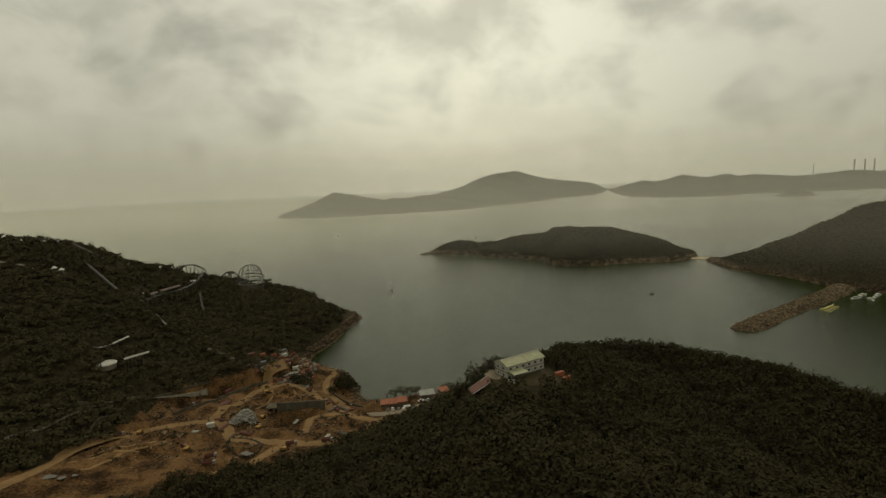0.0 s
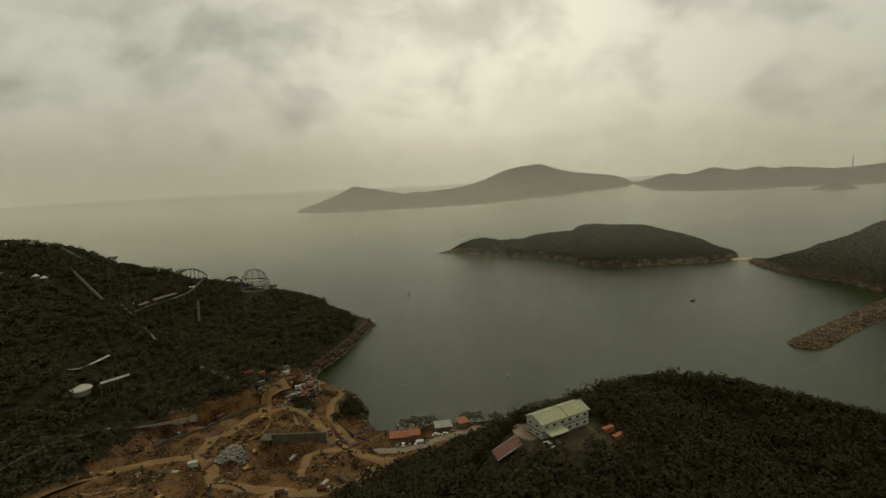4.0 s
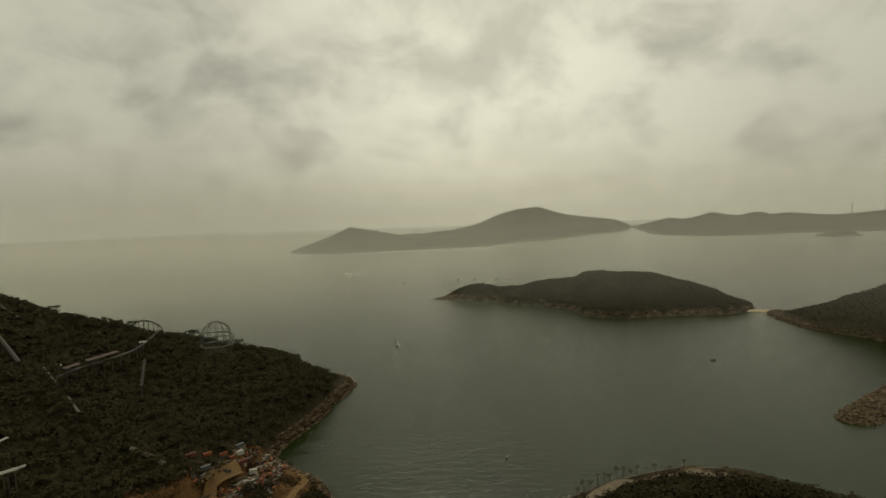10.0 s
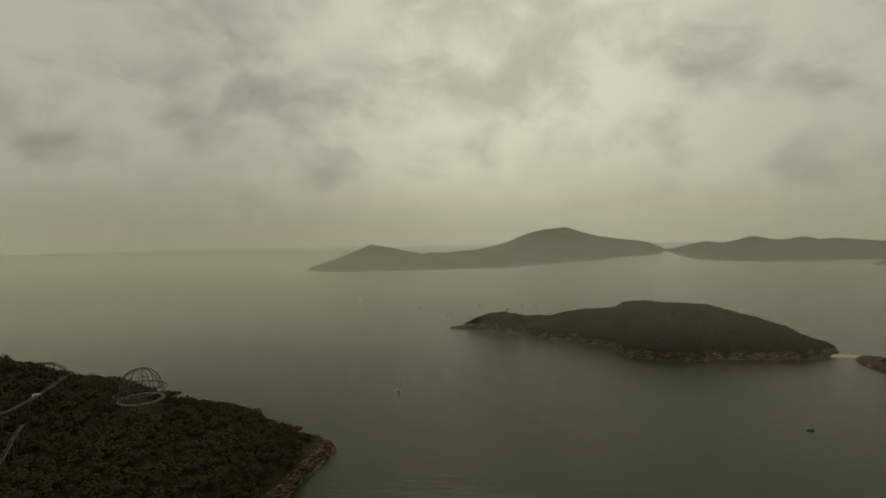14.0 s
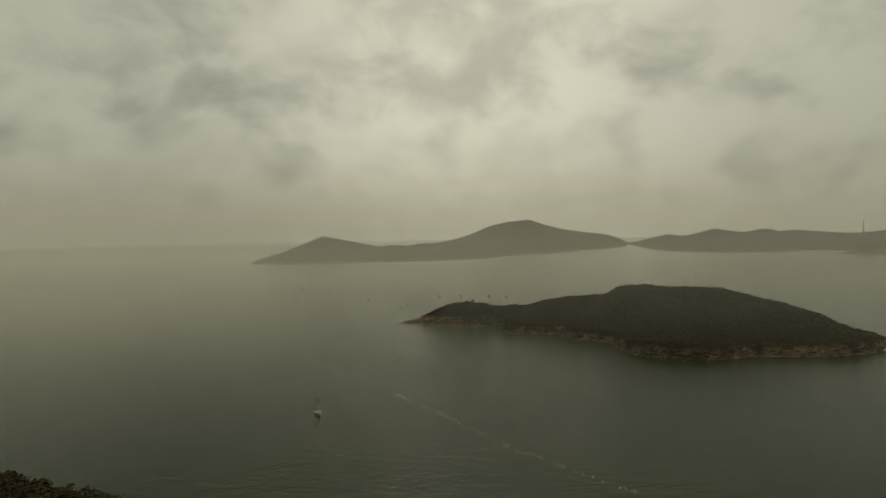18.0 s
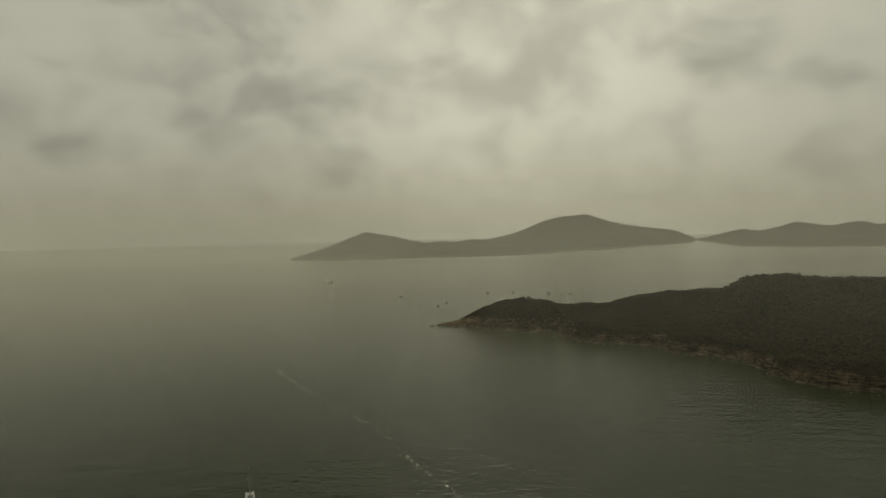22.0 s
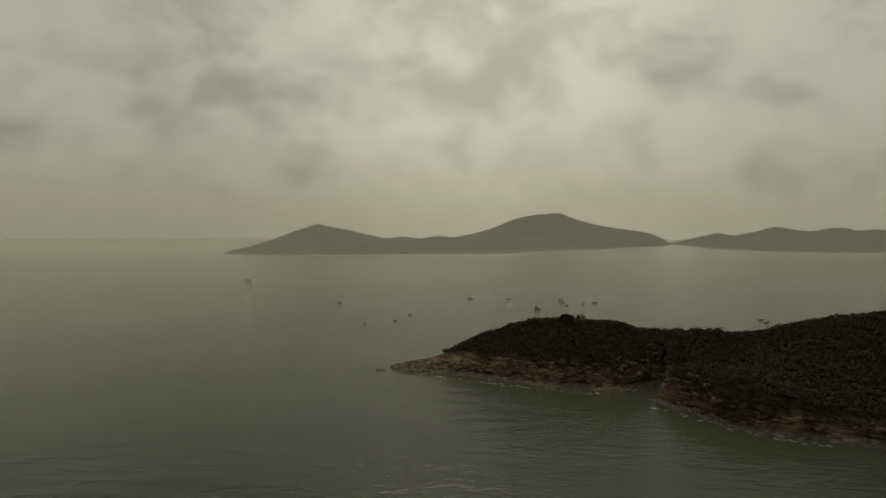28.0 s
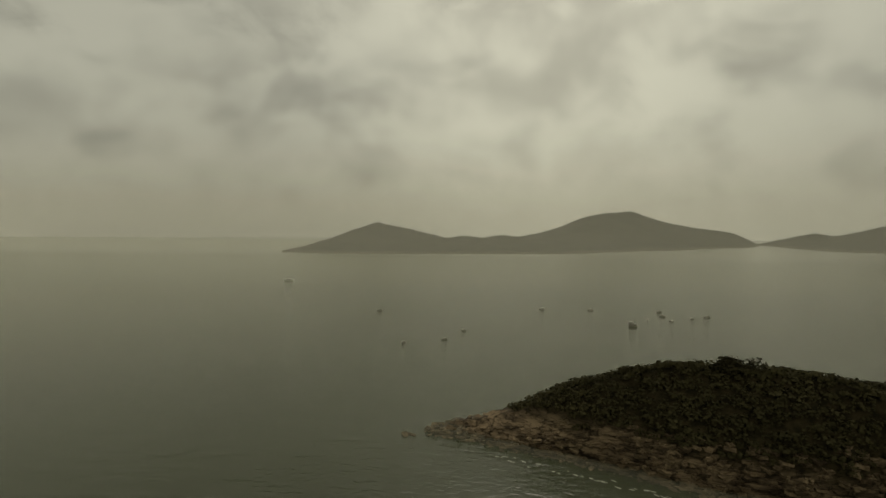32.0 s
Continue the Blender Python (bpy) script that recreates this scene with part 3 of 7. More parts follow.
# ---- the mainland: headland, building site and wooded hill ----
MAIN_COAST = rounded([(-84, 480), (-84, 464), (-86.5, 446), (-89.5, 425), (-91.5, 410), (-96, 389), (-101, 371), (-99.5, 353), (-81, 336), (-70, 329), (-60.5, 317), (-56, 298), (-46, 281),
                      (-34, 280), (-18, 287), (2, 289), (17, 292), (34, 300), (47, 310), (66, 321), (82, 328), (102, 334), (126, 333), (150, 316), (178, 280),
                      (205, 225), (230, 150), (270, 50), (330, -150), (330, -420), (-900, -420), (-900, 330), (-640, 460), (-420, 520), (-280, 510),
                      (-170, 505), (-110, 494)])
HEAD_FOOT = rounded([(-82, 482), (-82, 464), (-84.5, 446), (-87.5, 425), (-89.5, 410), (-94.5, 389), (-100, 370), (-101, 350), (-104, 330), (-112, 312), (-122, 298), (-136, 284),
                     (-145, 264), (-148, 242), (-150, 222), (-153, 204), (-162, 185), (-182, 162), (-230, 120), (-330, 30), (-500, -120), (-900, -320), (-900, 330), (-640, 460), (-420, 520),
                     (-280, 510), (-170, 505), (-110, 496)])
HEAD_RIDGE = [(-84, 479, 1), (-92, 472, 6), (-105, 461, 17), (-118, 450, 28.5), (-135, 436, 37), (-158, 416, 46), (-205, 416, 56), (-257, 412, 69),
              (-268, 367, 91), (-300, 330, 101), (-380, 270, 116), (-560, 150, 130)]
WOOD_FOOT = rounded([(-22, 243), (-34, 232), (-44, 220), (-54, 209), (-66, 197), (-84, 184), (-102, 170), (-120, 150), (-150, 100), (-200, 20), (-300, -200),
                     (300, -200), (262, 50), (220, 150), (194, 222), (168, 268), (140, 296), (112, 309), (88, 308), (72, 304), (58, 296), (44, 288), (28, 278), (16, 270), (6, 265), (-4, 257), (-13, 250)])
WOOD_RIDGE = [(10, -100, 90), (12, 0, 80), (14, 70, 70), (12, 110, 64), (12, 140, 58), (25, 172, 56), (46, 203, 53), (62, 224, 47), (80, 238, 42), (104, 226, 41), (126, 204, 41), (152, 175, 38), (192, 132, 36)]

# haul roads on the building site: line, width, look
ROADS = [
    ([(-164, 166), (-161.5, 178.5), (-159.5, 190), (-158, 203), (-154, 214), (-149.5, 223.5), (-142.5, 231), (-132, 239.5), (-121, 243.5), (-114.6, 243), (-107, 234), (-101.4, 224), (-96, 220), (-90.8, 219), (-82.5, 217.5), (-73.2, 216.7), (-64.5, 214.6), (-56, 215.4), (-49.4, 218), (-44, 223), (-40.3, 231.4), (-37.4, 238), (-34, 245)], 5.5,
     "rutted yellow dirt haul road through the building site"),
    ([(-120, 245), (-119, 260), (-116.5, 277), (-115, 294), (-106.8, 299), (-94.3, 300), (-84.6, 296.3), (-75.3, 282), (-63.4, 263.4), (-49.6, 249.8), (-36.5, 241)], 5.0,
     "dirt haul road curving round the excavation"),
    ([(-68.6, 228), (-72, 246.8), (-70.7, 252), (-63.8, 254), (-56.6, 254.5)], 4.0,
     "short dirt spur beside the excavation"),
    ([(-73.2, 215), (-75.6, 211), (-78.7, 203.5), (-82, 194), (-92, 184)], 5.0,
     "dirt ramp leaving the building site"),
    ([(-80, 333), (-74.5, 325), (-76.5, 316), (-75.8, 304.5), (-73, 295), (-67, 284.5), (-59, 269), (-54.5, 262)], 4.2,
     "muddy track along the waterfront"),
    ([(-110, 298), (-112.5, 310), (-110, 318), (-106, 325)], 6.0,
     "dirt spur up to the site cabins"),
]


def pit_level(x, y):
    z = 3.2 + 0.135 * np.clip(288 - y, 0, 400) + 0.05 * np.clip(-70 - x, 0, 300)
    z = np.minimum(z, 45 + 0 * x)
    # the open excavation, spoil heaps and benches
    z = z - 4.5 * np.exp(-(((x + 84) / 15) ** 2 + ((y - 243) / 9) ** 2) ** 2)
    z = z - 4.2 * np.exp(-(((x + 81) / 10.5) ** 2 + ((y - 257) / 5) ** 2) ** 2)
    z = z + 4.0 * np.exp(-(((x + 81) / 12.5) ** 2 + ((y - 269) / 6) ** 2) ** 2)
    z = z - 3.0 * np.exp(-(((x + 92) / 10) ** 2 + ((y - 205) / 8) ** 2) ** 2)
    z = z + 4.0 * np.exp(-((x + 101) / 7) ** 2 - ((y - 243) / 6) ** 2)
    z = z + 3.0 * np.exp(-((x + 122) / 8) ** 2 - ((y - 262) / 5) ** 2)
    z = z + 3.5 * np.exp(-((x + 60) / 9) ** 2 - ((y - 306) / 9) ** 2)
    z = z + 3.0 * np.exp(-((x + 98) / 8) ** 2 - ((y - 296) / 6) ** 2)
    bench = 1.6 * np.clip(3.0 * fbm(x, y, 42, 3, 5), -1, 1)
    rough = bench + 1.1 * np.abs(fbm(x, y, 17, 3, 7)) + 0.5 * fbm(x, y, 6, 3, 6)
    away = np.full(np.shape(x), 1e9)
    for line, wide, _ in ROADS:
        away = np.minimum(away, ridge_field(x, y, [(a, b, 0) for a, b in line])[0] - wide / 2)
    k = np.clip((away - 0.8) / 4.0, 0, 1)
    return z + rough * k * k * (3 - 2 * k)


def main_parts(x, y):
    dc = shore_distance(x, y, MAIN_COAST)
    base = np.minimum(pit_level(x, y), 2.6 + np.clip(dc, 0, None) * 0.55)
    h1, d1 = hill(x, y, HEAD_FOOT, HEAD_RIDGE, 12.0, 0.62, soft=True)
    h1 = np.where(d1 > 0, h1 - 12.0 * np.exp(-np.clip(dc, 0, None) / 14.0), -50)
    h2, d2 = hill(x, y, WOOD_FOOT, WOOD_RIDGE, 6.0, 0.95)
    h2 = np.where(d2 > 0, h2, -50)
    rough = fbm(x, y, 60, 4, 1)
    h1 = h1 + 5.5 * np.exp(-((x + 176) / 24) ** 2 - ((y - 262) / 28) ** 2) + 7.0 * np.exp(-((x + 190) / 14) ** 2 - ((y - 315) / 14) ** 2)
    h1 = h1 + 2.2 * rough * np.clip(d1 / 18, 0, 1)
    h2 = h2 + 1.6 * rough * np.clip(d2 / 18, 0, 1)
    # a levelled yard for the site house
    yard = np.exp(-(((x - 20) / 18) ** 2 + ((y - 172) / 13) ** 2) ** 1.6)
    h2 = h2 * (1 - yard) + 57.4 * yard
    land = np.maximum(np.maximum(base, h1), h2)
    crag = 1.6 * np.abs(fbm(x, y, 11, 3, 2)) * np.exp(-np.clip(dc, 0, None) / 9.0)
    z = np.where(dc > 0, np.minimum(land, 0.4 + dc * 1.3) + crag, -0.6 + dc * 0.6)
    return np.clip(z, -4, None), dc, d1, d2


def main_height(x, y):
    return main_parts(np.asarray(x, float), np.asarray(y, float))[0]


TAB_X, TAB_Y = np.meshgrid(np.arange(-300, 141, 1.5), np.arange(100, 491, 1.5))
TAB_Z = main_height(TAB_X, TAB_Y)


def ground_at(x, y):
    """Height of the land at one place, read from a table."""
    u, v = (x + 300) / 1.5, (y - 100) / 1.5
    i, j = int(u), int(v)
    u, v = u - i, v - j
    return float((TAB_Z[j, i] * (1 - u) + TAB_Z[j, i + 1] * u) * (1 - v) + (TAB_Z[j + 1, i] * (1 - u) + TAB_Z[j + 1, i + 1] * u) * v)


main_x = np.concatenate([np.arange(-880, -420, 24), np.arange(-420, -220, 5), np.arange(-220, 60, 2.0), np.arange(60, 240, 4), np.arange(240, 340, 12)])
main_y = np.concatenate([np.arange(-420, 60, 20), np.arange(60, 170, 4), np.arange(170, 350, 2.0), np.arange(350, 530, 2.6)])


def site_mask(x, y):
    z, dc, d1, d2 = main_parts(x, y)
    wob = 3.0 * fbm(x, y, 20, 3, 9)
    return (d1 + wob < 4) & (d2 + wob < 3)


main_land = grid_mesh("ground", main_x, main_y, main_height, CLIFF, lambda x, y, z: z > -3.9, "rocky wooded hillsides falling to the sea", "hillside")
main_land.data.materials.append(EARTH)
main_land.data.materials.append(SOIL_DARK)
mv = np.empty(len(main_land.data.vertices) * 3)
main_land.data.vertices.foreach_get("co", mv)
mv = mv.reshape(-1, 3)
is_site = site_mask(mv[:, 0], mv[:, 1]) & (mv[:, 1] > 120) & (mv[:, 2] > 1.2) & (mv[:, 0] < 8)
yard_v = (np.abs((mv[:, 0] - 22) / 17) ** 2 + np.abs((mv[:, 1] - 172) / 11) ** 2) < 0.8
for poly in main_land.data.polygons:
    vs = list(poly.vertices)
    if yard_v[vs].all():
        poly.material_index = 2
    elif is_site[vs].sum() >= 3:
        poly.material_index = 1

# ---- the island and its sand bar ----
ISLE_COAST = rounded([(-41, 866), (-31, 862), (-17, 857), (0, 850.5), (15, 843.5), (30, 839), (42, 838), (51, 843), (59, 848), (56, 836), (49, 826), (55, 816), (64, 803),
                      (86, 795), (108, 787), (110, 771), (124, 764), (140, 752), (143, 735), (146, 716), (160, 701), (178, 695), (197, 691), (237, 699), (262, 697), (309, 700),
                      (338, 713), (352, 722), (356, 742), (342, 776), (310, 802), (260, 832), (200, 852), (150, 868), (100, 882), (50, 893), (10, 894), (-18, 886), (-33, 875)], 3.0)
ISLE_RIDGE = [(-40, 867, 0.6), (-28, 869, 3.0), (-18, 868, 6.7), (-6, 866, 14.1), (6, 863, 19.1), (16, 860.5, 21.3), (30, 857, 22.3), (40, 853, 23.3), (51, 849.5, 24.0), (62, 846, 23.6), (69, 843, 22.7),
              (78, 840, 20.7), (88, 837, 20.7), (97, 834.5, 23.3), (105, 832, 25.9), (115, 829, 27.7), (125, 826, 30.1), (136, 822.5, 30.8), (157, 816, 32.4), (163, 813.5, 35.2), (170, 810, 39.9), (178, 807.5, 42.2), (190, 804, 42.8),
              (204, 800, 41.1), (226, 793.5, 40.9), (238, 790, 41.3), (256, 785, 39.1), (265, 782, 36.9), (290, 774, 30.9), (312, 766, 24.1), (330, 759.5, 17.5), (343, 751, 10.0), (352, 745, 2)]


def isle_height(x, y):
    d = shore_distance(x, y, ISLE_COAST)
    # clefts and buttresses
    d = d - 2.2 * np.abs(fbm(x, y, 19, 3, 27)) * np.clip((x + 30) / 30, 0.25, 1)
    dr, hr = ridge_field(x, y, ISLE_RIDGE)
    s = np.clip(d, 0, None)
    h = 1.0 + (hr - 1.0) * (s / (s + dr + 1e-6)) ** 0.58
    tall = 8.0 + 3.0 * fbm(x, y, 60, 2, 21) + 5.0 * np.exp(-((x - 165) / 35) ** 2) + 3.0 * np.exp(-((x - 70) / 25) ** 2)
    bluff = np.clip(tall, 1.5, 13) * (1 - np.exp(-s / 1.9)) * np.clip((x + 32) / 45, 0.12, 1)
    h = np.maximum(h * (1 - 0.35 * np.exp(-s / 10.0)), np.minimum(bluff, h + 7))
    # ledges: the rock steps up in tilted beds
    bed = 1.5 + 0.35 * fbm(x, y, 40, 2, 23)
    u = (h + 0.06 * (x + y * 0.6)) / bed
    step = (np.floor(u) + np.clip((u - np.floor(u)) * 3.0 - 1.0, 0, 1)) * bed - 0.06 * (x + y * 0.6)
    wild = np.exp(-s / 9.0)
    h = h * (1 - 0.85 * wild) + step * 0.85 * wild
    h = h + 0.9 * fbm(x, y, 26, 4, 22) * np.clip(s / 14, 0, 1) + 0.8 * fbm(x, y, 5, 3, 24) * np.clip(s / 2.0, 0, 1) * np.exp(-s / 10)
    return np.where(d > 0, np.maximum(h, 0.2), -0.3 + d * 0.4 + 0.8 * fbm(x, y, 6, 2, 25) * np.exp(np.clip(d, -20, 0) / 3.0))


grid_mesh("island_ground", np.concatenate([np.arange(-52, 100, 0.7), np.arange(100, 200, 1.0), np.arange(200, 372, 2.0)]), np.concatenate([np.arange(682, 780, 1.2), np.arange(780, 870, 0.7), np.arange(870, 908, 3.0)]), isle_height, ISLE_CLIFF,
          lambda x, y, z: z > -2.2, "scrub-covered rocky islet with bare ledges at the waterline", "island")

BAR = rounded([(338, 713), (350, 708), (362, 704), (372, 706), (368, 716), (354, 722), (344, 724)], 3.0)
grid_mesh("sand_bar", np.arange(330, 380, 1.5), np.arange(698, 730, 1.5), lambda x, y: np.minimum(1.3, 0.35 * shore_distance(x, y, BAR)) + 0.25 * fbm(x, y, 8, 3, 31), SAND,
          lambda x, y, z: z > -1.5, "low sand and shingle bar joining the islet to the far shore", "sand bar")

# ---- the far shore with its steep hill ----
EAST_COAST = rounded([(351, 696), (347, 660), (347, 628), (361, 600), (376, 572), (384, 530), (398, 506), (412, 480), (430, 440), (470, 400), (560, 350), (700, 310),
                      (1000, 300), (1040, 600), (700, 570), (560, 590), (485, 632), (440, 657), (400, 690), (368, 712)])
EAST_RIDGE = [(352, 692, 1), (372, 667, 11), (407, 630, 34), (438, 597, 59), (458, 577, 75), (480, 555, 86), (560, 490, 104), (680, 430, 120), (900, 500, 120)]


def east_height(x, y):
    h, d = hill(x, y, EAST_COAST, EAST_RIDGE, 2.0, 0.78)
    s = np.clip(d, 0, None)
    h = np.maximum(h * (1 - 0.3 * np.exp(-s / 10)), 3.5 * (1 - np.exp(-s / 4)))
    h = h + 1.8 * fbm(x, y, 50, 4, 41) * np.clip(s / 18, 0, 1) + 0.9 * fbm(x, y, 9, 3, 42) * np.clip(s / 3, 0, 1) * np.exp(-s / 16)
    return np.where(d > 0, np.maximum(h, 0.3), -0.3 + d * 0.5)


grid_mesh("far_shore_ground", np.concatenate([np.arange(338, 520, 2.5), np.arange(520, 1060, 20)]), np.concatenate([np.arange(290, 440, 10), np.arange(440, 730, 2.5), np.arange(730, 970, 12)]), east_height, CLIFF,
          lambda x, y, z: z > -2.2, "steep scrubby hill with a rocky foreshore", "hillside")

# ---- the distant islands ----
FAR_COAST = rounded([(-620, 1985), (-520, 1890), (-400, 1870), (-280, 1905), (-160, 1945), (0, 1985), (110, 2040), (240, 2205), (350, 2315), (470, 2420), (600, 2640), (810, 2850),
                     (960, 3120), (1080, 3460), (1180, 3640), (900, 3900), (500, 3800), (0, 3350), (-450, 2800), (-660, 2300)], 30)
FAR_RIDGE = [(-595, 1995, 2), (-532, 2080, 24), (-506, 2250, 60), (-477, 2357, 81), (-405, 2400, 66), (-268, 2480, 29), (-215, 2520, 39), (-169, 2560, 21), (-91, 2620, 42), (25, 2720, 25), (143, 2850, 54),
             (200, 2930, 88), (251, 3000, 121), (330, 3060, 137), (390, 3100, 140), (445, 3122, 147), (500, 3150, 128), (620, 3200, 95), (777, 3280, 75), (942, 3360, 57), (1126, 3510, 2)]
FAR2_COAST = rounded([(1110, 3530), (1000, 3100), (880, 2520), (900, 2400), (990, 2240), (1220, 2200), (1330, 2290), (1500, 2250), (1850, 2220), (2300, 2200), (2900, 2400), (3200, 2900), (3000, 3500),
                      (1900, 3720), (1300, 3680)], 40)
FAR2_RIDGE = [(1118, 3515, 1), (1212, 3400, 36), (1263, 3304, 57), (1304, 3200, 39), (1326, 3100, 60), (1389, 3048, 86), (1440, 3000, 72), (1494, 2980, 62), (1556, 2900, 80), (1584, 2940, 78), (1640, 2900, 62), (1705, 2900, 72),
              (1838, 2850, 59), (2040, 2900, 43), (2200, 2960, 60), (2327, 3000, 69), (2507, 3000, 56), (2707, 3000, 73), (2978, 3000, 38)]
ISLET_COAST = rounded([(1275, 2010), (1310, 1968), (1370, 1965), (1425, 1990), (1430, 2030), (1370, 2060), (1300, 2055)], 15)
ISLET_RIDGE = [(1285, 2012, 3), (1330, 2015, 19), (1365, 2015, 26), (1400, 2012, 15), (1422, 2010, 3)]


def far_height(coast, ridge, seed, wild=6.0):
    def f(x, y):
        h, d = hill(x, y, coast, ridge, 1.0, 1.12, soft=True)
        s = np.clip(d, 0, None)
        dr, _ = ridge_field(x, y, ridge)
        h = h + wild * fbm(x, y, 260, 5, seed) * np.clip(s / 120, 0, 1) * np.clip(dr / 60, 0.15, 1) + 2.0 * (1 - np.exp(-s / 12)) + 0.5 * wild * fbm(x, y, 75, 3, seed + 1) * np.clip(s / 60, 0, 1)
        return np.where(d > 0, h, -1 + d * 0.3)
    return f


for nm, cst, rdg, xs, ys, sd, wd in (("distant_island_ground", FAR_COAST, FAR_RIDGE, np.arange(-680, 1240, 14), np.arange(1840, 3940, 18), 51, 4),
                                     ("distant_hills_ground", FAR2_COAST, FAR2_RIDGE, np.arange(840, 3240, 18), np.arange(2160, 3760, 20), 52, 4),
                                     ("distant_islet_ground", ISLET_COAST, ISLET_RIDGE, np.arange(1255, 1450, 7), np.arange(1950, 2080, 7), 53, 1)):
    grid_mesh(nm, xs, ys, far_height(cst, rdg, sd, wd), FARHILL, lambda x, y, z: z > -4, "misty green hills far across the water", "distant island")

# ---- sheets of haze added over the far water ----
# upright sheets that stand in for haze growing with distance
HAZE_SHEETS = [(1220, 0.19, 165, 110, 0.05, 42, 300), (1780, 0.225, 175, 110, 0.015, 5, 300), (4200, 0.22, 330, 280, 0.018, 2, 620)]
for my, alpha, top, soft, left, clear, high in HAZE_SHEETS:
    mo = link_mesh("haze_sheet", [(-4400, my, 0), (4400, my, 0), (4400, my, high), (-4400, my, high)], [(0, 1, 2, 3)], haze_sheet_material("sheet_haze", alpha, top, soft, left, 0.0, clear, west=(-900.0, 700.0)))
    tagged(mo, "added sheet of haze over the far water", "mist", kind="structure")


def veil_sheet(line, gap, mat, words):
    """An upright sheet of haze along a bent line in plan, with a hole for the camera at x = gap[0], z = gap[1]."""
    gx, gz_, reach = gap
    xs = sorted([p[0] for p in line] + [gx - reach, gx + reach])
    at = lambda x: float(np.interp(x, [p[0] for p in line], [p[1] for p in line]))
    zs = (0.0, gz_ - reach, gz_ + reach, 260.0)
    verts = [(x, at(x), z) for x in xs for z in zs]
    faces = []
    for i in range(len(xs) - 1):
        for k in range(3):
            if k == 1 and xs[i] >= gx - reach - 0.01 and xs[i + 1] <= gx + reach + 0.01:
                continue
            a = 4 * i + k
            faces.append((a, a + 4, a + 5, a + 1))
    tagged(link_mesh("haze_sheet", verts, faces, mat), words, "mist", kind="structure")


# added haze veil, its hole set where the camera flies through
veil_sheet([(-1500, 650), (-60, 642), (140, 636), (200, 626), (300, 594), (420, 455), (560, 330), (900, 225)], (-12.0, 55.0, 9.0),
           haze_sheet_material("veil_haze", 0.14, 112, 62, 0.035, 0.0, 72, end=(430.0, 720.0), west=(-240.0, 40.0), gap=(-12.0, 55.0, 8.0, 22.0)), "added sheet of haze before the islet, open along the camera's path")
# level film added to pale the far water like haze
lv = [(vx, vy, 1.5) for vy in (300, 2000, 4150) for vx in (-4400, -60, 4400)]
mo = link_mesh("haze_sheet", lv, [(3 * j + i, 3 * j + i + 1, 3 * j + i + 4, 3 * j + i + 3) for j in range(2) for i in range(2)], haze_film_material(0.235))
tagged(mo, "added film of haze lying on the far water", "mist", kind="structure")

# ---- woods and scrub ----
def leaf_cloud(name, spots, mat, cards, label, category, lump=0.55, seed=1):
    """Crowns of many small leaf clumps, joined: spots are x, y, ground z, radius, height."""
    rng = np.random.RandomState(seed)
    s = np.asarray(spots, float)
    n = len(s)
    d = rng.normal(size=(n, cards, 3))
    d /= np.linalg.norm(d, axis=2, keepdims=True)
    d[..., 2] = np.abs(d[..., 2]) * 1.05 - 0.25
    rad = (0.62 + 0.45 * rng.rand(n, cards, 1)) * (1 + 0.25 * np.sin(3 * np.arctan2(d[..., 1:2], d[..., 0:1]) + rng.rand(n, 1, 1) * 6.3))
    r, h = s[:, 3][:, None, None], s[:, 4][:, None, None]
    c = np.concatenate([d[..., :2] * rad * r, d[..., 2:] * rad * h * 0.55], 2)
    c[..., 2] += h[..., 0] * 0.55
    c += s[:, None, :3]
    # each clump: a bent leaf-shaped quad facing outwards and up, at random
    nrm = 0.65 * d + 0.42 * rng.normal(size=d.shape)
    nrm[..., 2] += 0.65
    nrm /= np.linalg.norm(nrm, axis=2, keepdims=True)
    t = np.cross(nrm, rng.normal(size=d.shape))
    t /= np.linalg.norm(t, axis=2, keepdims=True) + 1e-9
    b = np.cross(nrm, t)
    size = (lump * (0.6 + 0.8 * rng.rand(n, cards, 1))) * np.clip(r, 0.6, 3.0)
    e = size * 0.35 * nrm
    q = np.stack([c - t * size, c - b * size * 0.8 + e, c + t * size, c + b * size * 0.8 + e * 0.3], 2).reshape(-1, 3)
    m = n * cards
    me = bpy.data.meshes.new(name)
    me.vertices.add(4 * m)
    me.vertices.foreach_set("co", q.ravel())
    me.loops.add(4 * m)
    me.loops.foreach_set("vertex_index", np.arange(4 * m))
    me.polygons.add(m)
    me.polygons.foreach_set("loop_start", np.arange(0, 4 * m, 4))
    me.update(calc_edges=True)
    me.materials.append(mat)
    ob = new(name, me)
    return tagged(ob, label, category, kind="stuff")


def scatter(x0, x1, y0, y1, gap, accept, seed):
    """Places on a shaken lattice that pass the test, with their ground height."""
    rng = np.random.RandomState(seed)
    gx, gy = np.meshgrid(np.arange(x0, x1, gap), np.arange(y0, y1, gap * 0.9))
    gx = gx + (rng.rand(*gx.shape) - 0.5) * gap * 1.1
    gy = gy + (rng.rand(*gy.shape) - 0.5) * gap * 1.1
    x, y = gx.ravel(), gy.ravel()
    z, ok = accept(x, y)
    return x[ok], y[ok], z[ok], rng


CLEAR = []   # discs kept free of trees: x, y, radius


def clear_of(x, y):
    ok = np.ones(x.shape, bool)
    for cx, cy, r in CLEAR:
        ok &= (x - cx) ** 2 + (y - cy) ** 2 > r * r
    return ok


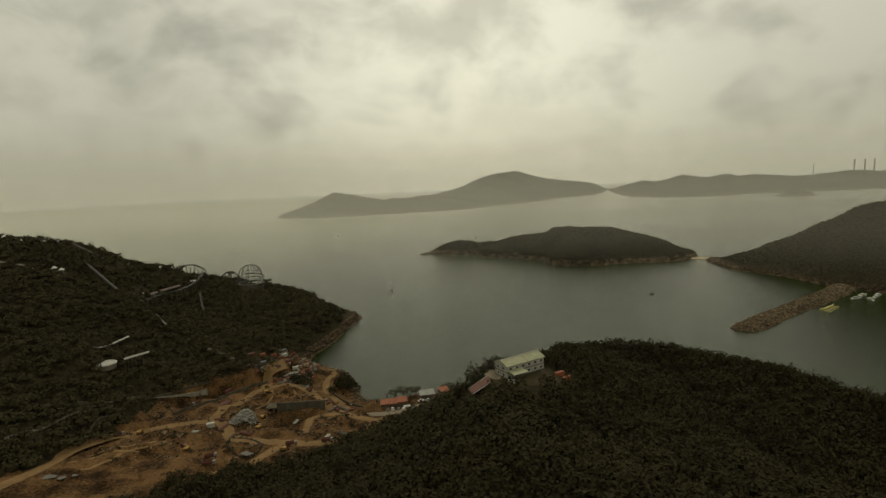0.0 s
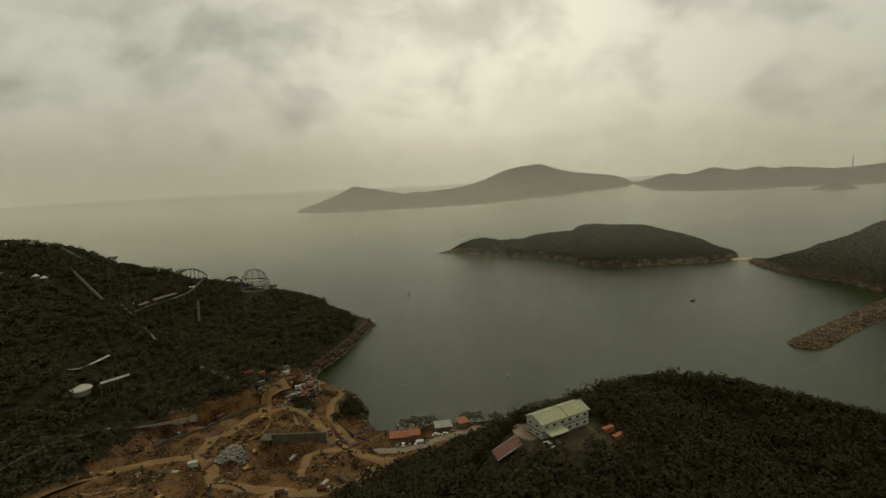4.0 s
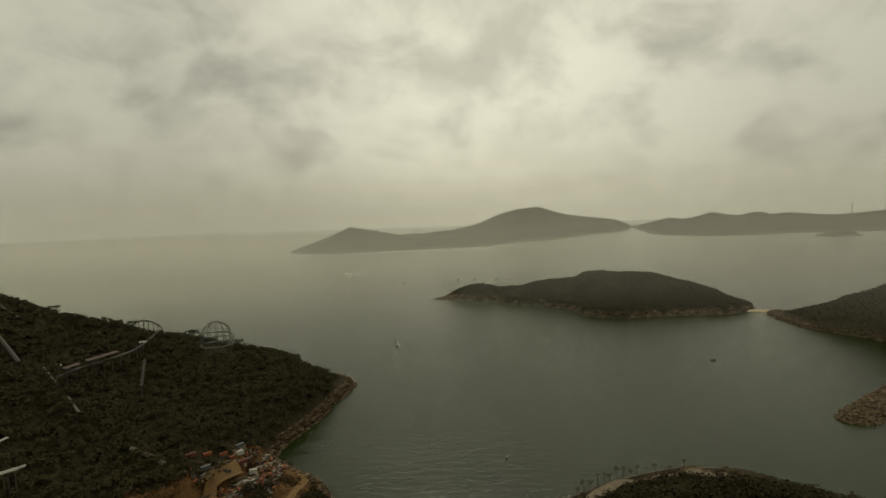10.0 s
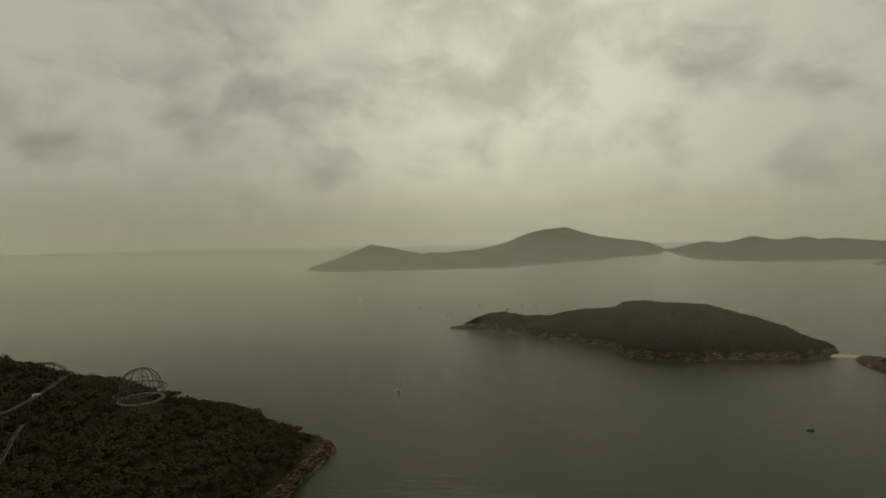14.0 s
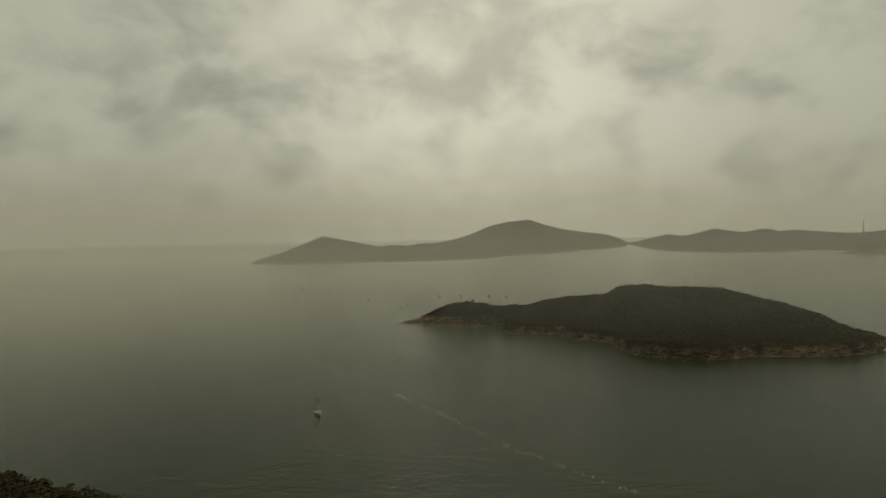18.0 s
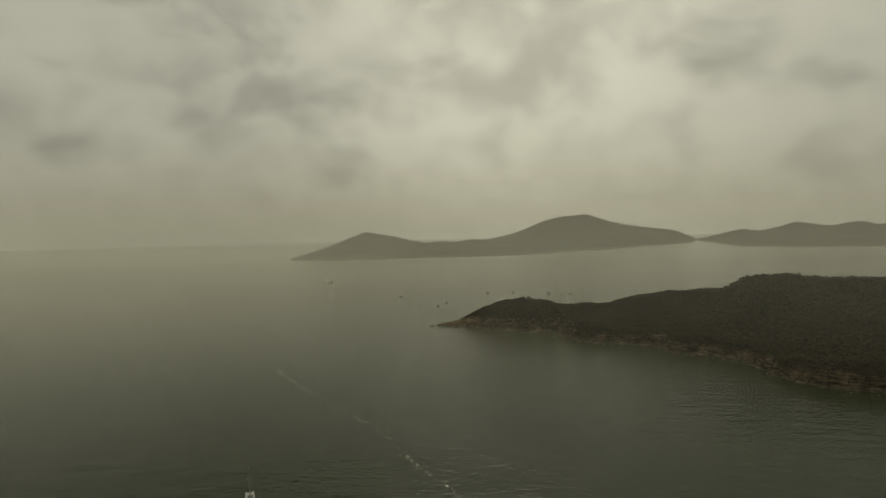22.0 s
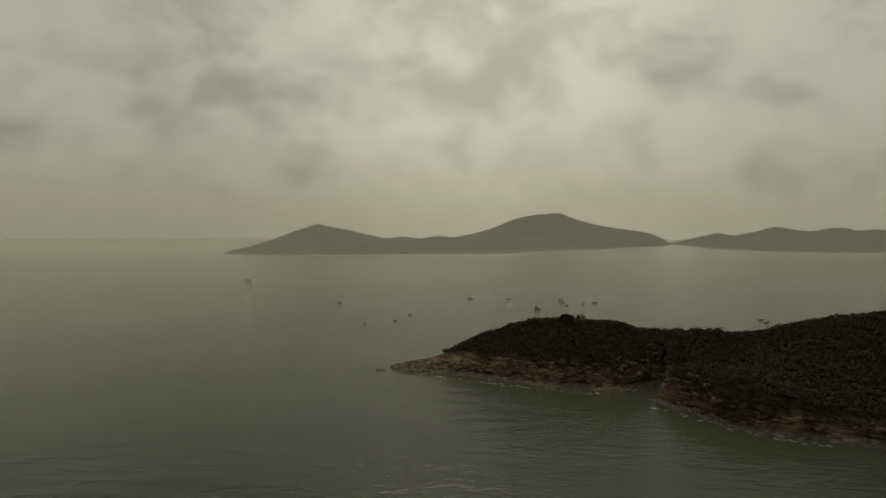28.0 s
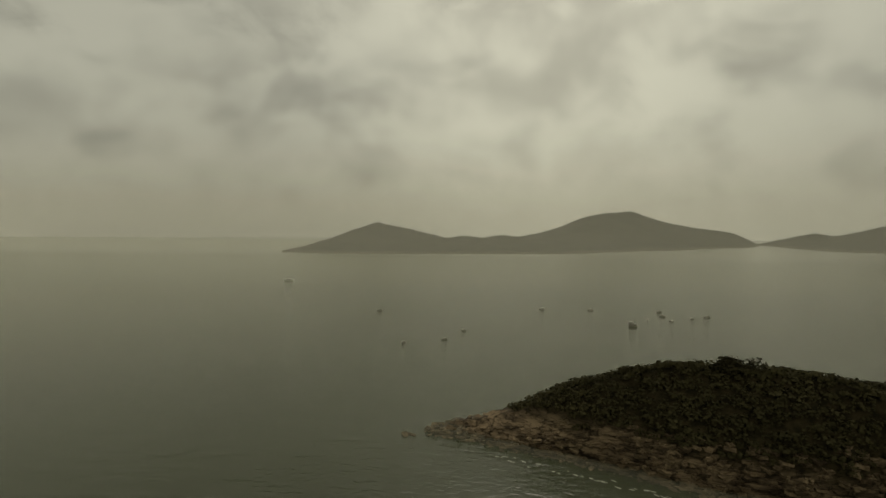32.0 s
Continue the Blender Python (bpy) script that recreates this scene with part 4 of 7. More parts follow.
for k in range(-1, 3):
    CLEAR.append((22 + 6 * k, 172 + 3.2 * k, 7.5))
CLEAR += [(9, 165, 5.0), (14, 172, 5), (18, 164, 5.5), (25, 163, 5.5), (32, 167, 4.0), (39, 173, 4.0), (9, 160, 4.5), (4, 162, 4), (13, 158, 3.5), (-5, 155, 3), (-7, 168, 2.4), (1, 217, 1.6), (-0.5, 211, 1.6), (-2.2, 205, 1.6), (-2.8, 198, 1.6), (-3, 190, 1.6), (-3.4, 183, 1.6), (-4.5, 174, 1.6), (47, 171, 2.5), (-172, 254, 5.5), (-181, 262, 3), (-179, 270, 3), (-176, 277, 3), (-162, 263, 2.6), (-157.5, 417, 13.5), (-243, 322, 5), (-239, 326, 5), (-254, 316, 3), (-264, 309, 3), (-276, 305, 3), (-191.5, 350, 2.5), (-191, 358, 2.5), (-190.5, 366, 2.5), (-188, 328, 2.2), (-172, 205, 2), (-169, 215, 2), (-166, 226, 2), (-162, 237, 2), (-157, 247, 2), (-151, 257, 2)]
CLEAR += [(-174, 417, 4.5), (-182, 418, 4), (-170, 411, 3.5), (-198, 415, 4), (-208, 416, 4.5), (-219, 418, 4), (-196.7, 402, 3), (-227, 406, 3.5), (-200, 337, 2.6)]
CLEAR += [(-124, 316, 4), (-118.5, 320.5, 4), (-113, 325, 4), (-116, 313, 4), (-121.5, 317.5, 4), (-108, 331, 4), (-110, 336, 4), (-103, 334, 4), (-98, 340, 3.5)]   # the site cabins
for k in range(7):   # the escalators' cuttings
    CLEAR += [(-257 + k * 4.6, 362 - k * 2.0, 1.2), (-233 + k * 4.8, 337 - k * 2.9, 1.3), (-198 + k * 4.2, 326 - k * 2.0, 1.1)]


def wood_ok(x, y):
    z, dc, d1, d2 = main_parts(x, y)
    wob = 3.0 * fbm(x, y, 20, 3, 9)
    return z, (d2 + wob > 3) & (dc > 6) & (z > 3.5) & clear_of(x, y)


def head_ok(x, y):
    z, dc, d1, d2 = main_parts(x, y)
    wob = 3.0 * fbm(x, y, 20, 3, 9)
    shore = 5.4 + 4.0 * fbm(x, y, 45, 2, 11)
    return z, (d1 + wob > 3) & (dc > shore) & (z > 4.0) & clear_of(x, y)


x, y, z, rng = scatter(-110, 200, 86, 205, 3.3, wood_ok, 3)
rr = 1.7 + 1.9 * rng.rand(len(x)) ** 1.8
leaf_cloud("woodland", np.stack([x, y, z - 0.4, rr, 2.4 + 1.1 * rr + 2.2 * rng.rand(len(x)) ** 2], 1), LEAF, 116, "dense dark green evergreen scrub woodland on the near hill", "woodland", 0.16, 4)
x, y, z, rng = scatter(-60, 200, 205, 318, 3.6, wood_ok, 5)
rr = 1.7 + 1.9 * rng.rand(len(x)) ** 1.8
leaf_cloud("woodland", np.stack([x, y, z - 0.4, rr, 2.4 + 0.9 * rr + 2.2 * rng.rand(len(x)) ** 2], 1), LEAF, 90, "dense dark green woodland on the slope above the shore", "woodland", 0.19, 6)
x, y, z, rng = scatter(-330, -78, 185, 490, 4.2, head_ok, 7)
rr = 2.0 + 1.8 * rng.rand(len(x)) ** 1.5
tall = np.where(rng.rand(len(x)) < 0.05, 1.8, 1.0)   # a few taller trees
leaf_cloud("woodland", np.stack([x, y, z + 0.5, rr * tall ** 0.3, (2.2 + 1.6 * rng.rand(len(x))) * tall], 1), LEAF_HAZED, 90, "dark evergreen woodland covering the headland", "woodland", 0.19, 8)



def back_ok(x, y):
    z, dc, d1, d2 = main_parts(x, y)
    done = ((x > -110) & (x < 200) & (y > 86) & (y < 205)) | ((x > -60) & (x < 200) & (y > 205) & (y < 318)) | ((x > -330) & (x < -78) & (y > 185) & (y < 490))
    return z, ~done & (dc > 7) & (z > 4) & ((d1 > 4) | (d2 > 4) | (y < 120))


x, y, z, rng = scatter(-460, 320, -80, 500, 8.0, back_ok, 15)
rr = 3.2 + 1.8 * rng.rand(len(x))
leaf_cloud("woodland", np.stack([x, y, z - 0.4, rr, 3.5 + 2.5 * rng.rand(len(x))], 1), LEAF, 22, "dark woodland on the hills behind the building site", "woodland", 0.36, 16)


def isle_ok(x, y):
    z = isle_height(x, y)
    d = shore_distance(x, y, ISLE_COAST)
    edge = 2.9 + 2.2 * fbm(x, y, 30, 3, 26) + np.clip(-x, 0, 9) * 0.55 + 2.0 * np.exp(-((x - 165) / 16) ** 2)
    return z, (d > edge) & (z > 5.5 + 2.5 * fbm(x, y, 22, 2, 28))


x, y, z, rng = scatter(-20, 130, 770, 892, 1.35, isle_ok, 9)
rr = 0.95 + 0.75 * rng.rand(len(x)) ** 2
leaf_cloud("scrub", np.stack([x, y, z - 0.4, rr, 1.3 + 1.1 * rng.rand(len(x)) ** 1.5], 1), LEAF_FAR, 34, "dense olive-brown scrub on the islet's western end", "scrub", 0.25, 10)
x, y, z, rng = scatter(125, 350, 690, 866, 2.2, isle_ok, 11)
rr = 1.3 + 0.8 * rng.rand(len(x)) ** 2
leaf_cloud("scrub", np.stack([x, y, z - 0.4, rr, 1.4 + 1.3 * rng.rand(len(x))], 1), LEAF_FAR, 22, "dense olive-brown scrub over the islet's rounded hill", "scrub", 0.34, 12)


def east_ok(x, y):
    z = east_height(x, y)
    d = shore_distance(x, y, EAST_COAST)
    return z, (d > 10 + 6 * fbm(x, y, 40, 2, 44)) & (z > 5)


x, y, z, rng = scatter(352, 560, 440, 720, 3.3, east_ok, 13)
rr = 1.6 + 0.8 * rng.rand(len(x)) ** 2
leaf_cloud("scrub", np.stack([x, y, z - 0.5, rr, 0.9 + 0.5 * rng.rand(len(x))], 1), LEAF_FAR, 24, "low olive-green scrub on the steep far-shore hill", "scrub", 0.32, 14)

# ---- boulders and rocks ----
def rock_shape(seed, flat=0.75):
    """A rough, angular stone about one metre across."""
    rng = random.Random(seed)
    bm = bmesh.new()
    bmesh.ops.create_icosphere(bm, subdivisions=1, radius=0.5)
    for v in bm.verts:
        v.co = Vector((v.co.x * rng.uniform(0.8, 1.25), v.co.y * rng.uniform(0.8, 1.25), v.co.z * flat * rng.uniform(0.8, 1.2)))
    for _ in range(3):   # broken faces
        nrm = Vector((rng.uniform(-1, 1), rng.uniform(-1, 1), rng.uniform(-0.3, 1))).normalized()
        for v in bm.verts:
            over = v.co.dot(nrm) - 0.36
            if over > 0:
                v.co -= nrm * over
    me = bpy.data.meshes.new("rock")
    bm.to_mesh(me)
    bm.free()
    return me


ROCKS = [rock_shape(s) for s in range(8)]
SLABS = [rock_shape(s + 40, 0.5) for s in range(8)]


def block_shape(seed):
    """A broken block of bedded rock: a skewed, chipped cube."""
    rng = random.Random(seed)
    bm = bmesh.new()
    bmesh.ops.create_cube(bm, size=1.0)
    for v in bm.verts:
        v.co = Vector((v.co.x * rng.uniform(0.75, 1.2), v.co.y * rng.uniform(0.75, 1.2), v.co.z * 0.42 * rng.uniform(0.7, 1.15)))
    me = bpy.data.meshes.new("block")
    bm.to_mesh(me)
    bm.free()
    me.materials.append(BOULDER)
    return me


BLOCKS = [block_shape(s + 80) for s in range(8)]
for me in ROCKS:
    me.materials.append(BOULDER)
for me in SLABS:
    me.materials.append(BOULDER)


def rock_pieces(parent, spots, shapes, name="rock", seed=2):
    rng = random.Random(seed)
    for x, y, z, s in spots:
        o = new(name, shapes[rng.randrange(len(shapes))])
        o.matrix_basis = pose(x, y, z, rng.uniform(-14, 14), rng.uniform(-14, 14), rng.uniform(0, 360)) @ Matrix.Diagonal((s * rng.uniform(0.8, 1.5), s * rng.uniform(0.8, 1.2), s * rng.uniform(0.75, 1.1), 1))
        o.parent = parent


def rock_mass(name, spots, mat, label, category, flat=0.75, seed=3, parent=None, bedded=False):
    """Many stones in one mesh."""
    rng = np.random.RandomState(seed)
    shapes = []
    for me in (BLOCKS if bedded else ROCKS if flat > 0.5 else SLABS):
        v = np.array([v.co[:] for v in me.vertices])
        f = np.array([p.vertices[:] for p in me.polygons])
        shapes.append((v, f))
    V, Fc, off = [], [], 0
    for x, y, z, s in spots:
        v, f = shapes[rng.randint(len(shapes))]
        a, tl = (rng.normal(0.35, 0.3), rng.normal(0.1, 0.06)) if bedded else (rng.uniform(0, 6.28), rng.uniform(-0.25, 0.25))
        w = v * np.array([rng.uniform(0.8, 1.6), rng.uniform(0.8, 1.2), rng.uniform(0.75, 1.1)]) * s
        w = np.stack([w[:, 0] * np.cos(a) - w[:, 1] * np.sin(a), w[:, 0] * np.sin(a) + w[:, 1] * np.cos(a), w[:, 2] + tl * w[:, 0]], 1)
        V.append(w + np.array([x, y, z]))
        Fc.append(f + off)
        off += len(v)
    ob = link_mesh(name, np.concatenate(V).tolist(), np.concatenate(Fc).tolist(), mat, parent)
    return tagged(ob, label, category, kind="stuff")


# ---- the breakwater ----
BW_FOOT = rounded([(220, 397), (219, 389), (226, 384), (238, 385), (252, 394), (276, 413), (312, 437), (350, 462), (392, 494), (404, 512), (392, 522), (372, 507), (334, 480), (296, 453), (258, 427), (232, 408)], 3.0)


def bw_height(x, y):
    d = shore_distance(x, y, BW_FOOT)
    return np.where(d > 0, np.minimum(3.6, d * 0.62), d * 0.6) - 0.4


breakwater = grid_mesh("breakwater", np.arange(214, 410, 2.0), np.arange(380, 526, 2.0), bw_height, CLIFF, lambda x, y, z: z > -2.0, "rubble-mound breakwater of brown boulders", "breakwater")
rng_b = np.random.RandomState(12)
bx, by = rng_b.uniform(216, 404, 9000), rng_b.uniform(382, 522, 9000)
bd = shore_distance(bx, by, BW_FOOT)
keep_b = bd > -0.8
bx, by = bx[keep_b], by[keep_b]
bz = bw_height(bx, by)
bs = rng_b.uniform(1.1, 2.3, len(bx))
order = np.argsort((bx - 222) ** 2 + (by - 388) ** 2)
near, rest = order[:300], order[300:]
rock_pieces(breakwater, [(bx[i], by[i], bz[i] + 0.1, bs[i]) for i in near], ROCKS, "boulder", 5)
rock_mass("boulder_mound", [(bx[i], by[i], bz[i] + 0.1, bs[i]) for i in rest], QUARRY, "mound of brown quarry boulders", "boulders", 0.75, 6)

# ---- rocks along the shores ----
def shore_spots(coast, n, x0, x1, y0, y1, inner, outer, smin, smax, height, seed):
    rng = np.random.RandomState(seed)
    x, y = rng.uniform(x0, x1, n), rng.uniform(y0, y1, n)
    d = shore_distance(x, y, coast)
    k = (d > outer) & (d < inner)
    x, y = x[k], y[k]
    z = np.maximum(height(x, y), -0.3)
    s = rng.uniform(smin, smax, len(x))
    return [(a, b, c, e) for a, b, c, e in zip(x, y, z, s)]


rock_mass("shore_rocks", shore_spots(MAIN_COAST, 13000, -120, -74, 270, 486, 3.4, -1.8, 0.6, 2.6, main_height, 21), BOULDER_J, "jumbled brown rocks along the headland's waterline", "rocks", 0.75, 22, bedded=True)
rock_mass("shore_rocks", shore_spots(MAIN_COAST, 2600, -74, -36, 272, 330, 5.0, -1.5, 0.8, 1.9, main_height, 23), BOULDER_J, "rock armour along the waterfront bulge", "rocks", 0.75, 24)
rock_mass("shore_rocks", shore_spots(EAST_COAST, 9000, 340, 416, 470, 700, 3.2, -1.5, 0.6, 2.0, east_height, 25), BOULDER_J, "pale rocks along the far shore", "rocks", 0.75, 26)
isle_s = shore_spots(ISLE_COAST, 34000, -46, 200, 688, 872, 2.2, -1.4, 0.5, 1.7, isle_height, 27)
tip_s = [s for s in isle_s if s[0] < 0][:280]
taken = set(tip_s)
shelf = tagged(empty("rock_shelf"), "bare layered rock ledges at the islet's western point", "rock ledge")
rock_pieces(shelf, [(a, b, c + 0.05, s) for a, b, c, s in tip_s], BLOCKS, "ledge", 28)
rock_mass("shore_rocks", [s for s in isle_s if s not in taken], BOULDER_J, "layered brown rock slabs along the islet's shore", "rocks", 0.3, 29, bedded=True)
rock_mass("shore_rocks", shore_spots(ISLE_COAST, 6000, 200, 360, 686, 760, 3.0, -1.5, 0.6, 1.8, isle_height, 30), BOULDER_J, "pale rocks along the islet's southern shore", "rocks", 0.75, 31)
bluff_s = [q for q in shore_spots(ISLE_COAST, 70000, -34, 200, 688, 872, 5.5, 0.2, 0.5, 1.9, isle_height, 61) if q[2] < 11]
front = sorted((s for s in bluff_s if 4 < s[0] < 60 and s[1] < 862), key=lambda s: -s[3])[:300]
held = set(front)
bluff = tagged(empty("rock_bluff"), "layered brown rock bluff with dark cracks above the surf", "rock bluff")
rock_pieces(bluff, [(a, b, c - 0.12 * s, s) for a, b, c, s in front], BLOCKS, "block", 63)
rock_mass("cliff_blocks", [(a, b, c - 0.12 * s, s if a > 8 else 0.6 * s) for a, b, c, s in bluff_s if (a, b, c, s) not in held], ISLE_CLIFF, "bedded blocks of brown rock stepping up the islet's bluffs", "rocks", 0.5, 62, bedded=True)
# a skerry off the point
rng_k = random.Random(3)
skerry = tagged(empty("skerry"), "small dark rock awash off the islet's point", "rock")
rock_pieces(skerry, [(-44.5 + rng_k.uniform(-1.6, 1.6), 862.5 + rng_k.uniform(-0.8, 0.8), 0.1, rng_k.uniform(0.9, 1.8)) for _ in range(9)], SLABS, "ledge", 32)
# the grey spoil heap and rubble on the site
heap = []
for _ in range(420):
    a, r = rng_k.uniform(0, 6.28), rng_k.random() ** 0.6 * 6.5
    hx, hy = -101.5 + r * math.cos(a), 241 + 0.8 * r * math.sin(a)
    heap.append((hx, hy, ground_at(hx, hy) + 0.2 + max(0, 2.2 - 0.3 * r), rng_k.uniform(0.5, 1.4)))
rock_mass("rubble_heap", heap, material("grey_rubble", (0.10, 0.095, 0.08), (0.30, 0.285, 0.25), 1.5, 0.2, 0.9, vary=0.3, island=True), "heap of broken grey rock on the building site", "rubble", 0.75, 33)
clods = []
for _ in range(5200):
    hx, hy = rng_k.uniform(-165, -30), rng_k.uniform(190, 335)
    clods.append((hx, hy, 0, rng_k.uniform(0.2, 0.8)))
cx_, cy_ = np.array([c[0] for c in clods]), np.array([c[1] for c in clods])
cz_, ccoast, cd1, cd2 = main_parts(cx_, cy_)
okc = (cd1 < 5) & (cd2 < 2) & (ccoast > 1) & (fbm(cx_, cy_, 30, 2, 71) > -0.1)
rock_mass("site_rubble", [(c[0], c[1], float(z) + 0.05, c[3]) for c, z, k in zip(clods, cz_, okc) if k], material("ochre_rubble", (0.06, 0.04, 0.02), (0.24, 0.17, 0.10), 1.2, 0.2, 0.95, vary=0.45, island=True), "scattered earth clods and stones on the building site", "rubble", 0.75, 34)

# odds and ends lying about the site: boards, drums, bags, offcuts
rng_d = np.random.RandomState(91)
dx, dy = rng_d.uniform(-150, -30, 3000), rng_d.uniform(196, 340, 3000)
dz, dco, da, db = main_parts(dx, dy)
okd = (da < 6) & (db < 1) & (dco > 1.5) & ((fbm(dx, dy, 26, 2, 72) > 0.30) | ((dx < -98) & (dy > 305)))
dv, df, base_q = [], [], np.array([[-1, -1, 0], [1, -1, 0], [1, 1, 0], [-1, 1, 0], [-1, -1, 1], [1, -1, 1], [1, 1, 1], [-1, 1, 1]], float)
for x_, y_, z_ in zip(dx[okd], dy[okd], dz[okd]):
    a = rng_d.uniform(0, 6.28)
    q = base_q * np.array([rng_d.uniform(0.15, 1.5), rng_d.uniform(0.1, 0.5), rng_d.uniform(0.1, 0.9)])
    q = np.stack([q[:, 0] * np.cos(a) - q[:, 1] * np.sin(a) + x_, q[:, 0] * np.sin(a) + q[:, 1] * np.cos(a) + y_, q[:, 2] + z_ - 0.05], 1)
    k = len(dv)
    dv += q.tolist()
    df += [(k, k + 3, k + 2, k + 1), (k + 4, k + 5, k + 6, k + 7), (k, k + 1, k + 5, k + 4), (k + 1, k + 2, k + 6, k + 5), (k + 2, k + 3, k + 7, k + 6), (k + 3, k, k + 4, k + 7)]
tagged(link_mesh("site_debris", dv, df, material("site_debris", (0.025, 0.015, 0.008), (0.17, 0.12, 0.07), 4.0, 0.8, 0.85, bump=0, vary=0.8, island=True)), "boards, bags and offcuts strewn over the building site", "debris", kind="stuff")
dx, dy = rng_d.uniform(-124, -86, 420), rng_d.uniform(306, 346, 420)
dz, dco, da, db = main_parts(dx, dy)
okd = (da < 7) & (db < 1) & (dco > 1.0)
gv, gf = [], []
for x_, y_, z_ in zip(dx[okd], dy[okd], dz[okd]):
    a = rng_d.uniform(0, 6.28)
    q = base_q * np.array([rng_d.uniform(0.3, 1.7), rng_d.uniform(0.2, 0.6), rng_d.uniform(0.2, 1.4)])
    q = np.stack([q[:, 0] * np.cos(a) - q[:, 1] * np.sin(a) + x_, q[:, 0] * np.sin(a) + q[:, 1] * np.cos(a) + y_, q[:, 2] + z_ - 0.05], 1)
    k = len(gv)
    gv += q.tolist()
    gf += [(k, k + 3, k + 2, k + 1), (k + 4, k + 5, k + 6, k + 7), (k, k + 1, k + 5, k + 4), (k + 1, k + 2, k + 6, k + 5), (k + 2, k + 3, k + 7, k + 6), (k + 3, k, k + 4, k + 7)]
goods = tagged(link_mesh("stored_materials", gv, gf, material("stored_goods", (0.05, 0.042, 0.032), (0.26, 0.21, 0.15), 3.0, 0.6, 0.8, bump=0, vary=0.85, island=True)), "jumble of stored building materials beside the cabins", "building materials", kind="stuff")
for m_ in (RUST, CONCRETE, STEEL):
    goods.data.materials.append(m_)
for poly in goods.data.polygons:
    poly.material_index = (0, 0, 1, 3, 0, 2, 0, 1, 0)[(poly.index // 6) % 9]
wx, wy = rng_d.uniform(-160, -30, 1500), rng_d.uniform(196, 335, 1500)
wz, wco, wa, wb = main_parts(wx, wy)
okw = (wa < 5) & (wb < 2) & (wco > 1.5) & (fbm(wx, wy, 24, 2, 73) > 0.25)
n_w = int(okw.sum())
leaf_cloud("weeds", np.stack([wx[okw], wy[okw], wz[okw] - 0.2, 0.5 + 0.7 * rng_d.rand(n_w), 0.6 + 0.9 * rng_d.rand(n_w)], 1), LEAF, 24, "patches of dark weeds on the building site", "weeds", 0.3, 92)

# ---- building site, house and promenade ----
def gz(x, y):
    return max(ground_at(x, y), 0.0)


def path_points(pts, step=3.0):
    p = [Vector((a, b)) for a, b in pts]
    out = []
    for i in range(len(p) - 1):
        a, b, c, d = p[max(i - 1, 0)], p[i], p[i + 1], p[min(i + 2, len(p) - 1)]
        m = max(2, int((c - b).length / step))
        for k in range(m):
            t = k / m
            out.append(0.5 * (2 * b + (c - a) * t + (2 * a - 5 * b + 4 * c - d) * t * t + (3 * b - a - 3 * c + d) * t ** 3))
    out.append(p[-1])
    return out


def road_strip(name, pts, width, mat, label, raise_by=0.18, cols=4):
    """A road draped on the ground, with worn, uneven edges."""
    line = path_points(pts)
    n = len(line)
    xs, ys = [], []
    rng = random.Random(len(pts) * 31 + int(width * 10))
    for i, p in enumerate(line):
        d = (line[min(i + 1, n - 1)] - line[max(i - 1, 0)]).normalized()
        s = Vector((-d.y, d.x))
        w = width * (0.85 + 0.3 * rng.random())
        for k in range(cols + 1):
            q = p + s * w * (k / cols - 0.5)
            xs.append(q.x)
            ys.append(q.y)
    zs = main_height(np.array(xs), np.array(ys))
    verts, faces = [], []
    for i in range(n):
        row = zs[i * (cols + 1):(i + 1) * (cols + 1)]
        for k in range(cols + 1):
            edge = 0.0 if 0 < k < cols else -0.22
            verts.append((xs[i * (cols + 1) + k], ys[i * (cols + 1) + k], 0.55 * row[k] + 0.45 * float(np.max(row)) + raise_by + edge))
    for i in range(n - 1):
        for k in range(cols):
            a = i * (cols + 1) + k
            faces.append((a, a + 1, a + cols + 2, a + cols + 1))
    return tagged(link_mesh(name, verts, faces, mat, smooth=True), label, "road", kind="structure")


for line, wide, words in ROADS:
    road_strip("road", line, wide, ROAD_DIRT, words)
road_strip("path", [(-178, 196), (-172, 205), (-169, 215), (-166, 226), (-162, 237), (-157, 247), (-151, 257), (-144, 270), (-137, 282)], 1.5, CONCRETE, "narrow concrete footpath at the foot of the woods")
road_strip("pavement", [(-44, 254), (-33, 254), (-22.7, 255.5), (-12, 262), (2, 271.5), (14, 279), (30, 288), (45, 298), (58, 307), (70, 315), (86, 321), (104, 326), (122, 324)], 5.5, PAVING, "pale paved seaside promenade road", 0.35)

# sea wall along the promenade
wall_line = path_points([(-44, 272), (-30, 280), (-16, 284.5), (2, 286), (17, 289), (34, 297), (47, 307), (66, 318), (82, 325), (102, 331), (124, 330)], 3.0)
bm = bmesh.new()
for a, b in zip(wall_line, wall_line[1:]):
    d = b - a
    box(bm, (a.x + b.x) / 2, (a.y + b.y) / 2, -0.5, d.length + 0.05, 0.7, 4.3, math.degrees(math.atan2(d.y, d.x)))
tagged(part("sea_wall", bm, CONCRETE), "weathered concrete sea wall along the promenade", "sea wall", kind="structure")


